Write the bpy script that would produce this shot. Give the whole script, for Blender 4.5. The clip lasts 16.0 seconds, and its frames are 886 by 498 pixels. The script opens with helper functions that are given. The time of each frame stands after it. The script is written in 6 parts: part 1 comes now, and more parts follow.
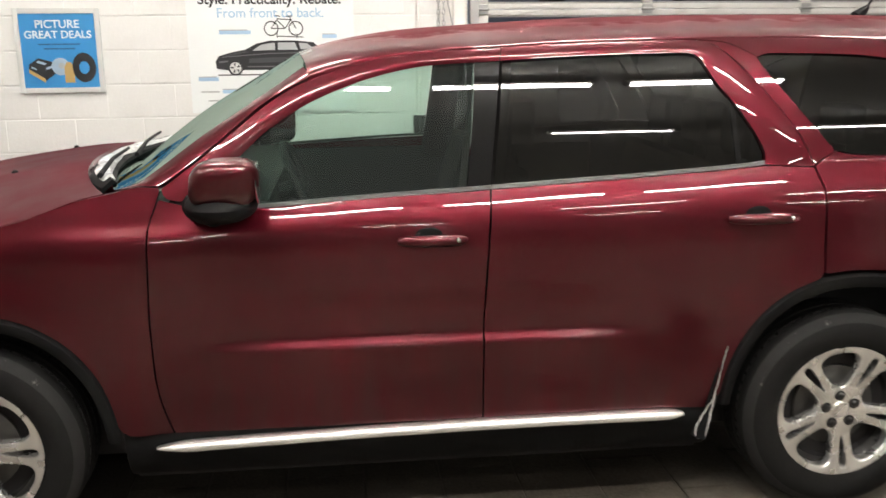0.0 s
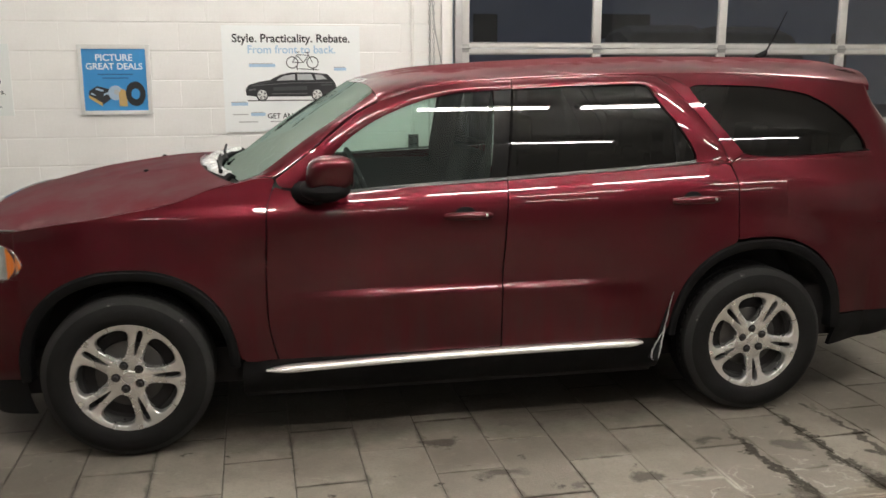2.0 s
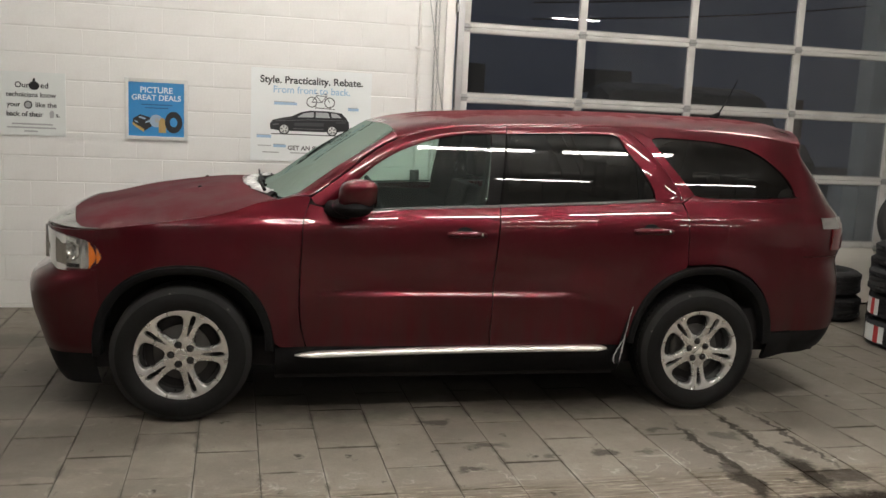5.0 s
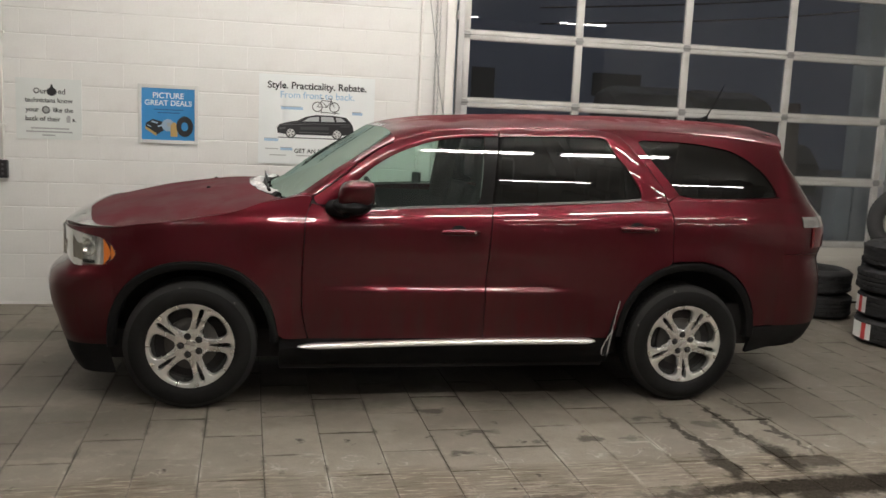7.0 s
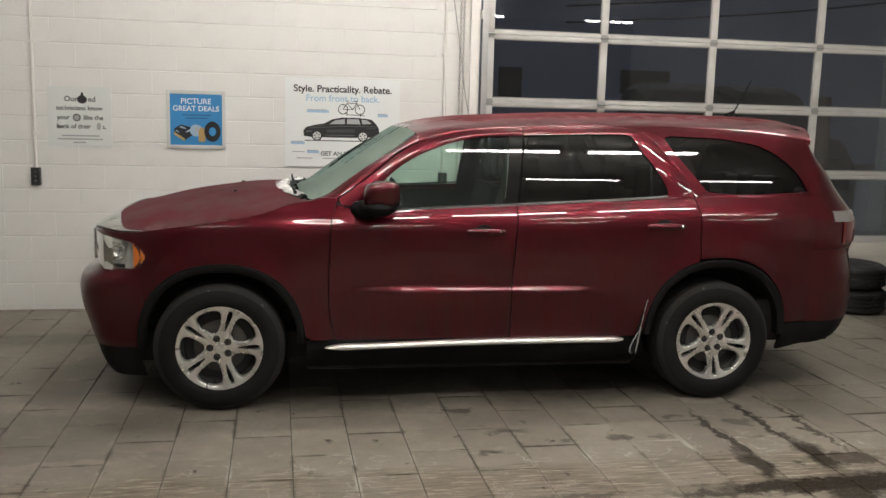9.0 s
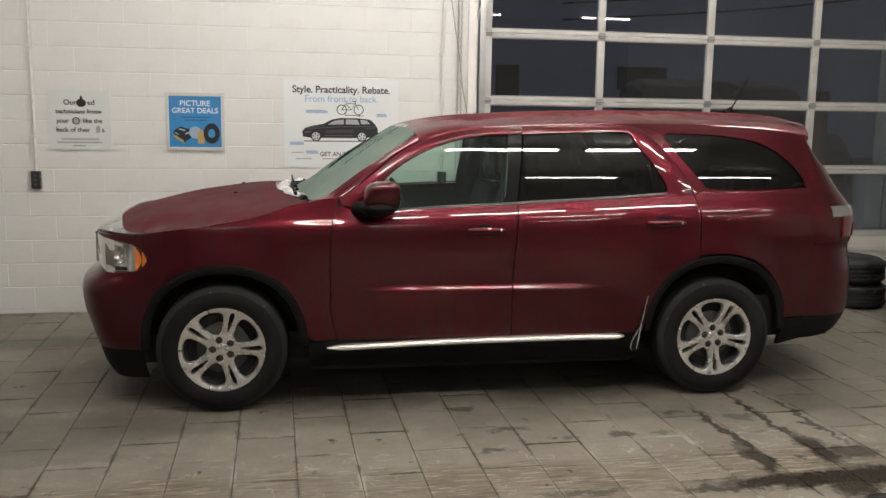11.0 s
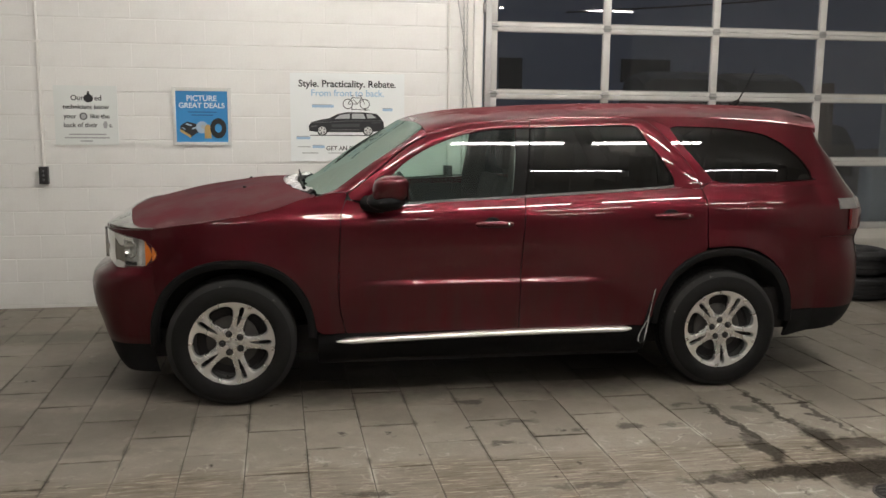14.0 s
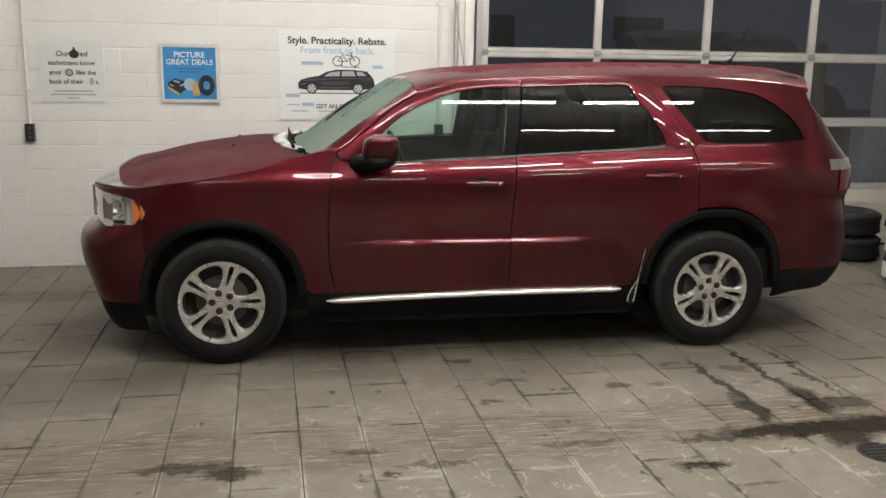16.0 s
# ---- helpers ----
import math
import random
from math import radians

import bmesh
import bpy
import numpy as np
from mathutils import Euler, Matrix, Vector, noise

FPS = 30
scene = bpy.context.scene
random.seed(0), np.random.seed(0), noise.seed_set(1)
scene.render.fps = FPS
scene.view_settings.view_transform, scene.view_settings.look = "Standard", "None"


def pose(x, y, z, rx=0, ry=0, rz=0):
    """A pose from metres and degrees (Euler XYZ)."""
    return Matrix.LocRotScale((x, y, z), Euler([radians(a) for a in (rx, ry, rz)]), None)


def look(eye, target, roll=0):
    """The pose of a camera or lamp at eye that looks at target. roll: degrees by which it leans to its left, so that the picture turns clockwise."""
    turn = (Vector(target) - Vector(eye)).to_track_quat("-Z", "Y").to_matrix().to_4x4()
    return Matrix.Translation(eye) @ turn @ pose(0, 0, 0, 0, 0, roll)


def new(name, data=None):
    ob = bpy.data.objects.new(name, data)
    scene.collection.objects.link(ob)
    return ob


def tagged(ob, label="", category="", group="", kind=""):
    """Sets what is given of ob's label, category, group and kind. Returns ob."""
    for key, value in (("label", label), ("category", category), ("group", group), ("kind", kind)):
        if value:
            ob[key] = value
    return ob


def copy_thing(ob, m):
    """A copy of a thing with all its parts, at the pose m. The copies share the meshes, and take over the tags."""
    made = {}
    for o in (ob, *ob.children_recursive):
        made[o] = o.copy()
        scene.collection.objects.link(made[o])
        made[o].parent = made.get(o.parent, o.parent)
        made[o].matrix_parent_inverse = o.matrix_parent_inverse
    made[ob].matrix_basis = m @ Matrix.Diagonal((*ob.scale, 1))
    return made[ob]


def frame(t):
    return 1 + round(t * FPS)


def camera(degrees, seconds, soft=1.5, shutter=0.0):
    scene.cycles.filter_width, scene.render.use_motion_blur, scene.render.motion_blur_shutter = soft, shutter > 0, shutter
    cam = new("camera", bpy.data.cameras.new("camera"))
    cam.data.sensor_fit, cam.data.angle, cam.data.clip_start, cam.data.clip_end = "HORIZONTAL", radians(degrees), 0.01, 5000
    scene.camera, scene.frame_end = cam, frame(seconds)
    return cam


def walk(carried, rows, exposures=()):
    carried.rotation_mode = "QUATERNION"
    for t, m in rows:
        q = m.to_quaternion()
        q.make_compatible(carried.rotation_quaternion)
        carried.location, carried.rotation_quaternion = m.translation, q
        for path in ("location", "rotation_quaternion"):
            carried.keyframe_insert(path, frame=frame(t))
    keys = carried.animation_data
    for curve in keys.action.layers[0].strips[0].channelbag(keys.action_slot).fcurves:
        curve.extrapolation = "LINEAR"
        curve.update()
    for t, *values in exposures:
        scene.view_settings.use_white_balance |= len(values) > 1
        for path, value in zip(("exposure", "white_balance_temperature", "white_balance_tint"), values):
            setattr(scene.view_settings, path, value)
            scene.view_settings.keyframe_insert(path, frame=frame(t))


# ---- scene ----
cam = camera(52.8, 16.0, shutter=0.4)
PATH = [
    (0, (1.218, -2.895, 1.718), (1.467, -0.965, 1.255), -0.5),
    (0.5, (1.025, -3.178, 1.71), (1.394, -1.265, 1.257), 1.0),
    (1, (0.909, -3.466, 1.728), (1.251, -1.536, 1.331), 1.6),
    (1.5, (0.806, -3.761, 1.747), (1.139, -1.833, 1.33), -0.3),
    (2, (0.588, -4.018, 1.742), (0.996, -2.101, 1.342), -0.1),
    (2.5, (0.526, -4.218, 1.75), (0.889, -2.27, 1.475), 0.5),
    (3, (0.507, -4.446, 1.749), (0.848, -2.498, 1.454), -1.3),
    (3.5, (0.418, -4.566, 1.752), (0.888, -2.642, 1.471), -0.2),
    (4, (0.291, -4.726, 1.756), (0.772, -2.809, 1.451), 1.1),
    (4.2, (0.269, -4.755, 1.749), (0.738, -2.832, 1.458), 3.0),
    (6.3, (0.259, -5.096, 1.739), (0.704, -3.174, 1.411), 1.9),
    (6.5, (0.238, -5.121, 1.733), (0.734, -3.21, 1.417), 3.1),
    (7, (0.302, -5.168, 1.752), (0.734, -3.238, 1.456), 2.6),
    (7.5, (0.293, -5.169, 1.75), (0.733, -3.241, 1.454), 0.8),
    (8, (0.262, -5.166, 1.746), (0.704, -3.234, 1.472), 1.3),
    (8.5, (0.312, -5.164, 1.736), (0.652, -3.216, 1.438), 2.7),
    (9, (0.327, -5.177, 1.746), (0.693, -3.233, 1.45), 1.5),
    (11.5, (0.312, -5.193, 1.753), (0.687, -3.252, 1.452), 0.6),
    (12, (0.317, -5.189, 1.751), (0.725, -3.254, 1.448), 0.5),
    (12.5, (0.312, -5.19, 1.754), (0.722, -3.254, 1.465), 0.4),
    (13, (0.301, -5.196, 1.758), (0.697, -3.26, 1.454), 0.4),
    (13.5, (0.29, -5.196, 1.757), (0.682, -3.259, 1.455), 0.4),
    (14, (0.281, -5.207, 1.757), (0.642, -3.265, 1.443), 0.6),
    (14.5, (0.283, -5.206, 1.758), (0.696, -3.278, 1.426), 0.7),
    (15, (0.286, -5.198, 1.759), (0.684, -3.269, 1.411), 1.0),
    (15.5, (0.288, -5.197, 1.757), (0.671, -3.272, 1.374), 0.9),
    (16, (0.288, -5.194, 1.759), (0.667, -3.272, 1.355), 0.9),
]
walk(cam, [(t, look(eye, target, roll)) for t, eye, target, roll in PATH],
     exposures=[(0.0, 0.74), (1.0, 0.53), (2.5, 0.20), (4.0, 0.06), (14.0, 0.07), (16.0, 0.22)])

# ---- light, exposure, sky ----
WALL_Y = 2.868
world = bpy.data.worlds.new("dusk")
scene.world = world
world.use_nodes = True
wn = world.node_tree.nodes
wn["Background"].inputs[0].default_value = (0.40, 0.42, 0.48, 1)
wn["Background"].inputs[1].default_value = 0.29
TUBE_POWER = 97.0


# ---- materials ----
def node_mat(name):
    m = bpy.data.materials.new(name)
    m.use_nodes = True
    nt = m.node_tree
    return m, nt, nt.nodes["Principled BSDF"], nt.nodes["Material Output"]


def coords(nt, scale=(1, 1, 1), kind="Object"):
    tc = nt.nodes.new("ShaderNodeTexCoord")
    mp = nt.nodes.new("ShaderNodeMapping")
    mp.inputs["Scale"].default_value = scale
    nt.links.new(tc.outputs[kind], mp.inputs["Vector"])
    return mp.outputs[0]


def position(nt, scale=(1, 1, 1), shift=(0, 0, 0)):
    g = nt.nodes.new("ShaderNodeNewGeometry")
    mp = nt.nodes.new("ShaderNodeMapping")
    mp.inputs["Scale"].default_value = scale
    mp.inputs["Location"].default_value = shift
    nt.links.new(g.outputs["Position"], mp.inputs["Vector"])
    return mp.outputs[0]


def noise_tex(nt, vec, scale, detail=4, rough=0.55, distort=0.0):
    n = nt.nodes.new("ShaderNodeTexNoise")
    n.inputs["Scale"].default_value = scale
    n.inputs["Detail"].default_value = detail
    n.inputs["Roughness"].default_value = rough
    n.inputs["Distortion"].default_value = distort
    nt.links.new(vec, n.inputs["Vector"])
    return n.outputs[0]


def ramp(nt, fac, stops):
    r = nt.nodes.new("ShaderNodeValToRGB")
    els = r.color_ramp.elements
    while len(els) < len(stops):
        els.new(0.5)
    for e, (p, c) in zip(els, stops):
        e.position = p
        e.color = (*c, 1) if not isinstance(c, (int, float)) else (c, c, c, 1)
    nt.links.new(fac, r.inputs[0])
    return r.outputs[0]


def mix(nt, fac, a, b, blend="MIX"):
    n = nt.nodes.new("ShaderNodeMix")
    n.data_type = "RGBA"
    n.blend_type = blend
    for sock, v in ((n.inputs[0], fac), (n.inputs[6], a), (n.inputs[7], b)):
        if isinstance(v, (int, float)):
            sock.default_value = v
        elif isinstance(v, tuple):
            sock.default_value = (*v, 1)
        else:
            nt.links.new(v, sock)
    return n.outputs[2]


def maths(nt, op, a, b=None, clamp=False):
    n = nt.nodes.new("ShaderNodeMath")
    n.operation = op
    n.use_clamp = clamp
    for sock, v in zip(n.inputs, (a, b)):
        if v is None:
            continue
        if isinstance(v, (int, float)):
            sock.default_value = v
        else:
            nt.links.new(v, sock)
    return n.outputs[0]


def bump(nt, height, strength, dist, bsdf):
    b = nt.nodes.new("ShaderNodeBump")
    b.inputs["Strength"].default_value = strength
    b.inputs["Distance"].default_value = dist
    nt.links.new(height, b.inputs["Height"])
    nt.links.new(b.outputs[0], bsdf.inputs["Normal"])


def grained(name, color, rough=0.5, metal=0.0, vary=0.15, scale=18.0, bumpy=0.15, dist=0.002, coat=0.0, dirt=None, dirt_scale=5.0, dirt_at=(0.5, 0.7), spec=0.5):
    """A surface with grain, patches and fine relief; dirt: a second colour in patches."""
    m, nt, b, _ = node_mat(name)
    v = coords(nt)
    fine = noise_tex(nt, v, scale, 6)
    wide = noise_tex(nt, v, scale * 0.13, 3)
    lo = tuple(c * (1 - vary) for c in color)
    hi = tuple(min(1, c * (1 + vary)) for c in color)
    col = mix(nt, fine, lo, hi)
    col = mix(nt, maths(nt, "MULTIPLY", wide, 0.5), col, lo)
    if dirt:
        mask = ramp(nt, noise_tex(nt, v, dirt_scale, 6, 0.65), [(dirt_at[0], 0.0), (dirt_at[1], 1.0)])
        col = mix(nt, mask, col, dirt)
        rr = mix(nt, mask, (rough,) * 3, (min(1, rough + 0.35),) * 3)
        nt.links.new(rr, b.inputs["Roughness"])
    else:
        rr = ramp(nt, fine, [(0.25, max(0, rough - 0.08)), (0.75, min(1, rough + 0.08))])
        nt.links.new(rr, b.inputs["Roughness"])
    nt.links.new(col, b.inputs["Base Color"])
    b.inputs["Metallic"].default_value = metal
    b.inputs["Coat Weight"].default_value = coat
    b.inputs["Specular IOR Level"].default_value = spec
    if bumpy:
        bump(nt, fine, bumpy, dist, b)
    return m


def plain(name, color, rough=0.5, metal=0.0, coat=0.0):
    m, nt, b, _ = node_mat(name)
    n = noise_tex(nt, coords(nt), 30, 3)
    nt.links.new(mix(nt, n, tuple(c * 0.92 for c in color), tuple(min(1, c * 1.08) for c in color)), b.inputs["Base Color"])
    b.inputs["Roughness"].default_value = rough
    b.inputs["Metallic"].default_value = metal
    b.inputs["Coat Weight"].default_value = coat
    return m


def car_paint(name, dust, metal=0.88, coat_rough=0.012, gain=1.04, lean=(0.935, 0.985), grime=(0.33, 0.24, 0.23)):
    """Pearl red under a clear coat, with a film of dust."""
    m, nt, b, _ = node_mat(name)
    v = coords(nt)
    wide = noise_tex(nt, v, 1.6, 3, 0.5)
    red = mix(nt, wide, (0.076 * gain, 0.0016 * gain, 0.0074 * gain), (0.094 * gain, 0.0022 * gain, 0.0098 * gain))
    # dust settles on what faces up, thin where water has run over it
    geo = nt.nodes.new("ShaderNodeNewGeometry")
    sep = nt.nodes.new("ShaderNodeSeparateXYZ")
    nt.links.new(geo.outputs["Normal"], sep.inputs[0])
    up = ramp(nt, maths(nt, "ADD", sep.outputs[2], maths(nt, "MULTIPLY", maths(nt, "SUBTRACT", noise_tex(nt, v, 9.0, 4), 0.5), 0.05)), [(lean[0], 0.0), (lean[1], 1.0)])
    patchy = ramp(nt, noise_tex(nt, v, 4.2, 5, 0.6, 0.3), [(0.34, 0.45), (0.64, 1.0)])
    lay = maths(nt, "MULTIPLY", up, patchy)
    speck = ramp(nt, noise_tex(nt, v, 240, 2, 0.5), [(0.62, 0.0), (0.78, 0.5)])
    film = maths(nt, "ADD", maths(nt, "MULTIPLY", lay, dust), maths(nt, "MULTIPLY", speck, 0.02), True)
    col = mix(nt, film, red, grime)
    dull = maths(nt, "MULTIPLY", up, min(0.97, dust * 11))
    nt.links.new(maths(nt, "SUBTRACT", metal, dull, True), b.inputs["Metallic"])
    nt.links.new(maths(nt, "SUBTRACT", 0.5, maths(nt, "MULTIPLY", dull, 0.515), True), b.inputs["Specular IOR Level"])
    b.inputs["Roughness"].default_value = 0.41
    # road salt film thrown up from below, also painting shade low down
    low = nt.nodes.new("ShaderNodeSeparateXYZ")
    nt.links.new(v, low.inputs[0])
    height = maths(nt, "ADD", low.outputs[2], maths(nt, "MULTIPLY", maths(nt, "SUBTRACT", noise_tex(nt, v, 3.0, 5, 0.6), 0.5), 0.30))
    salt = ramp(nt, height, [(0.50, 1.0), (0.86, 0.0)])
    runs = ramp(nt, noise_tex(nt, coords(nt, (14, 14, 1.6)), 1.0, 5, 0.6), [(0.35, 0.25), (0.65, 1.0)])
    # the tint darkens the colour towards the bottom, like shade
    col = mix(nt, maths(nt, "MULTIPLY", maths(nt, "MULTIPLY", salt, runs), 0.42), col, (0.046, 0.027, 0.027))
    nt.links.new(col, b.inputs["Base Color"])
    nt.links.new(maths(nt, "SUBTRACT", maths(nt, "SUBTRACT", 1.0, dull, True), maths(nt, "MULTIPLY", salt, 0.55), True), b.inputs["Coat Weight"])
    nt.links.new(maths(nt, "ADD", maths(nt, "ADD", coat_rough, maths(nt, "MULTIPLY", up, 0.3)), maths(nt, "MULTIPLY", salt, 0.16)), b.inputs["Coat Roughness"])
    b.inputs["Coat IOR"].default_value = 1.50
    return m


def glass(name, tint, film=0.0, film_color=(0.5, 0.52, 0.5), gloss=1.0):
    """A thin pane: tinted, with Fresnel gloss and a film of dust and painted haze."""
    m, nt, b, out = node_mat(name)
    nt.nodes.remove(b)
    tr = nt.nodes.new("ShaderNodeBsdfTransparent")
    tr.inputs[0].default_value = (*tint, 1)
    df = nt.nodes.new("ShaderNodeBsdfDiffuse")
    df.inputs[0].default_value = (*film_color, 1)
    gl = nt.nodes.new("ShaderNodeBsdfGlossy")
    gl.inputs["Roughness"].default_value = 0.012
    gl.inputs[0].default_value = (*gloss, 1) if isinstance(gloss, tuple) else (gloss, gloss, gloss, 1)
    fr = nt.nodes.new("ShaderNodeFresnel")
    fr.inputs[0].default_value = 1.55
    m1 = nt.nodes.new("ShaderNodeMixShader")
    m2 = nt.nodes.new("ShaderNodeMixShader")
    smear = ramp(nt, noise_tex(nt, coords(nt), 3.0, 6, 0.65), [(0.25, film * 0.5), (0.8, film)])
    nt.links.new(smear, m1.inputs[0])
    nt.links.new(tr.outputs[0], m1.inputs[1])
    nt.links.new(df.outputs[0], m1.inputs[2])
    nt.links.new(fr.outputs[0], m2.inputs[0])
    nt.links.new(m1.outputs[0], m2.inputs[1])
    nt.links.new(gl.outputs[0], m2.inputs[2])
    nt.links.new(m2.outputs[0], out.inputs[0])
    return m


def emitter(name, color, strength):
    m, nt, b, out = node_mat(name)
    b.inputs["Base Color"].default_value = (*color, 1)
    b.inputs["Emission Color"].default_value = (*color, 1)
    b.inputs["Emission Strength"].default_value = strength
    return m


def paver_material():
    """Concrete pavers: each its own tone, edges worn pale or filled with dirt, a scraped band, oil and water stains,
    painted shade by the car.
    """
    m, nt, b, _ = node_mat("concrete_paver")
    info = nt.nodes.new("ShaderNodeObjectInfo")
    p = position(nt)
    sep = nt.nodes.new("ShaderNodeSeparateXYZ")
    nt.links.new(p, sep.inputs[0])
    X, Y = sep.outputs[0], sep.outputs[1]
    fine = noise_tex(nt, p, 75, 7, 0.65)
    mid = noise_tex(nt, p, 9.0, 6, 0.6)
    wide = noise_tex(nt, p, 1.3, 5, 0.6)
    col = mix(nt, ramp(nt, wide, [(0.35, 0.0), (0.65, 1.0)]), (0.215, 0.192, 0.160), (0.370, 0.336, 0.284))
    col = mix(nt, maths(nt, "MULTIPLY", info.outputs["Random"], 0.50), col, (0.185, 0.166, 0.138))
    col = mix(nt, ramp(nt, mid, [(0.35, 0.28), (0.65, 0.0)]), col, (0.135, 0.118, 0.096))
    col = mix(nt, ramp(nt, fine, [(0.30, 0.40), (0.55, 0.0)]), col, (0.110, 0.095, 0.076))
    col = mix(nt, ramp(nt, fine, [(0.60, 0.0), (0.80, 0.35)]), col, (0.43, 0.40, 0.345))
    # the ground that is washed and driven over most
    edge_y = maths(nt, "ADD", Y, maths(nt, "MULTIPLY", maths(nt, "SUBTRACT", wide, 0.5), 1.1))
    worn = ramp(nt, maths(nt, "MULTIPLY", edge_y, -1.0), [(0.62, 0.0), (1.0, 1.0)])
    worn = maths(nt, "MULTIPLY", worn, ramp(nt, maths(nt, "MULTIPLY", maths(nt, "ADD", X, 1.2), 0.3), [(0.20, 0.25), (0.55, 1.0)]))
    # darker where less worn, towards the wall and the left
    col = mix(nt, maths(nt, "MULTIPLY", maths(nt, "SUBTRACT", 1.0, worn), 0.32), col, (0.115, 0.098, 0.076))
    # the paver grid, to know how near its edge a spot lies
    kx = maths(nt, "DIVIDE", maths(nt, "SUBTRACT", X, 0.706), 0.3045)
    par = maths(nt, "FLOORED_MODULO", maths(nt, "FLOOR", kx), 2.0)
    ky = maths(nt, "DIVIDE", maths(nt, "SUBTRACT", maths(nt, "ADD", Y, 0.465), maths(nt, "MULTIPLY", par, 0.294)), 0.588)
    ex = maths(nt, "MULTIPLY", maths(nt, "SUBTRACT", 0.5, maths(nt, "ABSOLUTE", maths(nt, "SUBTRACT", maths(nt, "FRACT", kx), 0.5))), 0.3045)
    ey = maths(nt, "MULTIPLY", maths(nt, "SUBTRACT", 0.5, maths(nt, "ABSOLUTE", maths(nt, "SUBTRACT", maths(nt, "FRACT", ky), 0.5))), 0.588)
    edge = maths(nt, "ADD", maths(nt, "MINIMUM", ex, ey), maths(nt, "MULTIPLY", maths(nt, "SUBTRACT", mid, 0.5), 0.050))
    rim = ramp(nt, edge, [(0.004, 1.0), (0.016, 0.0)])
    where = noise_tex(nt, position(nt, (1, 1, 1), (4, 9, 0)), 2.6, 3)
    pale = maths(nt, "MULTIPLY", maths(nt, "MULTIPLY", rim, ramp(nt, where, [(0.46, 0.0), (0.58, 0.9)])), maths(nt, "ADD", maths(nt, "MULTIPLY", worn, 0.85), 0.10))
    col = mix(nt, pale, col, (0.54, 0.505, 0.44))
    col = mix(nt, maths(nt, "MULTIPLY", rim, ramp(nt, where, [(0.42, 0.8), (0.52, 0.06)])), col, (0.075, 0.062, 0.048))
    # dried tide marks
    tide = noise_tex(nt, position(nt, (1, 1, 1), (1, 6, 0)), 4.5, 4, 0.55, 0.4)
    ring = ramp(nt, maths(nt, "ABSOLUTE", maths(nt, "SUBTRACT", tide, 0.56)), [(0.004, 1.0), (0.013, 0.0)])
    col = mix(nt, maths(nt, "MULTIPLY", maths(nt, "MULTIPLY", ring, worn), ramp(nt, mid, [(0.42, 0.0), (0.58, 0.65)])), col, (0.52, 0.49, 0.43))
    # the band that is scraped by wheels and shovels
    bandy = maths(nt, "ADD", Y, maths(nt, "MULTIPLY", maths(nt, "SUBTRACT", noise_tex(nt, p, 2.0, 3), 0.5), 0.45))
    band = ramp(nt, maths(nt, "ABSOLUTE", maths(nt, "ADD", bandy, 1.27)), [(0.20, 1.0), (0.33, 0.0)])
    streak = noise_tex(nt, position(nt, (5.0, 46, 1)), 1.0, 6, 0.72)
    patch = ramp(nt, noise_tex(nt, position(nt, (2.2, 4.0, 1), (3.1, 0.4, 0)), 1.0, 4), [(0.36, 0.45), (0.54, 1.0)])
    patch = maths(nt, "MULTIPLY", patch, ramp(nt, info.outputs["Random"], [(0.05, 0.6), (0.35, 1.0)]))
    band = maths(nt, "MULTIPLY", band, patch, True)
    col = mix(nt, maths(nt, "MULTIPLY", band, 0.68), col, (0.140, 0.110, 0.076))
    col = mix(nt, maths(nt, "MULTIPLY", ramp(nt, streak, [(0.54, 0.0), (0.62, 0.62)]), band), col, (0.50, 0.455, 0.375))
    col = mix(nt, maths(nt, "MULTIPLY", ramp(nt, streak, [(0.38, 0.90), (0.46, 0.0)]), band), col, (0.075, 0.055, 0.036))
    # stains and painted shade: (x, y, half length, half width, depth)
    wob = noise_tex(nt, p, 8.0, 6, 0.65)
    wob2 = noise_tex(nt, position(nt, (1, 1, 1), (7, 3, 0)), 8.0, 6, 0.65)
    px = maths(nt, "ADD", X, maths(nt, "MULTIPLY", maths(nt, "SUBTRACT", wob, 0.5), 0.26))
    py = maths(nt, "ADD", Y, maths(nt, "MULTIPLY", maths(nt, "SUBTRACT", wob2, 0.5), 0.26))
    # wet masks the stains, the painted shade and the spots
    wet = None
    for x, y, a, c, k in STAINS_AND_SHADE:
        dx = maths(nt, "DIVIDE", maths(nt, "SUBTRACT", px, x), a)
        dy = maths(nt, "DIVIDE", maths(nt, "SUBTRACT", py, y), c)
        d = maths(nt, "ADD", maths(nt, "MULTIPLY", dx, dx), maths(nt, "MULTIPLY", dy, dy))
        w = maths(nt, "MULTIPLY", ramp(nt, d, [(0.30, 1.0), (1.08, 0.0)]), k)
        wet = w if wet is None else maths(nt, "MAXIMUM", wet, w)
    spots = ramp(nt, noise_tex(nt, p, 6.5, 6, 0.6, 0.2), [(0.650, 0.0), (0.70, 0.85)])
    wet = maths(nt, "MAXIMUM", wet, spots)
    wet = maths(nt, "MULTIPLY", wet, ramp(nt, fine, [(0.30, 1.0), (0.75, 0.82)]))
    scuff = ramp(nt, noise_tex(nt, position(nt, (1, 1.6, 1), (2, 5, 0)), 7.0, 8, 0.7, 0.6), [(0.60, 0.0), (0.72, 0.45)])
    col = mix(nt, scuff, col, (0.44, 0.41, 0.36))
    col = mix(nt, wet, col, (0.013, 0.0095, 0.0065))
    nt.links.new(col, b.inputs["Base Color"])
    nt.links.new(mix(nt, wet, ramp(nt, fine, [(0.2, 0.46), (0.8, 0.70)]), (0.55, 0.55, 0.55)), b.inputs["Roughness"])
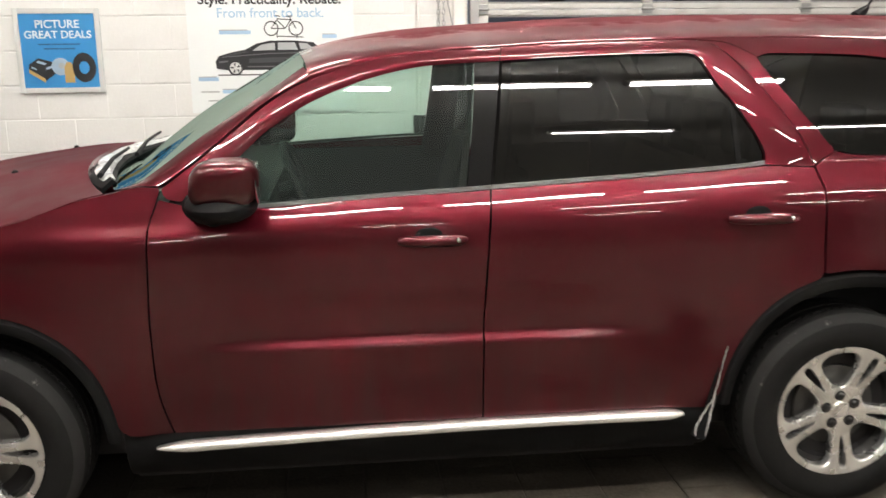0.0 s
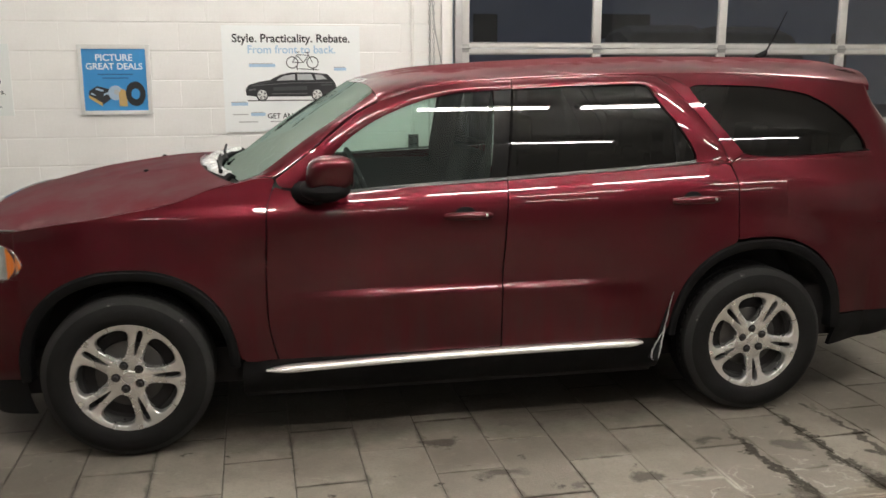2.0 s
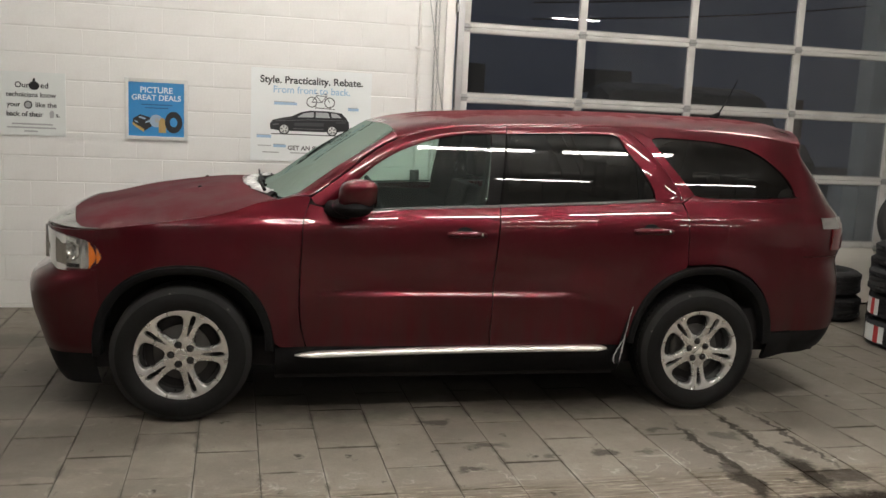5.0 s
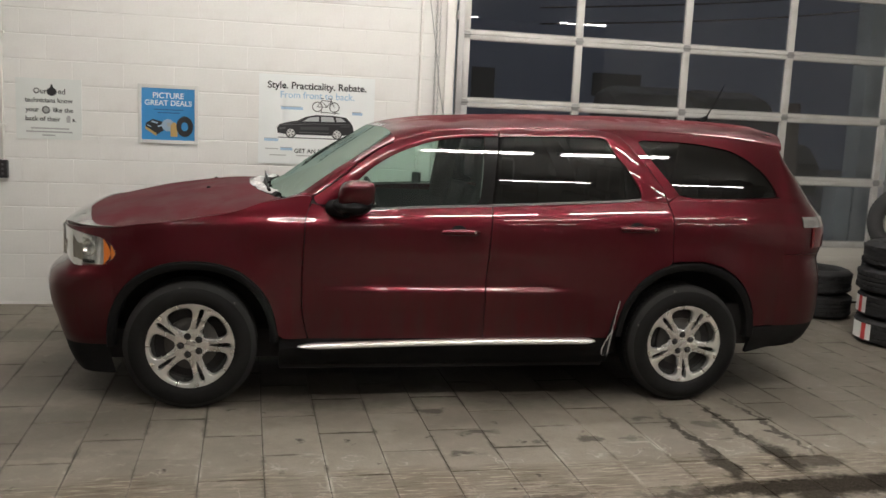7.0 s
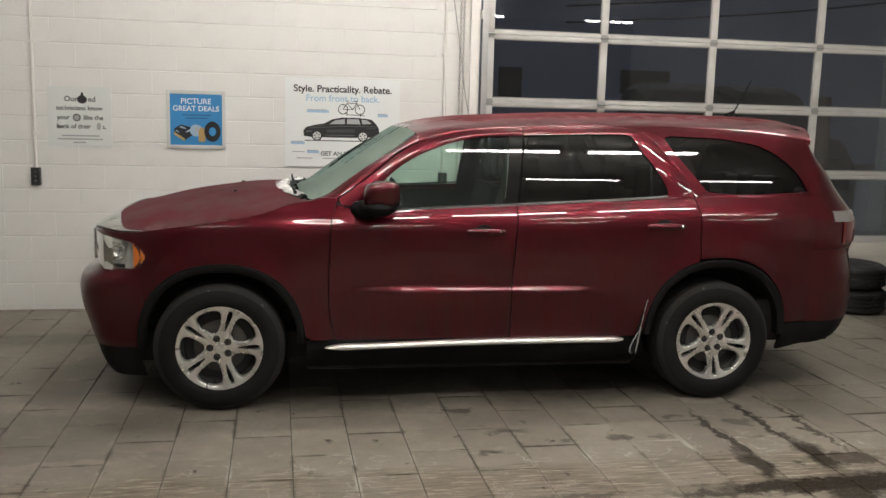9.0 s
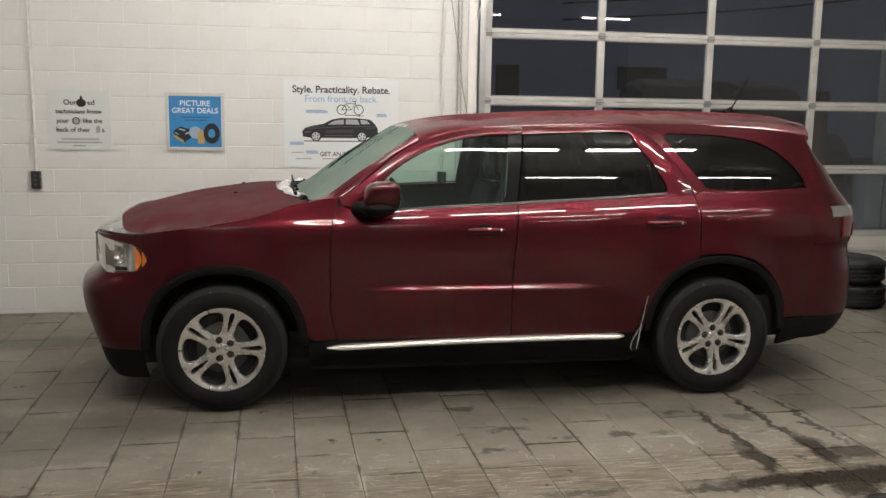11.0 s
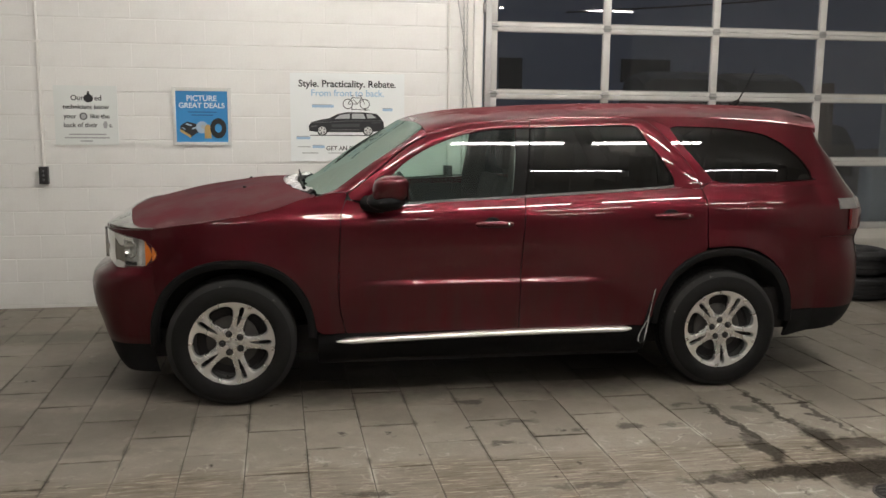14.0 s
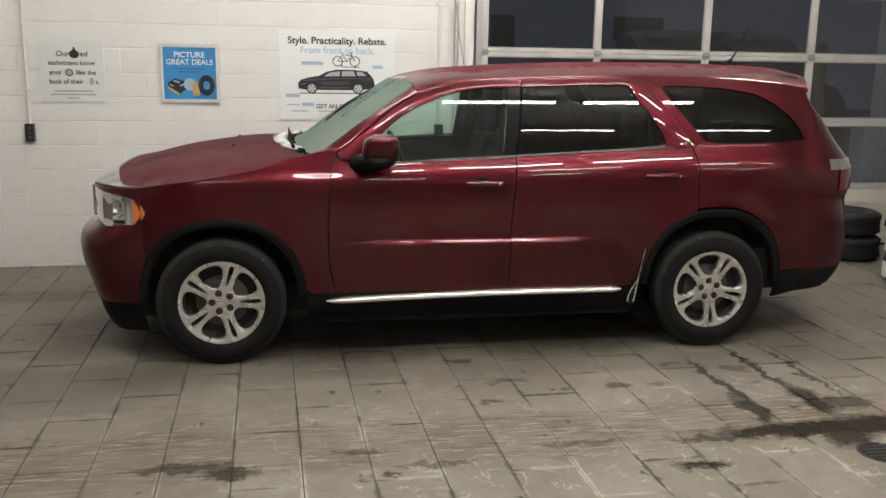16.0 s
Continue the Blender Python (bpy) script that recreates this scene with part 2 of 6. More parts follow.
    nt.links.new(mix(nt, wet, (0.34, 0.34, 0.34), (0.02, 0.02, 0.02)), b.inputs["Specular IOR Level"])
    bump(nt, mix(nt, band, fine, streak), 0.5, 0.004, b)
    return m


# the first six darken the floor under and ahead of the car: painted shade
STAINS_AND_SHADE = [(0.85, 0.55, 1.30, 0.70, 0.85), (2.15, 0.50, 1.20, 0.70, 0.85), (-0.35, 0.62, 0.55, 0.5, 0.55), (3.35, 0.36, 0.50, 0.26, 0.45), (-1.0, -0.25, 1.35, 0.42, 0.28), (-0.75, 0.7, 0.8, 0.6, 0.30), (2.88, -1.42, 0.64, 0.105, 1.0), (3.35, -1.42, 0.52, 0.15, 1.0), (2.42, -1.44, 0.30, 0.06, 0.80), (3.06, -1.54, 0.17, 0.15, 0.92),
          (2.80, -0.72, 0.036, 0.52, 0.90), (2.78, -1.14, 0.075, 0.24, 0.92), (3.14, -0.55, 0.034, 0.50, 0.88), (3.17, -1.04, 0.095, 0.28, 0.95), (3.385, -0.58, 0.028, 0.55, 0.80), (3.34, -1.12, 0.17, 0.09, 0.75),
          (2.19, -1.72, 0.15, 0.06, 1.0), (-0.12, -1.40, 0.30, 0.055, 0.75), (0.10, -1.48, 0.15, 0.075, 0.88), (0.68, -1.35, 0.12, 0.035, 0.70), (0.80, -1.61, 0.05, 0.03, 0.85), (1.00, -1.52, 0.22, 0.03, 0.55),
          (1.40, -0.146, 0.11, 0.065, 0.72), (1.60, -0.52, 0.12, 0.06, 0.65), (1.43, -0.825, 0.10, 0.045, 0.72), (1.90, -0.707, 0.05, 0.03, 0.6), (2.64, -0.38, 0.09, 0.05, 0.6), (2.19, -0.69, 0.10, 0.05, 0.7), (2.44, -0.70, 0.07, 0.04, 0.5),
          (3.01, -0.51, 0.12, 0.07, 0.55), (1.79, 0.02, 0.10, 0.06, 0.6), (1.75, -1.40, 0.35, 0.03, 0.5), (-1.7, 1.80, 1.3, 0.22, 0.30), (-1.6, 0.40, 1.4, 0.16, 0.25), (-0.9, -0.65, 0.9, 0.07, 0.2)]

M_BLOCK = grained("painted_block", (0.822, 0.818, 0.790), 0.55, vary=0.05, scale=60, bumpy=0.35, dist=0.003, dirt=(0.742, 0.732, 0.70), dirt_scale=2.2, dirt_at=(0.52, 0.8))
M_JOINT = grained("painted_mortar", (0.812, 0.806, 0.778), 0.7, vary=0.08, scale=40)
M_WHITE = grained("white_wall_paint", (0.83, 0.815, 0.775), 0.5, vary=0.04, scale=20, bumpy=0.1)
M_FAR_WALL = grained("grey_wall_paint", (0.27, 0.265, 0.25), 0.6, vary=0.1, scale=4, bumpy=0.1)
M_CEIL = grained("ceiling_paint", (0.72, 0.71, 0.68), 0.8, vary=0.05, scale=8)
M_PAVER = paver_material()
M_BED = grained("dirt_joint", (0.070, 0.060, 0.048), 0.9, vary=0.45, scale=9)
M_ALU = grained("door_aluminium", (0.56, 0.555, 0.53), 0.42, metal=0.15, vary=0.06, scale=30, bumpy=0.05, dirt=(0.44, 0.43, 0.40), dirt_scale=3)
M_ALU_DARK = grained("hinge_steel", (0.33, 0.33, 0.32), 0.45, metal=0.6, vary=0.15)
M_PANEL = grained("cream_door_panel", (0.70, 0.675, 0.61), 0.45, vary=0.04, scale=15, bumpy=0.05)
M_STEEL = grained("galvanised_steel", (0.45, 0.45, 0.44), 0.38, metal=0.8, vary=0.2, scale=25)
M_RUBBER = grained("tyre_rubber", (0.009, 0.0086, 0.0084), 0.75, vary=0.25, scale=60, bumpy=0.3, dirt=(0.017, 0.016, 0.015), dirt_scale=9, dirt_at=(0.55, 0.85), spec=0.2)
M_RUBBER_DUSTY = grained("salted_tread_rubber", (0.014, 0.0135, 0.013), 0.85, vary=0.3, scale=60, bumpy=0.4, dirt=(0.26, 0.25, 0.235), dirt_scale=22, dirt_at=(0.64, 0.80))
M_STOCK_TYRE = grained("new_tyre_rubber", (0.016, 0.016, 0.017), 0.62, vary=0.2, scale=40, bumpy=0.2, dirt=(0.04, 0.04, 0.04), dirt_scale=6)
M_BLACK = grained("black_plastic", (0.008, 0.008, 0.0085), 0.62, vary=0.2, scale=80, bumpy=0.15, dirt=(0.011, 0.010, 0.009), dirt_scale=4, dirt_at=(0.5, 0.85), spec=0.14)
M_GLOSS_BLACK = plain("gloss_black_trim", (0.010, 0.010, 0.011), 0.03)
M_DARK = plain("wheel_well_felt", (0.022, 0.020, 0.020), 0.95)
M_CHROME = grained("chrome", (0.88, 0.88, 0.87), 0.17, metal=1.0, vary=0.04, scale=20, bumpy=0)
M_LAMP_CHROME = grained("lamp_chrome", (0.70, 0.70, 0.685), 0.20, metal=0.5, vary=0.25, scale=22, bumpy=0.7, dist=0.01)
M_SILL_CHROME = grained("brushed_sill_chrome", (0.90, 0.90, 0.87), 0.42, metal=1.0, vary=0.05, scale=9, bumpy=0)
M_BELT = grained("satin_belt_trim", (0.13, 0.13, 0.13), 0.35, metal=0.3, vary=0.1, bumpy=0)
M_ALLOY = grained("silver_alloy", (0.88, 0.875, 0.86), 0.28, metal=0.92, vary=0.02, scale=4, bumpy=0.0)
M_BRAKE = grained("brake_iron", (0.10, 0.095, 0.09), 0.5, metal=0.7, vary=0.25)
# alloy coloured dark for the shade inside the rim
M_BARREL = grained("shaded_rim_barrel", (0.10, 0.098, 0.095), 0.5, metal=0.8, vary=0.3, scale=12)
M_NUT = grained("lug_nut_steel", (0.09, 0.09, 0.09), 0.3, metal=0.9, bumpy=0)
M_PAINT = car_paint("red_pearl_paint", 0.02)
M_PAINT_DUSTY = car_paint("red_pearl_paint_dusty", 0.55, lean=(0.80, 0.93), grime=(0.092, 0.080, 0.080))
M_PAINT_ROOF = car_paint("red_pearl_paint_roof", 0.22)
# the front side glass and windscreen films also stand for pale reflections
M_GLASS_FRONT = glass("clear_side_glass", (0.70, 0.85, 0.78), 0.06, (0.30, 0.37, 0.37))
M_GLASS_TINT = glass("privacy_glass", (0.045, 0.050, 0.054), 0.012, (0.25, 0.25, 0.25))
M_GLASS_SCREEN = glass("dusty_windscreen", (0.31, 0.45, 0.38), 0.10, (0.26, 0.40, 0.35), (0.30, 0.38, 0.34))
M_GLASS_DOOR = glass("door_pane_glass", (0.62, 0.64, 0.66), 0.02, (0.4, 0.4, 0.4))
M_LENS = glass("lamp_lens", (0.95, 0.96, 0.95), 0.03, (0.6, 0.6, 0.6))
M_AMBER = plain("amber_reflector", (0.85, 0.20, 0.015), 0.25, coat=0.6)
M_TAIL_RED = plain("red_tail_lens", (0.13, 0.003, 0.006), 0.15, coat=0.4)
M_TAIL_CLEAR = grained("clear_tail_lens", (0.30, 0.285, 0.28), 0.15, metal=0.3, vary=0.25, scale=60, coat=1.0)
M_SMOKE = grained("grey_acrylic", (0.205, 0.21, 0.195), 0.14, vary=0.2, scale=8, coat=1.0, bumpy=0)
M_COWL = grained("cowl_white", (0.86, 0.86, 0.85), 0.25, vary=0.1, scale=30, bumpy=0.5, dist=0.01, coat=0.6)
M_SEAT = grained("dark_cloth", (0.035, 0.036, 0.038), 0.9, vary=0.2, scale=120, bumpy=0.3)
M_DASH = grained("dash_plastic", (0.03, 0.03, 0.032), 0.7, vary=0.1, scale=80)
M_ICE = grained("salt_crust", (0.46, 0.455, 0.44), 0.6, vary=0.25, scale=90, bumpy=0.6, dist=0.004)
M_PAPER = grained("poster_paper", (0.845, 0.875, 0.865), 0.45, vary=0.02, scale=6, bumpy=0.05)
M_NOTICE = grained("matt_notice_paper", (0.755, 0.785, 0.760), 0.6, vary=0.03, scale=5, bumpy=0.08)
M_SLEEVE = grained("acrylic_sleeve", (0.70, 0.705, 0.68), 0.2, vary=0.05, coat=0.5, bumpy=0)
M_INK = plain("black_ink", (0.014, 0.014, 0.016), 0.6)
M_GREY_INK = plain("grey_ink", (0.42, 0.43, 0.43), 0.5)
M_BLUE_INK = plain("light_blue_ink", (0.38, 0.56, 0.72), 0.5)
M_DARK_INK = plain("charcoal_ink", (0.10, 0.10, 0.105), 0.6)
M_SHEEN_INK = plain("slate_ink", (0.045, 0.046, 0.05), 0.6)
M_BLUE = grained("blue_poster_print", (0.045, 0.27, 0.60), 0.35, vary=0.06, scale=5, coat=0.3, bumpy=0)
M_WHITE_INK = plain("white_ink", (0.80, 0.83, 0.85), 0.5)
M_TAN_INK = plain("tan_ink", (0.50, 0.33, 0.12), 0.5)
M_NAVY_INK = plain("navy_ink", (0.025, 0.115, 0.27), 0.5)
M_DISC_INK = plain("pale_blue_grey_ink", (0.36, 0.46, 0.58), 0.5)
M_BOX = plain("dark_control_box", (0.025, 0.024, 0.026), 0.4)
M_RED_LABEL = plain("red_label", (0.60, 0.05, 0.05), 0.5)
M_CAST = grained("cast_iron", (0.05, 0.047, 0.043), 0.55, metal=0.5, vary=0.3, scale=30, bumpy=0.4)
M_TUBE = emitter("fluorescent_tube", (1.0, 0.952, 0.90), TUBE_POWER)
M_FIXTURE = plain("fixture_enamel", (0.75, 0.75, 0.73), 0.4)
M_ASPHALT = grained("wet_asphalt", (0.05, 0.05, 0.052), 0.55, vary=0.3, scale=12)
M_OUT_WALL = grained("outside_cladding", (0.46, 0.52, 0.66), 0.8, vary=0.1, scale=3)
M_OUT_DARK = plain("dark_silhouette_paint", (0.010, 0.010, 0.012), 0.35)
M_POLE = grained("weathered_pole", (0.05, 0.042, 0.036), 0.9, vary=0.3)
M_OUT_PILLAR = grained("blue_grey_outside_pillar", (0.36, 0.41, 0.43), 0.7, vary=0.15, scale=6)


# ---- building helpers ----
def thing(name, m=None, label="", category="", group="", kind=""):
    ob = new(name)
    ob.empty_display_size = 0.1
    if m is not None:
        ob.matrix_world = m
    return tagged(ob, label, category, group, kind)


def raw(name, verts, faces, mat, parent=None, label="", smooth=True, angle=38):
    me = bpy.data.meshes.new(name)
    me.from_pydata([tuple(map(float, v)) for v in verts], [], faces)
    me.materials.append(mat)
    if smooth:
        me.polygons.foreach_set("use_smooth", [True] * len(me.polygons))
        me.set_sharp_from_angle(angle=radians(angle))
    me.update()
    ob = new(name, me)
    if parent is not None:
        ob.parent = parent
    return tagged(ob, label)


def part(name, bm, mat, parent=None, label="", smooth=True, angle=38):
    me = bpy.data.meshes.new(name)
    bmesh.ops.recalc_face_normals(bm, faces=bm.faces)
    bm.to_mesh(me)
    bm.free()
    me.materials.append(mat)
    if smooth:
        me.polygons.foreach_set("use_smooth", [True] * len(me.polygons))
        me.set_sharp_from_angle(angle=radians(angle))
    ob = new(name, me)
    if parent is not None:
        ob.parent = parent
    return tagged(ob, label)


def add_box(bm, x0, x1, y0, y1, z0, z1, bevel=0.0, seg=2):
    r = bmesh.ops.create_cube(bm, size=1.0, matrix=Matrix.LocRotScale(((x0 + x1) / 2, (y0 + y1) / 2, (z0 + z1) / 2), None, (abs(x1 - x0), abs(y1 - y0), abs(z1 - z0))))
    if bevel:
        vs = r["verts"]
        es = list({e for v in vs for e in v.link_edges})
        bmesh.ops.bevel(bm, geom=es, offset=bevel, segments=seg, profile=0.7, affect="EDGES")
    return bm


def box(name, dims, mat, parent=None, label="", bevel=0.004, seg=2):
    bm = bmesh.new()
    add_box(bm, *dims, bevel=bevel, seg=seg)
    return part(name, bm, mat, parent, label)


def add_tube(bm, pts, r, n=10, caps=True):
    """A round bar along a line of points."""
    pts = [Vector(p) for p in pts]
    rings = []
    for i, p in enumerate(pts):
        d = (pts[min(i + 1, len(pts) - 1)] - pts[max(i - 1, 0)]).normalized()
        a = d.cross(Vector((0.31, 0.17, 0.93))).normalized()
        b = d.cross(a)
        rr = r[i] if isinstance(r, (list, tuple)) else r
        rings.append([bm.verts.new(p + rr * (math.cos(2 * math.pi * k / n) * a + math.sin(2 * math.pi * k / n) * b)) for k in range(n)])
    for r0, r1 in zip(rings, rings[1:]):
        for k in range(n):
            bm.faces.new((r0[k], r0[(k + 1) % n], r1[(k + 1) % n], r1[k]))
    if caps:
        bm.faces.new(rings[0])
        bm.faces.new(rings[-1][::-1])
    return bm


def tube(name, pts, r, mat, parent=None, label="", n=10):
    return part(name, add_tube(bmesh.new(), pts, r, n), mat, parent, label)


def lathe(profile, n, axis="Y", closed=False):
    """Verts and faces of a profile [(radius, height)] turned round an axis."""
    vs, fs = [], []
    m = len(profile)
    for k in range(n):
        a = 2 * math.pi * k / n
        for r, h in profile:
            c, s = r * math.cos(a), r * math.sin(a)
            vs.append((c, h, s) if axis == "Y" else (c, s, h))
    for k in range(n):
        for j in range(m if closed else m - 1):
            a, b = k * m + j, k * m + (j + 1) % m
            c, d = ((k + 1) % n) * m + (j + 1) % m, ((k + 1) % n) * m + j
            fs.append((a, b, c, d))
    return vs, fs


def turned(name, profile, n, mat, parent, label="", axis="Y", closed=False, at=(0, 0, 0)):
    vs, fs = lathe(profile, n, axis, closed)
    bm = bmesh.new()
    bv = [bm.verts.new(Vector(v) + Vector(at)) for v in vs]
    for f in fs:
        bm.faces.new([bv[i] for i in f])
    bmesh.ops.remove_doubles(bm, verts=bm.verts, dist=1e-5)
    return part(name, bm, mat, parent, label)


def flat_shape(name, outline, depth, mat, parent, label=""):
    """A flat cut-out in the x-z plane, depth thick towards -y."""
    n = len(outline)
    vs = [(x, -depth, z) for x, z in outline] + [(x, 0, z) for x, z in outline]
    fs = [tuple(range(n)), tuple(range(2 * n - 1, n - 1, -1))] + [(i, i + n, (i + 1) % n + n, (i + 1) % n) for i in range(n)]
    return raw(name, vs, fs, mat, parent, label, smooth=False)


def lettering(name, words, size, x, z, mat, parent, depth=0.0015, align="LEFT", bold=0.0, label=""):
    """Words in the built-in font as a mesh in the x-z plane, facing -y."""
    cu = bpy.data.curves.new(name, "FONT")
    cu.body, cu.size, cu.align_x, cu.extrude, cu.offset = words, size, align, 0.0004, bold
    tmp = bpy.data.objects.new(name, cu)
    scene.collection.objects.link(tmp)
    me = bpy.data.meshes.new_from_object(tmp.evaluated_get(bpy.context.evaluated_depsgraph_get()))
    bpy.data.objects.remove(tmp)
    me.transform(Matrix.Translation((x, -depth, z)) @ Matrix.Rotation(radians(90), 4, "X"))
    # one mesh a word
    P = [v.co.copy() for v in me.vertices]
    polys = sorted((min(P[i].x for i in p.vertices), max(P[i].x for i in p.vertices), tuple(p.vertices)) for p in me.polygons)
    groups, reach = [[]], None
    for lo, hi, f in polys:
        if reach is not None and lo - reach > 0.13 * size:
            groups.append([])
        groups[-1].append(f)
        reach = hi if reach is None else max(reach, hi)
    ob = None
    for fs in groups:
        ids = sorted({i for f in fs for i in f})
        at = {i: k for k, i in enumerate(ids)}
        ob = raw(name, [P[i] for i in ids], [tuple(at[i] for i in f) for f in fs], mat, parent, label, smooth=False)
    return ob


# ---- the room ----
ROOM_X0, ROOM_X1, ROOM_Y0, CEIL_Z = -7.0, 9.6, -12.0, 4.25
DOOR_X0, DOOR_X1, DOOR_TOP = 2.19, 6.70, 3.67

wall_north = thing("wall_north", label="white painted concrete block wall of the service bay", category="wall", kind="structure")
floor = thing("floor", label="grey concrete paver floor, worn and stained by oil and water", category="floor", kind="structure")

bm = bmesh.new()
T = 0.25
add_box(bm, ROOM_X0, 1.815, WALL_Y + 0.005, WALL_Y + T, -0.05, CEIL_Z)
add_box(bm, 1.815, DOOR_X0 - 0.06, WALL_Y + 0.005, WALL_Y + T, -0.05, CEIL_Z)
add_box(bm, DOOR_X0 - 0.06, DOOR_X1 + 0.06, WALL_Y + 0.005, WALL_Y + T, DOOR_TOP, CEIL_Z)
add_box(bm, DOOR_X1 + 0.06, ROOM_X1, WALL_Y + 0.005, WALL_Y + T, -0.05, CEIL_Z)
part("mortar", bm, M_JOINT, wall_north, smooth=False)
bm = bmesh.new()
add_box(bm, 1.958, DOOR_X0 - 0.062, WALL_Y - 0.022, WALL_Y + 0.012, 0.0, CEIL_Z - 0.004, 0.004)
part("jamb_board", bm, M_WHITE, wall_north, "smooth white painted jamb beside the overhead door")
bm = bmesh.new()
add_box(bm, 2.035, 2.105, WALL_Y - 0.062, WALL_Y - 0.022, 0.0, DOOR_TOP, 0.004)
part("jamb_strip", bm, M_WHITE, wall_north)
bm = bmesh.new()
add_box(bm, DOOR_X1 + 0.062, ROOM_X1, WALL_Y - 0.004, WALL_Y + 0.012, 0.0, CEIL_Z - 0.004, 0.004)
part("plaster_pier", bm, M_WHITE, wall_north, "smooth white wall past the door")
bm = bmesh.new()
add_box(bm, DOOR_X0 - 0.06, DOOR_X1 + 0.06, WALL_Y - 0.004, WALL_Y + 0.012, DOOR_TOP + 0.002, CEIL_Z - 0.004, 0.004)
part("lintel_board", bm, M_WHITE, wall_north)

# walls out of view, toned for bounce and for what the car reflects
for name, dims, lab in (("wall_south", (ROOM_X0, ROOM_X1, ROOM_Y0 - 0.2, ROOM_Y0, -0.05, CEIL_Z), "unseen rear wall, grey to darken reflections"),
                        ("wall_west", (ROOM_X0 - 0.2, ROOM_X0, ROOM_Y0, WALL_Y + T, -0.05, CEIL_Z), "white painted side wall of the bay"),
                        ("wall_east", (ROOM_X1, ROOM_X1 + 0.2, ROOM_Y0, WALL_Y + T, -0.05, CEIL_Z), "white painted side wall of the bay")):
    w = box(name, dims, M_FAR_WALL if name == "wall_south" else M_WHITE, bevel=0)
    tagged(w, lab, "wall", kind="structure")
tagged(box("ceiling", (ROOM_X0, ROOM_X1, ROOM_Y0, WALL_Y + T, CEIL_Z, CEIL_Z + 0.15), M_CEIL, bevel=0), "pale painted ceiling of the bay", "ceiling", kind="structure")
box("bed", (ROOM_X0, ROOM_X1, ROOM_Y0, WALL_Y + 0.012, -0.10, -0.006), M_BED, floor, bevel=0)

# strip lights under the ceiling, in rows along the wall
TUBE_Z = 4.0
def strip_light(x, y, length=1.16, tubes=(-0.032, 0.032)):
    lamp = thing("strip_light", pose(x, y, TUBE_Z), "white enamelled strip light with bare fluorescent tubes", "ceiling light", "strip lights under the ceiling")
    box("housing", (-length / 2 - 0.03, length / 2 + 0.03, -0.055, 0.055, 0.03, 0.10), M_FIXTURE, lamp, bevel=0.008)
    for dy in tubes:
        tube("tube", [(-length / 2, dy, 0.005), (length / 2, dy, 0.005)], 0.016, M_TUBE, lamp, n=12)
    for s in (-1, 1):
        box("end_cap", (s * (length / 2 + 0.028), s * (length / 2 + 0.002), -0.055, 0.055, -0.02, 0.03), M_FIXTURE, lamp, bevel=0.004)
    for s in (-1, 1):
        tube("hanger", [(s * length * 0.35, 0, 0.10), (s * length * 0.35, 0, CEIL_Z - TUBE_Z)], 0.006, M_STEEL, lamp, n=6)
    return lamp

# the row at y 0.9 is unseen, placed to brighten the wall
LIGHTS = [(2.42 + 1.46 * k, -2.4) for k in range(-2, 2)] + [(3.62 + 2.2 * k, -4.55) for k in range(0, 2)] + \
         [(-1.38, -9.4), (1.73, -9.4), (4.84, -9.4), (7.95, -9.4), (0.45, 0.9), (2.6, 0.9), (4.9, 0.9)]
first_light = strip_light(*LIGHTS[0])
for x, y in LIGHTS[1:]:
    if y > -4:
        copy_thing(first_light, pose(x, y, TUBE_Z))
# the rows further back and two fittings at the left burn one tube each
far_light = strip_light(*[p for p in LIGHTS if p[1] < -4][0], tubes=(0.0,))
# the fitting at (-2.3, 0.1) is unseen, added to brighten the left wall
for x, y in [p for p in LIGHTS if p[1] < -4][1:] + [(-2.3, 0.1), (-3.42, -2.4)]:
    copy_thing(far_light, pose(x, y, TUBE_Z))


# ---- overhead door ----
door = thing("door_1", pose(0, WALL_Y + 0.03, 0), "closed aluminium overhead door with glazed sections", "overhead door", kind="structure")
MULL = [2.226, 3.303, 4.390, 5.497, 6.62]
JOINTS = [0.0, 0.585, 1.262, 1.883, 2.486, 3.086, 3.66]
D0, D1 = -0.045, 0.0
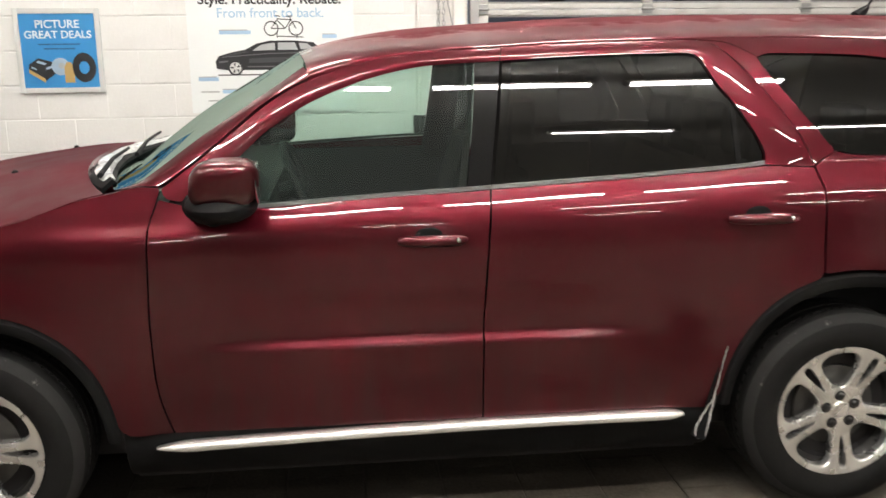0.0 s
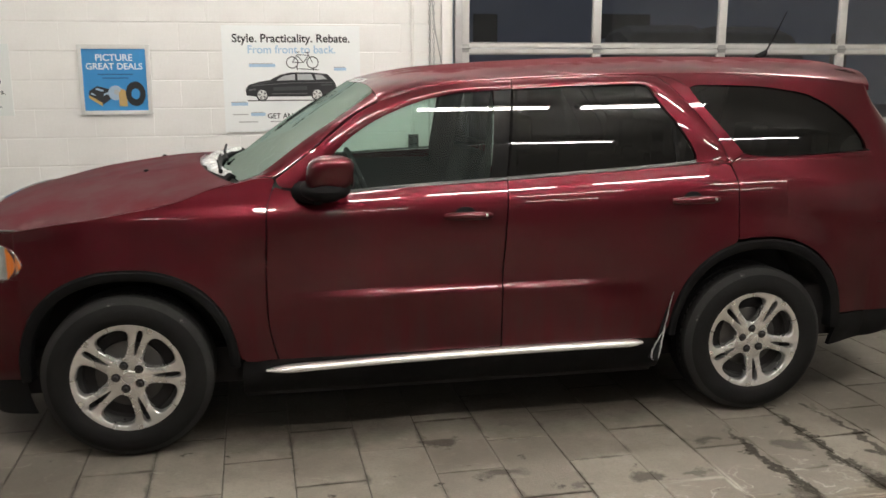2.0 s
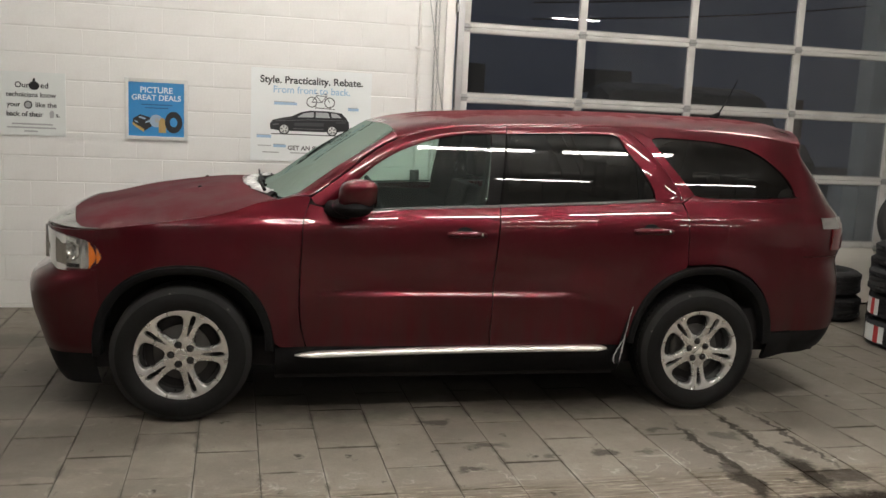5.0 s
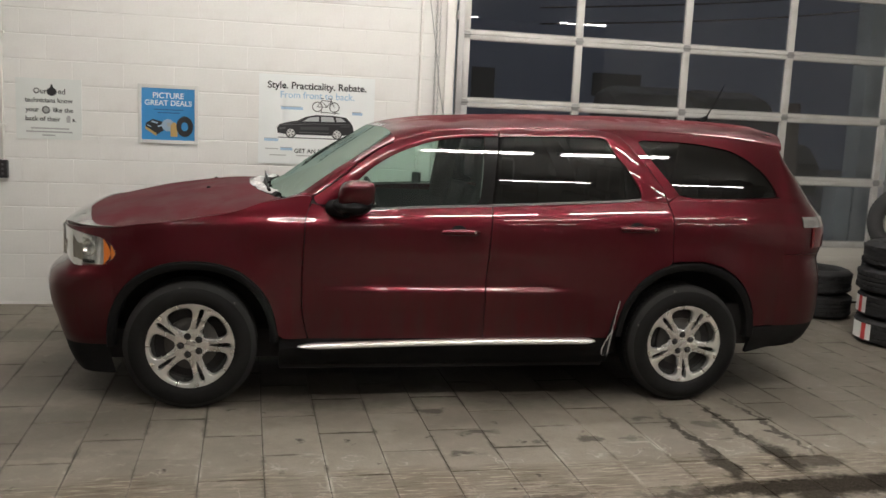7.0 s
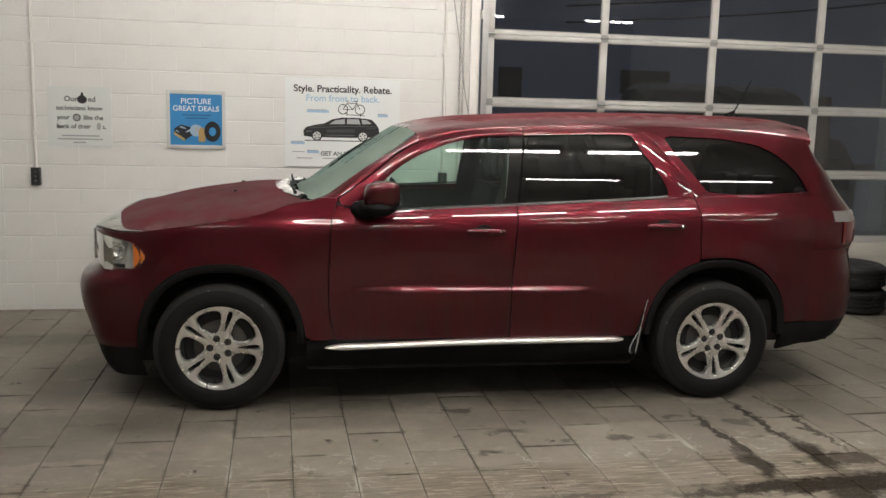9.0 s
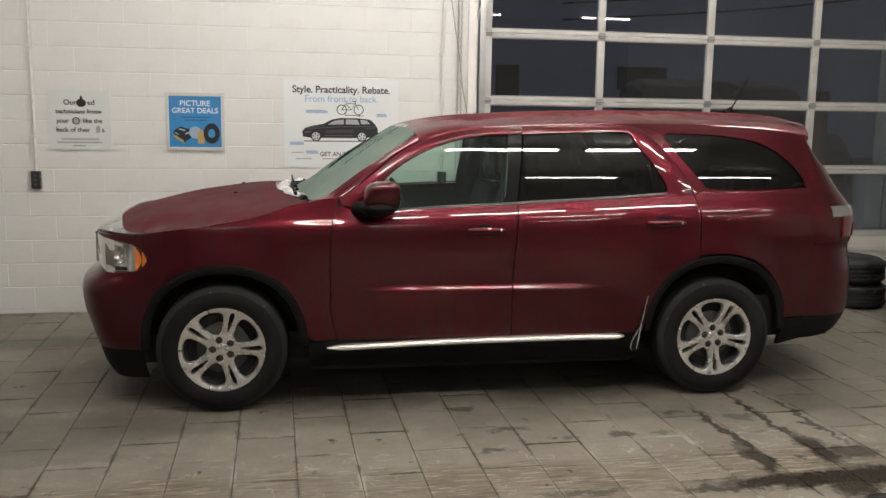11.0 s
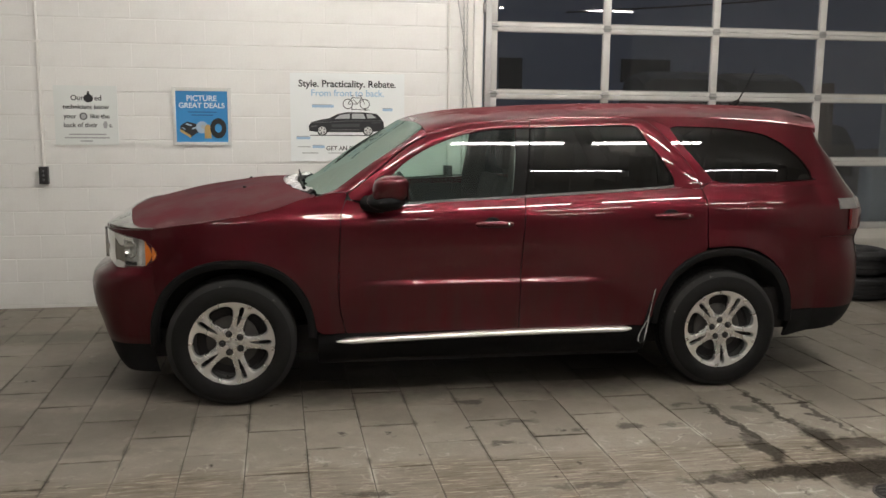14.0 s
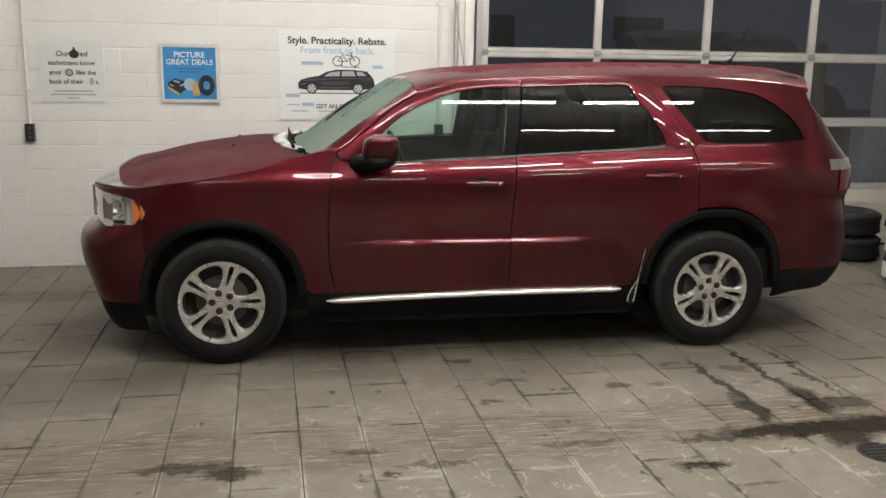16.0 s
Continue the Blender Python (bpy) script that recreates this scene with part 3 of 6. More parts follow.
for r in range(6):
    z0, z1 = JOINTS[r] + 0.0015, JOINTS[r + 1] - 0.0015
    if r == 0:
        bm = bmesh.new()
        add_box(bm, DOOR_X0 + 0.002, DOOR_X1 - 0.002, D0, D1, z0 + 0.02, z1, 0.004)
        for q in range(4):
            add_box(bm, DOOR_X0 + 0.1, DOOR_X1 - 0.1, D0 - 0.006, D0 + 0.001, z0 + 0.07 + q * 0.12, z0 + 0.13 + q * 0.12, 0.005)
        part("solid_section", bm, M_PANEL, door, "solid cream bottom section")
        box("bottom_seal", (DOOR_X0, DOOR_X1, D0 + 0.006, D1 - 0.006, 0.0, z0 + 0.02), M_BLACK, door, "black rubber floor seal")
        continue
    lo = z0 + (0.058 if r == 1 else 0.033)
    for k, (a, b) in enumerate(((z0, lo), (z1 - 0.036, z1))):
        box("rail", (DOOR_X0 + 0.002, DOOR_X1 - 0.002, D0, D1, a, b), M_ALU, door, bevel=0.003)
    for x in MULL:
        w = 0.034
        box("stile", (x - w, x + w, D0 - 0.004, D1 - 0.002, lo + 0.0005, z1 - 0.0365), M_ALU, door, bevel=0.003)
    for xa, xb in zip(MULL, MULL[1:]):
        pane = box("pane", (xa + 0.03, xb - 0.03, -0.022, -0.018, lo - 0.006, z1 - 0.03), M_GLASS_DOOR, door, bevel=0)
        pane.visible_shadow = False
        bm = bmesh.new()
        for za, zb in ((lo, lo + 0.012), (z1 - 0.048, z1 - 0.036)):
            add_box(bm, xa + 0.034, xb - 0.034, D0 + 0.008, -0.0225, za + 0.0005, zb - 0.0005, 0.002)
        part("glazing_bead", bm, M_ALU_DARK, door)
for z in JOINTS[1:6]:
    for x in MULL:
        bm = bmesh.new()
        add_box(bm, x - 0.032, x + 0.032, D0 - 0.014, D0 - 0.0045, z - 0.03, z + 0.03, 0.003)
        add_tube(bm, [(x - 0.04, D0 - 0.012, z), (x + 0.04, D0 - 0.012, z)], 0.009, 8)
        part("hinge", bm, M_ALU_DARK, door, "grey steel hinge")

for s, x in ((1, DOOR_X0 - 0.02), (-1, DOOR_X1 + 0.02)):
    track = thing("door_track", pose(x, WALL_Y - 0.03, 0), "galvanised steel door track beside the overhead door", "door track", "door tracks")
    bm = bmesh.new()
    add_box(bm, -0.03, -0.026, -0.03, 0.03, 0.0, 3.7)
    add_box(bm, -0.03, 0.02, -0.034, -0.03, 0.0, 3.7)
    add_box(bm, 0.02, 0.024, -0.034, -0.018, 0.0, 3.7)
    part("channel", bm, M_STEEL, track, smooth=False)
    for z in JOINTS[1:6]:
        turned("roller", [(0, -0.012), (0.022, -0.012), (0.024, 0.0), (0.022, 0.012), (0, 0.012)], 14, M_ALU_DARK, track, at=(0.0, -0.012, z))
    for z in (0.4, 1.5, 2.6):
        box("bracket", (-0.045, -0.0265 - 0.0045, -0.02, 0.028, z, z + 0.09), M_STEEL, track, bevel=0.002)
    if s < 0:
        track.matrix_world = pose(x, WALL_Y - 0.03, 0) @ Matrix.Scale(-1, 4, (1, 0, 0))

# hand chain of the door operator
def chain(x, y, sway):
    ch = thing("hoist_chain", pose(x, y, 0), "thin steel hand chain hanging beside the door", "chain", "hoist chains")
    bm = bmesh.new()
    z, k = 0.95, 0
    link = 0.034
    while z < CEIL_Z - 0.012:
        cx = sway * math.sin((z - 0.95) * 1.1)
        ring = []
        for q in range(8):
            a = 2 * math.pi * q / 8
            dx, dz = 0.0075 * math.cos(a), 0.021 * math.sin(a)
            ring.append((cx + (dx if k % 2 else 0), (0 if k % 2 else dx), z + dz))
        add_tube(bm, ring + ring[:1], 0.003, 4, caps=False)
        z += link
        k += 1
    part("link_run", bm, M_STEEL, ch)
    return ch

chain(1.925, WALL_Y - 0.075, 0.012)
chain(1.975, WALL_Y - 0.085, -0.010)
cord = thing("pull_cord", label="thin grey pull cord slanting across the hoist chains", category="cord")
tube("rope", [(1.80, WALL_Y - 0.05, 3.25), (1.866, WALL_Y - 0.068, 2.795), (1.945, WALL_Y - 0.10, 2.272), (1.975, WALL_Y - 0.105, 2.0), (2.031, WALL_Y - 0.075, 1.757), (2.075, WALL_Y - 0.070, 1.55), (2.08, WALL_Y - 0.066, 1.2)], 0.0045, M_STEEL, cord, n=6)
box("cleat", (2.066, 2.094, WALL_Y - 0.070, WALL_Y - 0.061, 1.15, 1.22), M_STEEL, cord, bevel=0.002)

def conduit(x, z_top, z_box, bw, bh, lab):
    c = thing("conduit", pose(x, WALL_Y, 0), lab, "conduit")
    tube("pipe", [(0, -0.020, z_box + bh * 0.4), (0, -0.020, z_top)], 0.013, M_WHITE, c, "white painted conduit pipe")
    b = box("switch_box", (-bw / 2, bw / 2, -0.06, -0.003, z_box - bh / 2, z_box + bh / 2), M_BOX, c, "dark switch box", bevel=0.006)
    for q in range(3):
        turned("button", [(0, -0.008), (0.009, -0.008), (0.011, 0.0)], 12, M_DARK_INK, b, at=(0, -0.061, z_box - bh * 0.25 + q * bh * 0.25))
    for z in (z_box + 0.35, z_box + 1.1):
        if z < z_top:
            box("pipe_clip", (-0.028, 0.028, -0.036, -0.003, z, z + 0.02), M_WHITE, c, bevel=0.002)
    return c

conduit(-1.664, CEIL_Z - 0.01, 1.152, 0.072, 0.148, "white conduit with a dark switch box on the block wall")
cond2 = conduit(1.812, CEIL_Z - 0.01, 1.175, 0.075, 0.11, "white conduit with a dark push button box on the jamb")
cond2.location.y = WALL_Y - 0.002

# ---- posters ----
def poster(name, x0, x1, z0, z1, lab, mat=None, sleeve=0.0):
    p = thing(name, pose(x0, WALL_Y - 0.009, z0), lab, "poster")
    w, h = x1 - x0, z1 - z0
    box("sheet", (0, w, -0.004, 0.006, 0, h), mat or M_PAPER, p, bevel=0)
    if sleeve:
        s = sleeve
        for d in ((-s, 0, -0.012, 0.001, -s, h + s), (w, w + s, -0.012, 0.001, -s, h + s), (0, w, -0.012, 0.001, -s, 0), (0, w, -0.012, 0.001, h, h + s)):
            box("sleeve_edge", d, M_SLEEVE, p, bevel=0.002)
    return p, w, h

def bar(p, x, z, w, h, mat, name="print_bar"):
    return box(name, (x, x + w, -0.0062, -0.0045, z, z + h), mat, p, bevel=0)

def ring_shape(name, cx, cz, r0, r1, mat, p, n=28, depth=0.006, sx=1.0):
    vs, fs = [], []
    for k in range(n):
        a = 2 * math.pi * k / n
        for r in (r0, r1):
            vs.append((cx + sx * r * math.cos(a), -depth, cz + r * math.sin(a)))
    for k in range(n):
        a, b = 2 * k, 2 * ((k + 1) % n)
        fs.append((a, a + 1, b + 1, b))
    return raw(name, vs, fs, mat, p, smooth=False)

def disc_shape(name, cx, cz, r, mat, p, n=24, depth=0.006, sx=1.0):
    return flat_shape(name, [(cx + sx * r * math.cos(2 * math.pi * k / n), cz + r * math.sin(2 * math.pi * k / n)) for k in range(n)], depth, mat, p)

# white poster about the technicians
p1, w, h = poster("technicians_poster", -1.560, -1.050, 1.408, 1.905, "white paper poster with dark lettering taped to the wall", M_NOTICE)
D = 0.0062
lettering("lettering", "Our", 0.062, 0.135, 0.375, M_INK, p1, D, bold=0.0008)
lettering("lettering", "ed", 0.062, 0.325, 0.375, M_INK, p1, D, bold=0.0008)
lettering("lettering", "technicians know", 0.053, 0.255, 0.303, M_INK, p1, D, "CENTER", 0.0008)
lettering("lettering", "your", 0.053, 0.075, 0.225, M_INK, p1, D, bold=0.0008)
lettering("lettering", "like the", 0.053, 0.285, 0.225, M_INK, p1, D, bold=0.0008)
lettering("lettering", "back of their", 0.053, 0.070, 0.150, M_INK, p1, D, bold=0.0008)
lettering("lettering", "s.", 0.053, 0.435, 0.150, M_INK, p1, D, bold=0.0008)
disc_shape("printed_pear", 0.278, 0.392, 0.034, M_INK, p1, sx=1.15)
flat_shape("printed_stalk", [(0.262, 0.41), (0.294, 0.41), (0.284, 0.452), (0.274, 0.452)], 0.0058, M_INK, p1)
disc_shape("printed_badge", 0.232, 0.241, 0.031, M_GREY_INK, p1)
ring_shape("badge_rim", 0.232, 0.241, 0.023, 0.031, M_INK, p1, depth=0.0066)
flat_shape("printed_glove", [(0.392, 0.142), (0.418, 0.142), (0.424, 0.178), (0.416, 0.20), (0.400, 0.20), (0.388, 0.18)], 0.0058, M_GREY_INK, p1)
for z, x, ww in ((0.083, 0.11, 0.30), (0.055, 0.075, 0.36), (0.027, 0.20, 0.10)):
    bar(p1, x, z, ww, 0.012, M_GREY_INK)

# blue poster in a clear sleeve
p2, w, h = poster("deals_poster", -0.572, -0.138, 1.437, 1.872, "blue printed poster in a clear acrylic sleeve", M_BLUE, 0.03)
lettering("lettering", "PICTURE", 0.066, 0.217, 0.352, M_WHITE_INK, p2, D, "CENTER", 0.0012)
lettering("lettering", "GREAT DEALS", 0.062, 0.217, 0.292, M_WHITE_INK, p2, D, "CENTER", 0.0012)
for z, x, ww in ((0.252, 0.10, 0.24), (0.226, 0.13, 0.18)):
    bar(p2, x, z, ww, 0.008, M_NAVY_INK)
flat_shape("printed_battery", [(0.03, 0.10), (0.12, 0.04), (0.185, 0.085), (0.18, 0.15), (0.09, 0.175), (0.035, 0.14)], 0.0058, M_INK, p2)
flat_shape("printed_battery_side", [(0.03, 0.09), (0.12, 0.03), (0.12, 0.055), (0.03, 0.112)], 0.0066, M_TAN_INK, p2)
disc_shape("printed_disc", 0.215, 0.125, 0.052, M_DISC_INK, p2)
disc_shape("printed_disc_hub", 0.222, 0.130, 0.018, M_GREY_INK, p2, depth=0.0064)
for o in ([(0.075, 0.150), (0.125, 0.135), (0.135, 0.145), (0.088, 0.161)], [(0.130, 0.105), (0.165, 0.118), (0.163, 0.132), (0.132, 0.119)], [(0.045, 0.118), (0.075, 0.105), (0.075, 0.113), (0.047, 0.127)]):
    flat_shape("printed_battery_light", o, 0.0066, M_DISC_INK, p2)
flat_shape("printed_bottle", [(0.235, 0.03), (0.292, 0.03), (0.292, 0.12), (0.275, 0.15), (0.252, 0.15), (0.235, 0.12)], 0.0068, M_TAN_INK, p2)
ring_shape("printed_tyre", 0.352, 0.118, 0.038, 0.088, M_INK, p2, depth=0.0072, sx=0.78)

# large white poster with a station wagon and a bicycle
p3, w, h = poster("rebate_poster", 0.400, 1.412, 1.268, 2.042, "large white poster of a dark station wagon carrying a bicycle")
lettering("lettering", "Style. Practicality. Rebate.", 0.0835, 0.505, 0.655, M_INK, p3, D, "CENTER", 0.0016)
lettering("lettering", "From front to back.", 0.0815, 0.505, 0.575, M_BLUE_INK, p3, D, "CENTER", 0.0006)
lettering("lettering", "GET AN 8%", 0.053, 0.310, 0.098, M_INK, p3, D, bold=0.0008)
for x, z, ww in ((0.19, 0.475, 0.19), (0.815, 0.448, 0.09), (0.05, 0.195, 0.12), (0.19, 0.118, 0.105)):
    bar(p3, x, z, ww, 0.022, M_BLUE_INK)
    bar(p3, x, z + 0.022, ww * 0.9, 0.006, M_GREY_INK)
for x, z, ww in ((0.06, 0.125, 0.11), (0.10, 0.07, 0.14), (0.33, 0.07, 0.2)):
    bar(p3, x, z, ww, 0.008, M_GREY_INK)
wag = [(0.185, 0.285), (0.18, 0.33), (0.20, 0.362), (0.27, 0.385), (0.335, 0.397), (0.40, 0.435), (0.47, 0.452), (0.60, 0.452), (0.70, 0.44), (0.735, 0.40), (0.755, 0.365), (0.76, 0.315), (0.74, 0.29), (0.68, 0.280), (0.56, 0.275), (0.36, 0.275), (0.25, 0.275)]
W = lambda o: [(0.1575 + (x - 0.18) * 1.16, z - 0.0165) for x, z in o]
flat_shape("printed_wagon", W(wag), 0.0058, M_INK, p3)
for o in ([(0.215, 0.352), (0.46, 0.372), (0.745, 0.376), (0.745, 0.381), (0.46, 0.378), (0.215, 0.357)], [(0.345, 0.292), (0.57, 0.292), (0.57, 0.300), (0.345, 0.299)], [(0.20, 0.318), (0.245, 0.325), (0.245, 0.335), (0.20, 0.330)]):
    flat_shape("printed_sheen", W(o), 0.0064, M_DARK_INK, p3)
for o in ([(0.375, 0.392), (0.42, 0.427), (0.495, 0.440), (0.495, 0.396)], [(0.51, 0.396), (0.51, 0.440), (0.60, 0.440), (0.615, 0.396)], [(0.63, 0.398), (0.62, 0.438), (0.665, 0.434), (0.70, 0.402)]):
    flat_shape("printed_window", W(o), 0.0066, M_GREY_INK, p3)
for cx in (0.277, 0.684):
    disc_shape("printed_wheel", cx, 0.272, 0.046, M_INK, p3, depth=0.0066)
    disc_shape("printed_rim", cx, 0.272, 0.035, M_SLEEVE, p3, depth=0.0074)
    for k in range(5):
        a = 0.5 + 2 * math.pi * k / 5
        c, q = math.cos(a), math.sin(a)
        flat_shape("printed_gap", [(cx + r * c - d * q, 0.272 + r * q + d * c) for r, d in ((0.010, 0.002), (0.029, 0.008), (0.029, -0.008), (0.010, -0.002))], 0.0078, M_DARK_INK, p3)
for o in ([(0.355, 0.318), (0.57, 0.322), (0.57, 0.352), (0.46, 0.350), (0.355, 0.344)], [(0.22, 0.366), (0.33, 0.389), (0.36, 0.386), (0.25, 0.362)], [(0.66, 0.352), (0.735, 0.356), (0.73, 0.368), (0.66, 0.365)]):
    flat_shape("printed_sheen", W(o), 0.0064, M_SHEEN_INK, p3)
bar(p3, 0.17, 0.226, 0.64, 0.008, M_DARK_INK)
for cx in (0.505, 0.655):
    ring_shape("printed_bicycle_wheel", cx, 0.508, 0.038, 0.045, M_INK, p3)
bm = bmesh.new()
for a, b in (((0.505, 0.508), (0.545, 0.565)), ((0.545, 0.565), (0.625, 0.56)), ((0.545, 0.555), (0.59, 0.508)), ((0.59, 0.508), (0.63, 0.565)), ((0.655, 0.508), (0.62, 0.578)), ((0.59, 0.508), (0.505, 0.508)), ((0.535, 0.585), (0.56, 0.58)), ((0.60, 0.58), (0.635, 0.582)), ((0.54, 0.452), (0.54, 0.49)), ((0.66, 0.448), (0.66, 0.475)), ((0.54, 0.462), (0.70, 0.455))):
    add_tube(bm, [(a[0], -0.006, a[1]), (b[0], -0.006, b[1])], 0.003, 5)
part("printed_bicycle_frame", bm, M_INK, p3)


# ---- tyres ----
def tyre_mesh_profile(R, r0, w, tread=0.008):
    h = w / 2
    return [(r0, -h * 0.72), (r0 + 0.012, -h * 0.86), (r0 + (R - r0) * 0.30, -h * 0.98), (r0 + (R - r0) * 0.55, -h), (R - 0.035, -h * 0.93), (R - 0.012, -h * 0.80),
            (R, -h * 0.66), (R, -h * 0.40), (R - tread, -h * 0.38), (R - tread, -h * 0.30), (R, -h * 0.28), (R, -h * 0.05), (R - tread, -h * 0.03), (R - tread, h * 0.03),
            (R, h * 0.05), (R, h * 0.28), (R - tread, h * 0.30), (R - tread, h * 0.38), (R, h * 0.40), (R, h * 0.66), (R - 0.012, h * 0.80), (R - 0.035, h * 0.93),
            (r0 + (R - r0) * 0.55, h), (r0 + (R - r0) * 0.30, h * 0.98), (r0 + 0.012, h * 0.86), (r0, h * 0.72)]

def stock_tyre(m, R, r0, w, label, lab_at=None, group="spare tyres"):
    t = thing("spare_tyre", m, label, "tyre", group)
    turned("casing", tyre_mesh_profile(R, r0, w), 56, M_STOCK_TYRE, t, axis="Z", closed=True)
    bm = bmesh.new()
    for k in range(56):
        a = 2 * math.pi * k / 56
        for s in (-1, 1):
            q = Matrix.Rotation(a + s * 0.02, 4, "Z") @ Matrix.Translation((R + 0.001, 0, s * w * 0.27)) @ Matrix.Rotation(0.35 * s, 4, "X")
            bmesh.ops.create_cube(bm, size=1, matrix=q @ Matrix.Diagonal((0.008, 0.017, w * 0.15, 1)))
    tagged(part("tread", bm, M_STOCK_TYRE, t, smooth=False), kind="stuff")
    if lab_at is not None:
        for a0, a1, mat, nm in ((lab_at, lab_at + 0.72, M_PAPER, "paper_label"), (lab_at + 0.44, lab_at + 0.58, M_RED_LABEL, "red_mark")):
            vs, fs = [], []
            rr = R + (0.0065 if mat is M_PAPER else 0.0085)
            for k in range(9):
                a = a0 + (a1 - a0) * k / 8
                vs += [(rr * math.cos(a), rr * math.sin(a), -w * 0.32), (rr * math.cos(a), rr * math.sin(a), w * 0.32)]
            for k in range(8):
                fs.append((2 * k, 2 * k + 2, 2 * k + 3, 2 * k + 1))
            raw(nm, vs, fs, mat, t, "white paper tyre label" if mat is M_PAPER else "red mark on the label", smooth=False)
    return t

STACK_X, STACK_Y = 5.79, 1.28
for k in range(4):
    stock_tyre(pose(STACK_X + (0.0, 0.018, -0.012, 0.01)[k], STACK_Y + (0, 0.012, 0.01, -0.01)[k], 0.108 + 0.216 * k, 0, 0, 50 * k), 0.365, 0.215, 0.212,
               "new black tyre lying in a stack on the floor" if k else "new black tyre with a paper label under the stack", (radians(152), radians(88), None, None)[k], "tyres stacked by the wall")
# a lower stack behind it carries a tyre that stands upright
for k in range(3):
    stock_tyre(pose(6.29 + (0.0, 0.012, -0.01)[k], 1.93, 0.108 + 0.216 * k, 0, 0, 35 * k), 0.345, 0.21, 0.212, "black tyre lying in a stack behind another", None, "tyres stacked by the wall")
stock_tyre(pose(6.22, 1.87, 0.966, 76, 0, -42), 0.325, 0.195, 0.20, "new black tyre standing upright behind a tyre stack", None, "tyres stacked by the wall")
for k in range(2):
    stock_tyre(pose(5.735 - 0.02 * k, 2.40, 0.118 + 0.232 * k, 0, 0, 20 * k), 0.325, 0.20, 0.228, "black tyre in a low stack below the overhead door", None, "tyres stacked below the door")

# drain cover in the pavers
drain = thing("drain_cover", pose(3.10, -1.735, 0), "small round dark cast iron drain cover set in the floor", "drain cover")
turned("rim", [(0.104, -0.004), (0.104, 0.003), (0.114, 0.003), (0.114, -0.004)], 40, M_CAST, drain, axis="Z")
turned("lid", [(0, 0.0008), (0.101, 0.0008), (0.103, -0.004)], 40, M_DARK, drain, axis="Z")
for k in range(5):
    half = math.sqrt(0.092 ** 2 - (0.034 * (k - 2)) ** 2)
    box("grate_bar", (-half, half, 0.034 * (k - 2) - 0.006, 0.034 * (k - 2) + 0.006, 0.001, 0.0045), M_CAST, drain, bevel=0.0015)


# ---- outside, seen through the panes at dusk; partly stand-ins for reflections ----
ground = tagged(box("ground", (-60, 80, WALL_Y + T, 160, -0.25, -0.05), M_ASPHALT, bevel=0), "dark wet asphalt lot outside", "ground", kind="structure")

def far_backdrop(name, x0, x1, y, z1, lab):
    b = thing(name, pose(0, 0, 0), lab, "building")
    box("wall", (x0, x1, y, y + 8, -0.05, z1), M_OUT_WALL, b, bevel=0)
    box("roof_edge", (x0 - 0.2, x1 + 0.2, y - 0.2, y + 8.2, z1, z1 + 0.35), M_OUT_DARK, b, bevel=0)
    return b

# backdrop added for the panes' grey tone; its dark panels stand for reflections
fb = far_backdrop("low_building", -10, 34, 34, 9.0, "plain grey backdrop added behind the panes")
for x0, x1, z0, z1 in ((10.0, 11.05, 2.6, 3.95), (15.7, 18.05, 2.95, 4.0)):
    box("reflected_panel", (x0, x1, 33.9, 34.2, z0, z1), M_OUT_DARK, fb, "dark panel standing for a reflection", bevel=0)

def dark_car(x, y, rz, lab, tall=1.0):
    c = thing("parked_car", pose(x, y, -0.05, 0, 0, rz), lab, "car", "cars parked outside")
    prof = [(-2.2, 0.35), (-2.25, 0.75), (-1.9, 0.98), (-1.0, 1.08), (-0.35, 1.55), (0.3, 1.66), (1.3, 1.62), (1.95, 1.15), (2.2, 1.05), (2.22, 0.4)]
    n = len(prof)
    vs = []
    for yy, k in ((-0.88, 0.94), (-0.72, 1.0), (0.72, 1.0), (0.88, 0.94)):
        vs += [(px, yy * 1.08, 0.35 + (pz - 0.35) * k * tall) for px, pz in prof]
    fs = [tuple(range(n))[::-1], tuple(range(3 * n, 4 * n))]
    for j in range(3):
        for i in range(n):
            fs.append((j * n + i, j * n + (i + 1) % n, (j + 1) * n + (i + 1) % n, (j + 1) * n + i))
    raw("body", vs, fs, M_OUT_DARK, c, angle=30)
    for wx in (-1.4, 1.4):
        for wy in (-0.8, 0.8):
            turned("wheel", [(0, -0.1), (0.30, -0.1), (0.33, -0.06), (0.33, 0.06), (0.30, 0.1), (0, 0.1)], 24, M_STOCK_TYRE, c, at=(wx, wy, 0.33))
    return c

# car shapes added in place of the room's reflections in the panes
pc = dark_car(9.7, 15.0, 84, "dark car shape standing for a reflection in the panes", 1.80)
copy_thing(pc, pose(11.95, 15.2, -0.05, 0, 0, 96))

upole = thing("utility_pole", pose(17.5, 17.0, -0.05), "weathered utility pole outside with sagging wires", "utility pole")
tube("post", [(0, 0, 0), (0.02, 0, 4.5), (0.05, 0, 9.5)], [0.16, 0.14, 0.10], M_POLE, upole)
box("crossarm", (-1.1, 1.1, -0.06, 0.06, 8.6, 8.75), M_POLE, upole)
for k, (z0, z1) in enumerate(((5.0, 8.6), (4.6, 8.0), (4.2, 7.4))):
    pts = [(-10 + 20 * q / 12, 2.0 * q / 12, z0 + (z1 - z0) * q / 12 - 0.5 * math.sin(math.pi * q / 12)) for q in range(13)]
    tube("wire", pts, 0.025, M_OUT_DARK, upole, n=5)

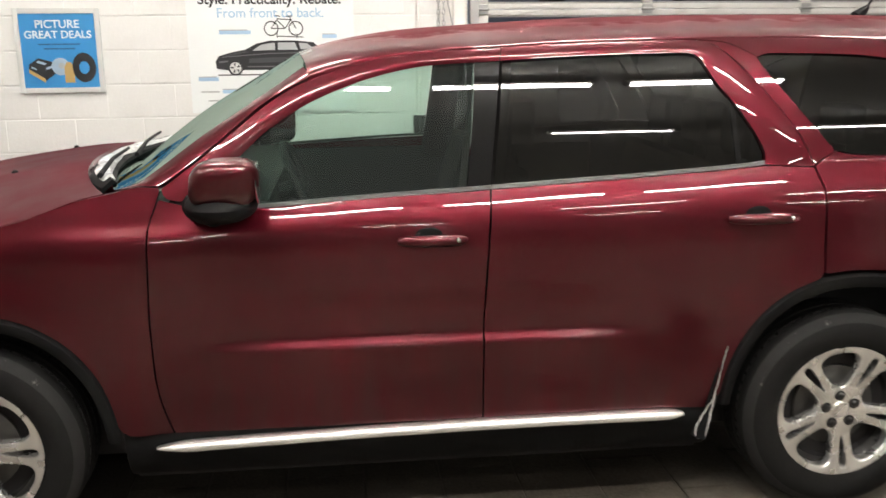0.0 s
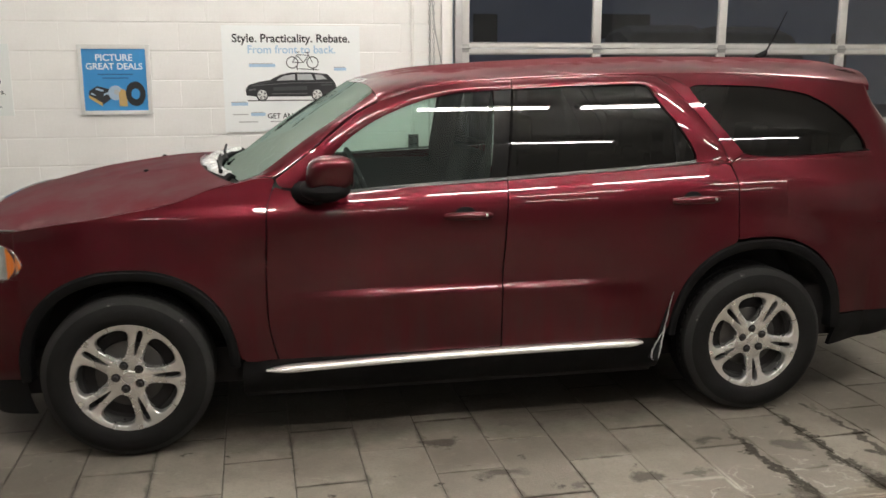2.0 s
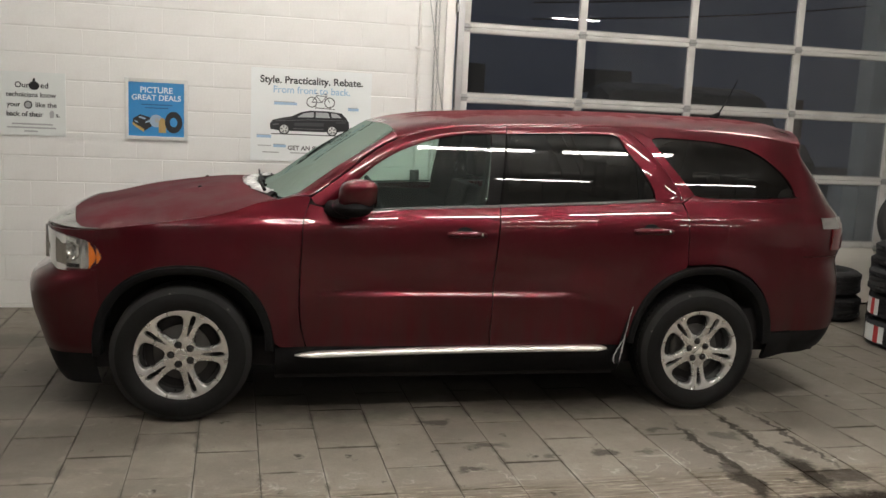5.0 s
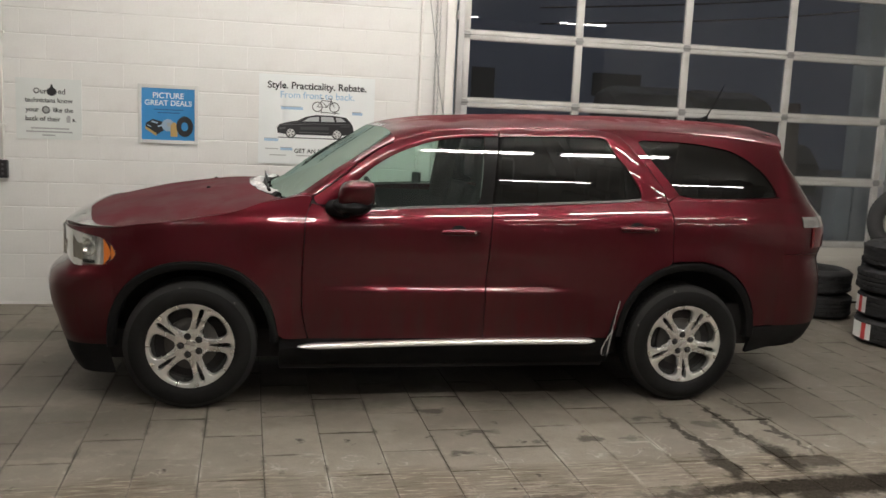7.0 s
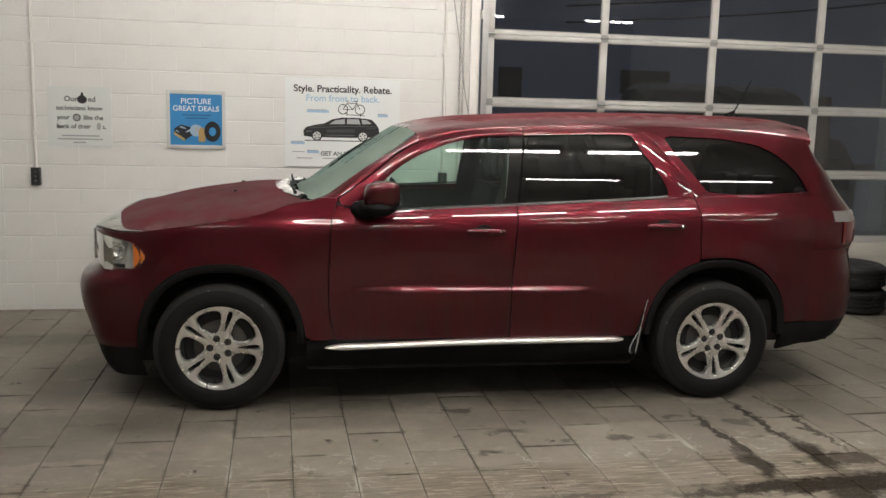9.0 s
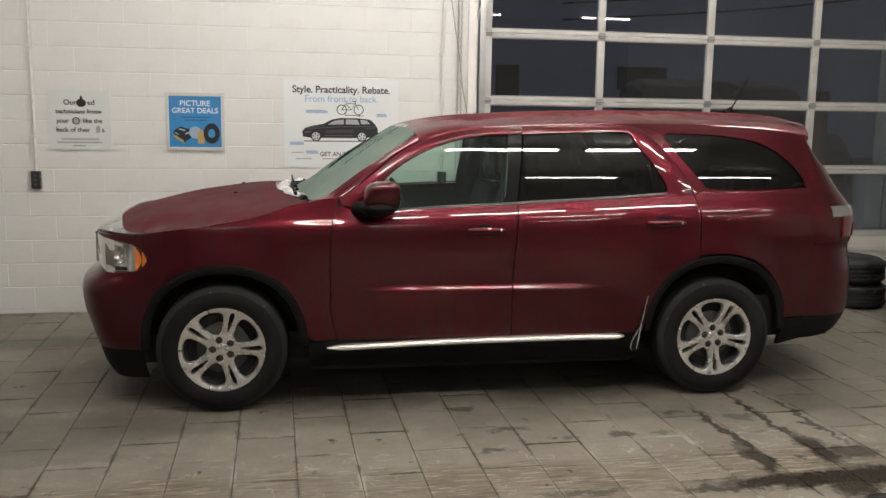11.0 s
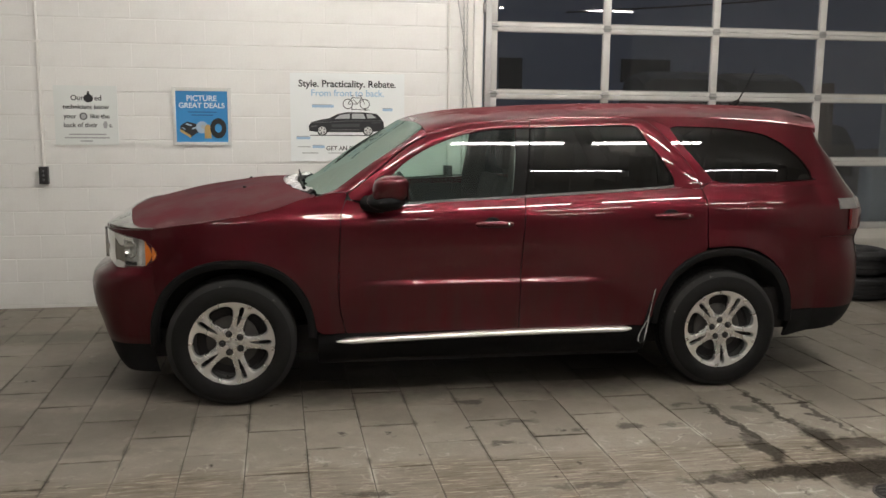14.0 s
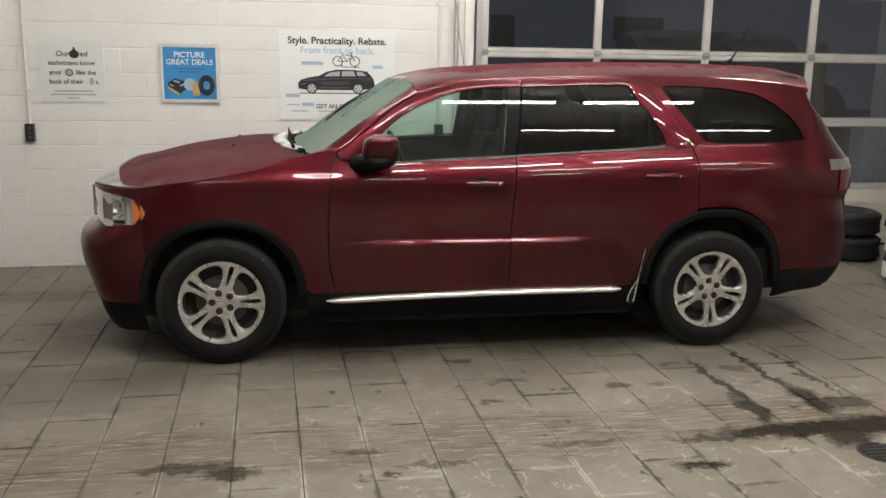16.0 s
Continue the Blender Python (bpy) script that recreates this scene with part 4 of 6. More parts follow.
def outside_pillar(x, w, h, lab):
    pil = thing("outside_pillar", pose(x, WALL_Y + 0.63, -0.05), lab, "pillar", "pillars outside the door")
    bm = bmesh.new()
    add_box(bm, -w, w, -0.12, 0.12, 0.0, h, 0.02)
    part("shaft", bm, M_OUT_PILLAR, pil)
    box("foot", (-w - 0.02, w + 0.02, -0.14, 0.14, -0.001, 0.10), M_OUT_PILLAR, pil, bevel=0.01)

outside_pillar(6.885, 0.113, 4.2, "pale blue-grey painted pillar outside the overhead door")
outside_pillar(6.655, 0.100, 1.22, "short pale blue-grey post outside the overhead door")
# a plain brown upright behind the right panes
UPRIGHT_BROWN = grained("outside_upright_brown", (0.16, 0.125, 0.10), 0.8, vary=0.3, scale=6)
post = thing("outside_post", pose(7.05, WALL_Y + 2.2, -0.05), "brown upright shape outside the overhead door", "post")
tube("shaft", [(0, 0, 0), (0.01, 0, 1.2), (0.0, 0, 2.15)], [0.11, 0.10, 0.085], UPRIGHT_BROWN, post, n=12)


# ---- the sport utility vehicle ----
# Local axes: x along the car from the front axle to the rear, y from the near side to the far side, z up.
HUB_Z, BASE, MID = 0.378, 3.043, 0.94
suv = thing("suv", pose(0, 0, 0, 0, 0, -1.47), "dark red SUV, dusty with road salt, parked on pavers", "car")


def smooth(a, b, x):
    t = np.clip((x - a) / (b - a), 0, 1)
    return t * t * (3 - 2 * t)


def curve(xs, ys):
    """A smooth function through points (monotone cubic)."""
    xs, ys = np.array(xs, float), np.array(ys, float)
    h, d = np.diff(xs), np.diff(ys) / np.diff(xs)
    m = np.zeros(len(xs))
    m[0], m[-1] = d[0], d[-1]
    for i in range(1, len(xs) - 1):
        m[i] = 0 if d[i - 1] * d[i] <= 0 else 2 * d[i - 1] * d[i] / (d[i - 1] + d[i])

    def f(x):
        x = np.clip(np.asarray(x, float), xs[0], xs[-1])
        i = np.clip(np.searchsorted(xs, x) - 1, 0, len(xs) - 2)
        t = (x - xs[i]) / h[i]
        return (2 * t ** 3 - 3 * t ** 2 + 1) * ys[i] + (t ** 3 - 2 * t ** 2 + t) * h[i] * m[i] + (-2 * t ** 3 + 3 * t ** 2) * ys[i + 1] + (t ** 3 - t ** 2) * h[i] * m[i + 1]
    return f


low_z = [0.20, 0.36, 0.42, 0.55, 0.66, 0.705, 0.740, 0.80, 0.95, 1.30]
side_ledge = curve(low_z, [0.11, 0.050, 0.026, 0.004, -0.012, -0.016, 0.003, 0.004, -0.012, -0.012])
side_plain = curve(low_z, [0.11, 0.052, 0.028, 0.010, 0.000, -0.003, -0.005, -0.008, -0.012, -0.012])
side_upper = curve([1.10, 1.16, 1.20, 1.25, 1.40, 1.55, 1.66, 1.72], [0.009, 0.028, 0.041, 0.056, 0.099, 0.157, 0.213, 0.262])
# the belt line, and the shoulder that swells out below it
belt_line = curve([-0.9, 0.68, 0.98, 1.355, 1.754, 2.422, 2.70, 2.95, 3.3, 3.9], [1.172, 1.176, 1.180, 1.203, 1.222, 1.258, 1.277, 1.284, 1.288, 1.292])
SHOULDER_H = 0.0564
shoulder = curve([-0.200, -0.150, -0.115, -0.095, -0.080, -0.065, -0.050, -0.025, 0.0], [0.0, 0.0025, 0.00775, 0.01445, 0.02247, 0.03177, 0.0398, 0.0492, SHOULDER_H])
DOOR_SWELL = 0.0619
door_shoulder = curve([-0.200, -0.150, -0.110, -0.080, -0.055, -0.030, 0.0], [0.0, 0.0025, 0.0081, 0.0168, 0.02834, 0.04288, DOOR_SWELL])


def arch_dist(u, z, cu, a, b):
    return np.sqrt(((u - cu) / a) ** 2 + ((z - HUB_Z) / b) ** 2)


HOOD_LINE = [(-0.437, 1.052), (-0.281, 1.076), (-0.123, 1.097), (0.1, 1.132), (0.197, 1.151), (0.295, 1.177), (0.361, 1.200), (0.43, 1.222), (0.52, 1.240), (0.60, 1.258), (0.672, 1.256)]
hood_edge = curve([u for u, z in HOOD_LINE[:9]], [z for u, z in HOOD_LINE[:9]])

wing_shoulder = curve([0.90, 1.00, 1.04, 1.07, 1.10, 1.16, 1.22, 1.27], [0, 0.001, 0.003, 0.006, 0.010, 0.021, 0.034, 0.046])


NOSE_SLOPE = 0.27


def nose_taper(u):
    """How the wing draws in towards the nose."""
    q = np.clip(-0.10 - u, 0, None)
    return np.where(q < 0.337, NOSE_SLOPE * q * q / 0.674, NOSE_SLOPE * (q - 0.1685))


def side(u, z):
    """How far in the outer skin lies at a place of the side view."""
    k = smooth(0.62, 1.15, u) * (1 - smooth(2.02, 2.36, u))
    w = k * side_ledge(z) + (1 - k) * side_plain(z)
    for cu, a, b in ((0.01, 0.49, 0.497), (BASE + 0.01, 0.485, 0.525)):
        r = arch_dist(u, z, cu, a, b)
        w = w - 0.014 * np.exp(-((r - 1.0) / 0.20) ** 2) * (1 - smooth(0.95, 1.15, z))
    zb = belt_line(u)
    size = (side_upper(zb) + 0.012) / SHOULDER_H
    full = 0.35 + 0.65 * smooth(0.10, 0.55, u)
    door = smooth(0.60, 0.90, u)
    wide = (side_upper(zb) + 0.012) / DOOR_SWELL
    swell = (1 - door) * size * shoulder((z - zb) / size) + door * wide * door_shoulder((z - zb) / wide)
    w = np.where(z < zb, w + full * swell, side_upper(z) - (1 - full) * size * SHOULDER_H)
    w = w + nose_taper(u) + 0.03 * smooth(3.35, 3.72, u) ** 2
    # the waviness of pressed panels
    w = w + (0.0004 * np.sin(5.1 * u + 9 * z) + 0.0002 * np.sin(13 * u - 17 * z + 1)) * (1 - 0.85 * smooth(1.18, 1.28, z))
    # the wing's top rolls over to the bonnet
    w = w + wing_shoulder(z) * (1 - smooth(-0.25, 0.62, u))
    return w


def dense(pts, n, sharp=False):
    """n points at even steps along a smooth line through pts."""
    p = np.array(pts, float)
    if len(p) > 2 and not sharp:
        ext = np.vstack([2 * p[0] - p[1], p, 2 * p[-1] - p[-2]])
        out = []
        for i in range(1, len(ext) - 2):
            p0, p1, p2, p3 = ext[i - 1:i + 3]
            for t in np.linspace(0, 1, 12, endpoint=False):
                out.append(0.5 * (2 * p1 + (p2 - p0) * t + (2 * p0 - 5 * p1 + 4 * p2 - p3) * t ** 2 + (3 * p1 - p0 - 3 * p2 + p3) * t ** 3))
        p = np.vstack([out, p[-1]])
    s = np.concatenate([[0], np.cumsum(np.linalg.norm(np.diff(p, axis=0), axis=1))])
    q = np.linspace(0, s[-1], n)
    return np.stack([np.interp(q, s, p[:, k]) for k in range(p.shape[1])], 1)


def coons(bottom, top, left, right, nu, nv, gap=0.003, sharp=()):
    """A patch of the side view between four lines; gap: how far it stays back from them."""
    B, Tp, L, R = (dense(c, 121, nm in sharp) for c, nm in ((bottom, "b"), (top, "t"), (left, "l"), (right, "r")))
    ln = lambda c: np.linalg.norm(np.diff(c, axis=0), axis=1).sum()
    gu, gv = gap / max(0.02, (ln(B) + ln(Tp)) / 2), gap / max(0.02, (ln(L) + ln(R)) / 2)
    ss, tt = np.linspace(gu, 1 - gu, nu), np.linspace(gv, 1 - gv, nv)
    at = lambda c, s: np.stack([np.interp(s, np.linspace(0, 1, 121), c[:, k]) for k in range(c.shape[1])], -1)
    G = np.zeros((nv, nu, B.shape[1]))
    for j, t in enumerate(tt):
        for i, s in enumerate(ss):
            G[j, i] = (1 - t) * at(B, s) + t * at(Tp, s) + (1 - s) * at(L, t) + s * at(R, t) - ((1 - s) * (1 - t) * B[0] + s * (1 - t) * B[-1] + (1 - s) * t * Tp[0] + s * t * Tp[-1])
    return G


def on_side(G, off=0.0):
    u, z = G[..., 0], G[..., 1]
    return np.stack([u, side(u, z) + off, z], -1)


def rounded(G, h):
    """Swells a strip across its width."""
    G = G.copy()
    n = len(G)
    for j in range(n):
        G[j, :, 1] -= h * math.sin(math.pi * j / (n - 1))
    return G


def sheet(name, G, mat, parent, depth=(0, 0.018, 0), mirror=False, label="", closed=True, angle=40):
    """A grid of points as a panel with turned-in edges."""
    nv, nu = G.shape[:2]
    P = G.reshape(-1, 3).copy()
    d = np.array(depth, float)
    loop = [i for i in range(nu)] + [j * nu + nu - 1 for j in range(1, nv)] + [(nv - 1) * nu + i for i in range(nu - 2, -1, -1)] + [j * nu for j in range(nv - 2, 0, -1)]
    faces = [(j * nu + i, j * nu + i + 1, (j + 1) * nu + i + 1, (j + 1) * nu + i) for j in range(nv - 1) for i in range(nu - 1)]
    if closed:
        n = len(P)
        P = np.vstack([P, P[loop] + d])
        m = len(loop)
        faces += [(loop[k], n + k, n + (k + 1) % m, loop[(k + 1) % m]) for k in range(m)]
    if mirror:
        P[:, 1] = 2 * MID - P[:, 1]
        faces = [f[::-1] for f in faces]
    return raw(name, P, faces, mat, parent, label, angle=angle)


def both(name, G, mat, parents, depth=(0, 0.018, 0), label="", **kw):
    return [sheet(name, G, mat, parents[k], depth, bool(k), label, **kw) for k in (0, 1)]


def arch(cu, a, b, a0, a1, n, k=1.0):
    e = 2 / 2.25
    out = []
    for q in np.linspace(radians(a0), radians(a1), n):
        c, s = math.cos(q), math.sin(q)
        out.append((cu + k * a * math.copysign(abs(c) ** e, c), HUB_Z + k * b * math.copysign(abs(s) ** e, s)))
    return out


FRONT_ARCH = (0.01, 0.483, 0.495)
REAR_ARCH = (BASE + 0.01, 0.478, 0.525)

# lines of the side view
DOOR_FRONT = [(0.680, 1.244), (0.659, 1.187), (0.638, 1.124), (0.632, 0.996), (0.624, 0.829), (0.625, 0.626), (0.638, 0.523), (0.668, 0.410)]
DOOR_MID = [(1.754, 1.222), (1.748, 1.152), (1.734, 0.952), (1.723, 0.709), (1.726, 0.410)]
BELT_FRONT = [(0.680, 1.205), (0.80, 1.176), (0.90, 1.175), (0.982, 1.180), (1.355, 1.203), (1.685, 1.218), (1.754, 1.222)]
BELT_REAR = [(1.754, 1.222), (2.058, 1.238), (2.422, 1.258), (2.683, 1.276), (2.78, 1.278), (2.888, 1.270)]
SHUT_REAR = [(2.888, 1.270), (2.909, 1.200), (2.913, 1.149), (2.914, 1.0), (2.913, 0.902)]
DOOR_TOP_F = [(0.680, 1.250), (0.855, 1.377), (1.028, 1.512), (1.167, 1.585), (1.376, 1.645), (1.587, 1.669), (1.814, 1.682)]
DOOR_TOP_R = [(1.814, 1.682), (2.088, 1.695), (2.380, 1.700), (2.50, 1.699), (2.56, 1.688), (2.602, 1.661), (2.672, 1.593), (2.774, 1.474), (2.858, 1.354), (2.888, 1.270)]
GLASS_TOP_F = [(0.800, 1.205), (0.886, 1.299), (0.955, 1.362), (1.025, 1.424), (1.129, 1.490), (1.233, 1.538), (1.373, 1.586), (1.549, 1.621), (1.736, 1.632), (1.806, 1.636)]
GLASS_TOP_R = [(1.806, 1.636), (2.10, 1.650), (2.40, 1.656), (2.470, 1.654), (2.508, 1.640), (2.556, 1.558), (2.624, 1.473), (2.688, 1.372), (2.712, 1.310), (2.702, 1.280)]
ROOF_EDGE_U = [1.05, 1.167, 1.376, 1.587, 1.814, 2.088, 2.456, 2.8, 3.2, 3.5, 3.70, 4.2]
roof_edge = curve(ROOF_EDGE_U, [1.552, 1.594, 1.649, 1.673, 1.686, 1.698, 1.705, 1.708, 1.696, 1.674, 1.647, 1.60])

# wings
arc = arch(*FRONT_ARCH, 152, 6, 26)
G = coons(arc + [(0.53, 0.405), (0.668, 0.405)], HOOD_LINE, [arc[0], (-0.436, 0.80), (-0.437, 1.052)], DOOR_FRONT[::-1] + [(0.672, 1.256)], 52, 64, sharp=("r",))
wings = both("front_wing", on_side(G), M_PAINT, (suv, suv), (0, 0.03, 0))
# front doors
G = coons([DOOR_FRONT[-1], DOOR_MID[-1]], BELT_FRONT, DOOR_FRONT[::-1][:-1] + [(0.672, 1.215), (0.680, 1.205)], DOOR_MID[::-1], 44, 84, sharp=("r",))
doors_f = both("front_door", on_side(G), M_PAINT, (suv, suv), (0, 0.03, 0))
G = coons(GLASS_TOP_F, DOOR_TOP_F, [GLASS_TOP_F[0], (0.70, 1.215), DOOR_TOP_F[0]], [GLASS_TOP_F[-1], DOOR_TOP_F[-1]], 50, 9, 0.002)
both("window_frame", rounded(on_side(G), 0.007), M_PAINT, doors_f, (0, 0.03, 0))
# rear doors
arc = arch(*REAR_ARCH, 106, 172, 16)
edge = SHUT_REAR + arc[1:] + [(2.555, 0.45), (2.545, 0.410)]
G = coons([DOOR_MID[-1], (2.2, 0.410), (2.545, 0.410)], BELT_REAR, DOOR_MID[::-1], edge[::-1], 44, 84, sharp=("b",))
doors_r = both("rear_door", on_side(G), M_PAINT, (suv, suv), (0, 0.03, 0))
G = coons(GLASS_TOP_R, DOOR_TOP_R, [GLASS_TOP_R[0], DOOR_TOP_R[0]], [GLASS_TOP_R[-1], (2.80, 1.272), DOOR_TOP_R[-1]], 60, 9, 0.002)
both("window_frame", rounded(on_side(G), 0.005), M_PAINT, doors_r, (0, 0.03, 0))

# side glass and pillar trim
f_top = [p for p in GLASS_TOP_F if p[0] > 0.88 and p[0] < 1.70] + [(1.715, 1.631)]
G = coons([(0.886, 1.178), (0.982, 1.182), (1.355, 1.205), (1.672, 1.219)], f_top, [(0.886, 1.178), (0.886, 1.299)], [(1.672, 1.219), (1.700, 1.45), (1.715, 1.631)], 34, 16, 0.0)
glass_f = both("side_glass", on_side(G, 0.012), M_GLASS_FRONT, doors_f, (0, 0.004, 0), "clear side glass")
G = coons([(0.70, 1.200), (0.80, 1.178), (0.884, 1.178)], [(0.715, 1.222), (0.800, 1.207), (0.884, 1.297)], [(0.70, 1.200), (0.715, 1.222)], [(0.884, 1.178), (0.884, 1.297)], 10, 6, 0.0)
both("sail_panel", on_side(G, 0.006), M_BLACK, doors_f, label="black mirror sail panel")
G = coons([(1.674, 1.219), (1.752, 1.223)], [(1.718, 1.632), (1.808, 1.637)], [(1.674, 1.219), (1.702, 1.45), (1.718, 1.632)], [(1.752, 1.223), (1.783, 1.45), (1.808, 1.637)], 6, 14, 0.001)
both("pillar_trim", on_side(G, 0.004), M_GLOSS_BLACK, doors_f, label="gloss black pillar trim")
G = coons([(1.764, 1.225), (2.058, 1.240), (2.422, 1.260), (2.66, 1.277), (2.702, 1.281)], [(1.818, 1.637), (2.10, 1.650), (2.40, 1.656), (2.470, 1.654), (2.506, 1.640)],
          [(1.764, 1.225), (1.795, 1.45), (1.818, 1.637)], [(2.702, 1.281), (2.712, 1.310), (2.688, 1.372), (2.624, 1.473), (2.556, 1.558), (2.506, 1.640)], 32, 18, 0.0)
glass_r = both("side_glass", on_side(G, 0.012), M_GLASS_TINT, doors_r, (0, 0.004, 0), "dark tinted privacy glass")
G = coons([(2.612, 1.274), (2.632, 1.275)], [(2.600, 1.505), (2.617, 1.482)], [(2.612, 1.274), (2.600, 1.505)], [(2.632, 1.275), (2.617, 1.482)], 3, 10, 0.0)
both("glass_divider", on_side(G, 0.009), M_GLOSS_BLACK, doors_r)
# satin strip below the glass
for lo, par in ((BELT_FRONT[2:], doors_f), (BELT_REAR[:4] + [(2.71, 1.281)], doors_r)):
    hi = [(u, z + 0.013) for u, z in lo]
    G = coons(lo, hi, [lo[0], hi[0]], [lo[-1], hi[-1]], 30, 4, 0.001)
    Gs = on_side(G, -0.002)
    both("belt_strip", Gs, M_BELT, par, (0, 0.012, 0), "satin grey strip below the glass")

# quarter panels
arc2 = arch(*REAR_ARCH, 105, 12, 26)
G = coons(arc2 + [(3.525, 0.487), (3.70, 0.487)], [(2.890, 1.270), (2.93, 1.298), (2.969, 1.320), (3.03, 1.309), (3.178, 1.303), (3.45, 1.313), (3.660, 1.324), (3.70, 1.326)],
          [(2.915, 0.900)] + SHUT_REAR[::-1][1:-1] + [(2.890, 1.270)], [(3.70, 0.487), (3.70, 0.9), (3.70, 1.326)], 50, 70, sharp=("l",))
G[0, 0] = G[0, 1]
quarters = both("quarter_panel", on_side(G), M_PAINT, (suv, suv), (0, 0.03, 0))
Q_FRONT = [(2.969, 1.320), (2.883, 1.423), (2.798, 1.525), (2.735, 1.610), (2.721, 1.640)]
Q_TOP = [(2.721, 1.640), (2.76, 1.652), (2.864, 1.651), (3.018, 1.647), (3.138, 1.639), (3.319, 1.612), (3.400, 1.583), (3.470, 1.546)]
Q_REAR = [(3.660, 1.324), (3.642, 1.380), (3.576, 1.463), (3.470, 1.546)]
Q_LOW = [(2.969, 1.320), (3.03, 1.309), (3.178, 1.303), (3.45, 1.313), (3.660, 1.324)]
shut_up = DOOR_TOP_R[::-1][:7]
G = coons([(2.890, 1.270), (2.93, 1.298), (2.969, 1.320)], [(2.50, 1.703), (2.62, 1.690), (2.721, 1.640)], shut_up, Q_FRONT, 10, 26, 0.002)
both("pillar_skin", on_side(G), M_PAINT, quarters, (0, 0.03, 0))
G = coons(Q_TOP, [(2.50, 1.704), (2.8, 1.706), (3.2, 1.694), (3.5, 1.672), (3.70, 1.645)], [(2.721, 1.640), (2.62, 1.690), (2.50, 1.704)], [(3.470, 1.546), (3.58, 1.61), (3.70, 1.645)], 40, 8, 0.0)
both("upper_skin", on_side(G), M_PAINT, quarters, (0, 0.03, 0))
G = coons(Q_REAR, [(3.70, 1.326), (3.70, 1.45), (3.70, 1.56), (3.70, 1.645)], [(3.660, 1.324), (3.70, 1.326)], [(3.470, 1.546), (3.58, 1.61), (3.70, 1.645)], 16, 10, 0.0)
both("rear_pillar_skin", on_side(G), M_PAINT, quarters, (0, 0.03, 0))
G = coons(Q_LOW, Q_TOP, Q_FRONT, Q_REAR, 34, 16, 0.0)
both("quarter_glass", on_side(G, 0.010), M_GLASS_TINT, quarters, (0, 0.004, 0), "dark tinted quarter glass")
G = coons([(3.17, 1.03), (3.31, 1.03)], [(3.17, 1.188), (3.31, 1.188)], [(3.17, 1.03), (3.17, 1.188)], [(3.31, 1.03), (3.31, 1.188)], 14, 14, 0.0)
sheet("fuel_flap", on_side(G, -0.0012), M_PAINT, quarters[0], (0, 0.006, 0))

# windscreen pillars
PILLAR_IN = [(0.52, 1.240), (0.60, 1.264), (0.655, 1.298), (0.824, 1.418), (1.029, 1.549), (1.143, 1.624)]
PILLAR_OUT = [(0.672, 1.258), (0.72, 1.285), (0.855, 1.384), (1.028, 1.519), (1.167, 1.592)]
G = coons(PILLAR_OUT, PILLAR_IN, [(0.672, 1.258), (0.60, 1.256), (0.52, 1.240)], [(1.167, 1.592), (1.158, 1.607), (1.143, 1.624)], 40, 7, 0.001)
Gs = on_side(G)
for j in range(7):
    Gs[j, :, 1] += 0.045 * (j / 6) ** 1.6
pillars = both("windscreen_pillar", Gs, M_PAINT, (suv, suv), (0.01, 0.03, -0.01))
PILLAR_EDGE = Gs[-1]

# roof
roof_mid = curve([1.05, 1.10, 1.192, 1.307, 1.5, 1.695, 2.092, 2.294, 2.705, 3.125, 3.557, 3.777, 4.002, 4.14], [1.648, 1.664, 1.694, 1.719, 1.747, 1.761, 1.783, 1.790, 1.797, 1.796, 1.787, 1.770, 1.742, 1.712])
nf, ns = 61, 70
G = np.zeros((nf, ns, 3))
for j, f in enumerate(np.linspace(0, 1, nf)):
    x = 2 * f - 1
    x = math.copysign(1 - (1 - abs(x)) ** 1.8, x)
    e = abs(x)
    u0, u1 = 1.160 - 0.062 * (1 - e ** 2), 3.735 + 0.20 * (1 - e ** 1.5)
    u = u0 + (u1 - u0) * np.linspace(0, 1, ns)
    ze = roof_edge(u)
    wE = side(np.minimum(u, 3.72), ze)
    ww = np.where(x < 0, wE + (MID - wE) * (1 - e), 2 * MID - wE - (MID - wE) * (1 - e))
    lead = 1 - smooth(1.15, 1.75, u)
    zz = ze + (roof_mid(u) - ze) * (lead * (1 - e ** 4.0) ** 0.60 + (1 - lead) * (1 - e ** 3.0) ** 0.80)
    zz = zz - 0.02 * smooth(0.93, 1.0, (u - u0) / (u1 - u0)) * (1 - e ** 4)
    G[j, :, 0], G[j, :, 1], G[j, :, 2] = u, ww, zz
roof = sheet("roof", G, M_PAINT_ROOF, suv, (0, 0, -0.025), label="red roof under a film of dust")
ROOF_FRONT = G[:, 0].copy()

# windscreen, between the pillars, the roof and the cowl
nx, ny = 40, 22
lim = PILLAR_EDGE[-1, 1] + 0.02
top = [PILLAR_EDGE[-1]] + [p for p in ROOF_FRONT if lim < p[1] < 2 * MID - lim] + [PILLAR_EDGE[-1] * np.array([1, -1, 1]) + np.array([0, 2 * MID, 0])]
top = dense(top, nx)
base = np.array([[0.52 - 0.125 * (1 - abs(x) ** 2.2), MID + x * (MID - PILLAR_EDGE[0, 1]), 1.236 - 0.004 * (1 - x * x)] for x in np.linspace(-1, 1, nx)])
near = dense(PILLAR_EDGE, ny)
far = near.copy()
far[:, 1] = 2 * MID - far[:, 1]
G = coons(base, top, near, far, nx, ny, 0.002, sharp=("l", "r"))
for j in range(ny):
    for i in range(nx):
        b = math.sin(math.pi * i / (nx - 1)) ** 0.7 * math.sin(math.pi * j / (ny - 1))
        G[j, i] += np.array([-0.012, 0, 0.010]) * b
screen = sheet("windscreen", G, M_GLASS_SCREEN, suv, (0.003, 0, -0.003), label="dusty windscreen with a pale haze film", closed=False)

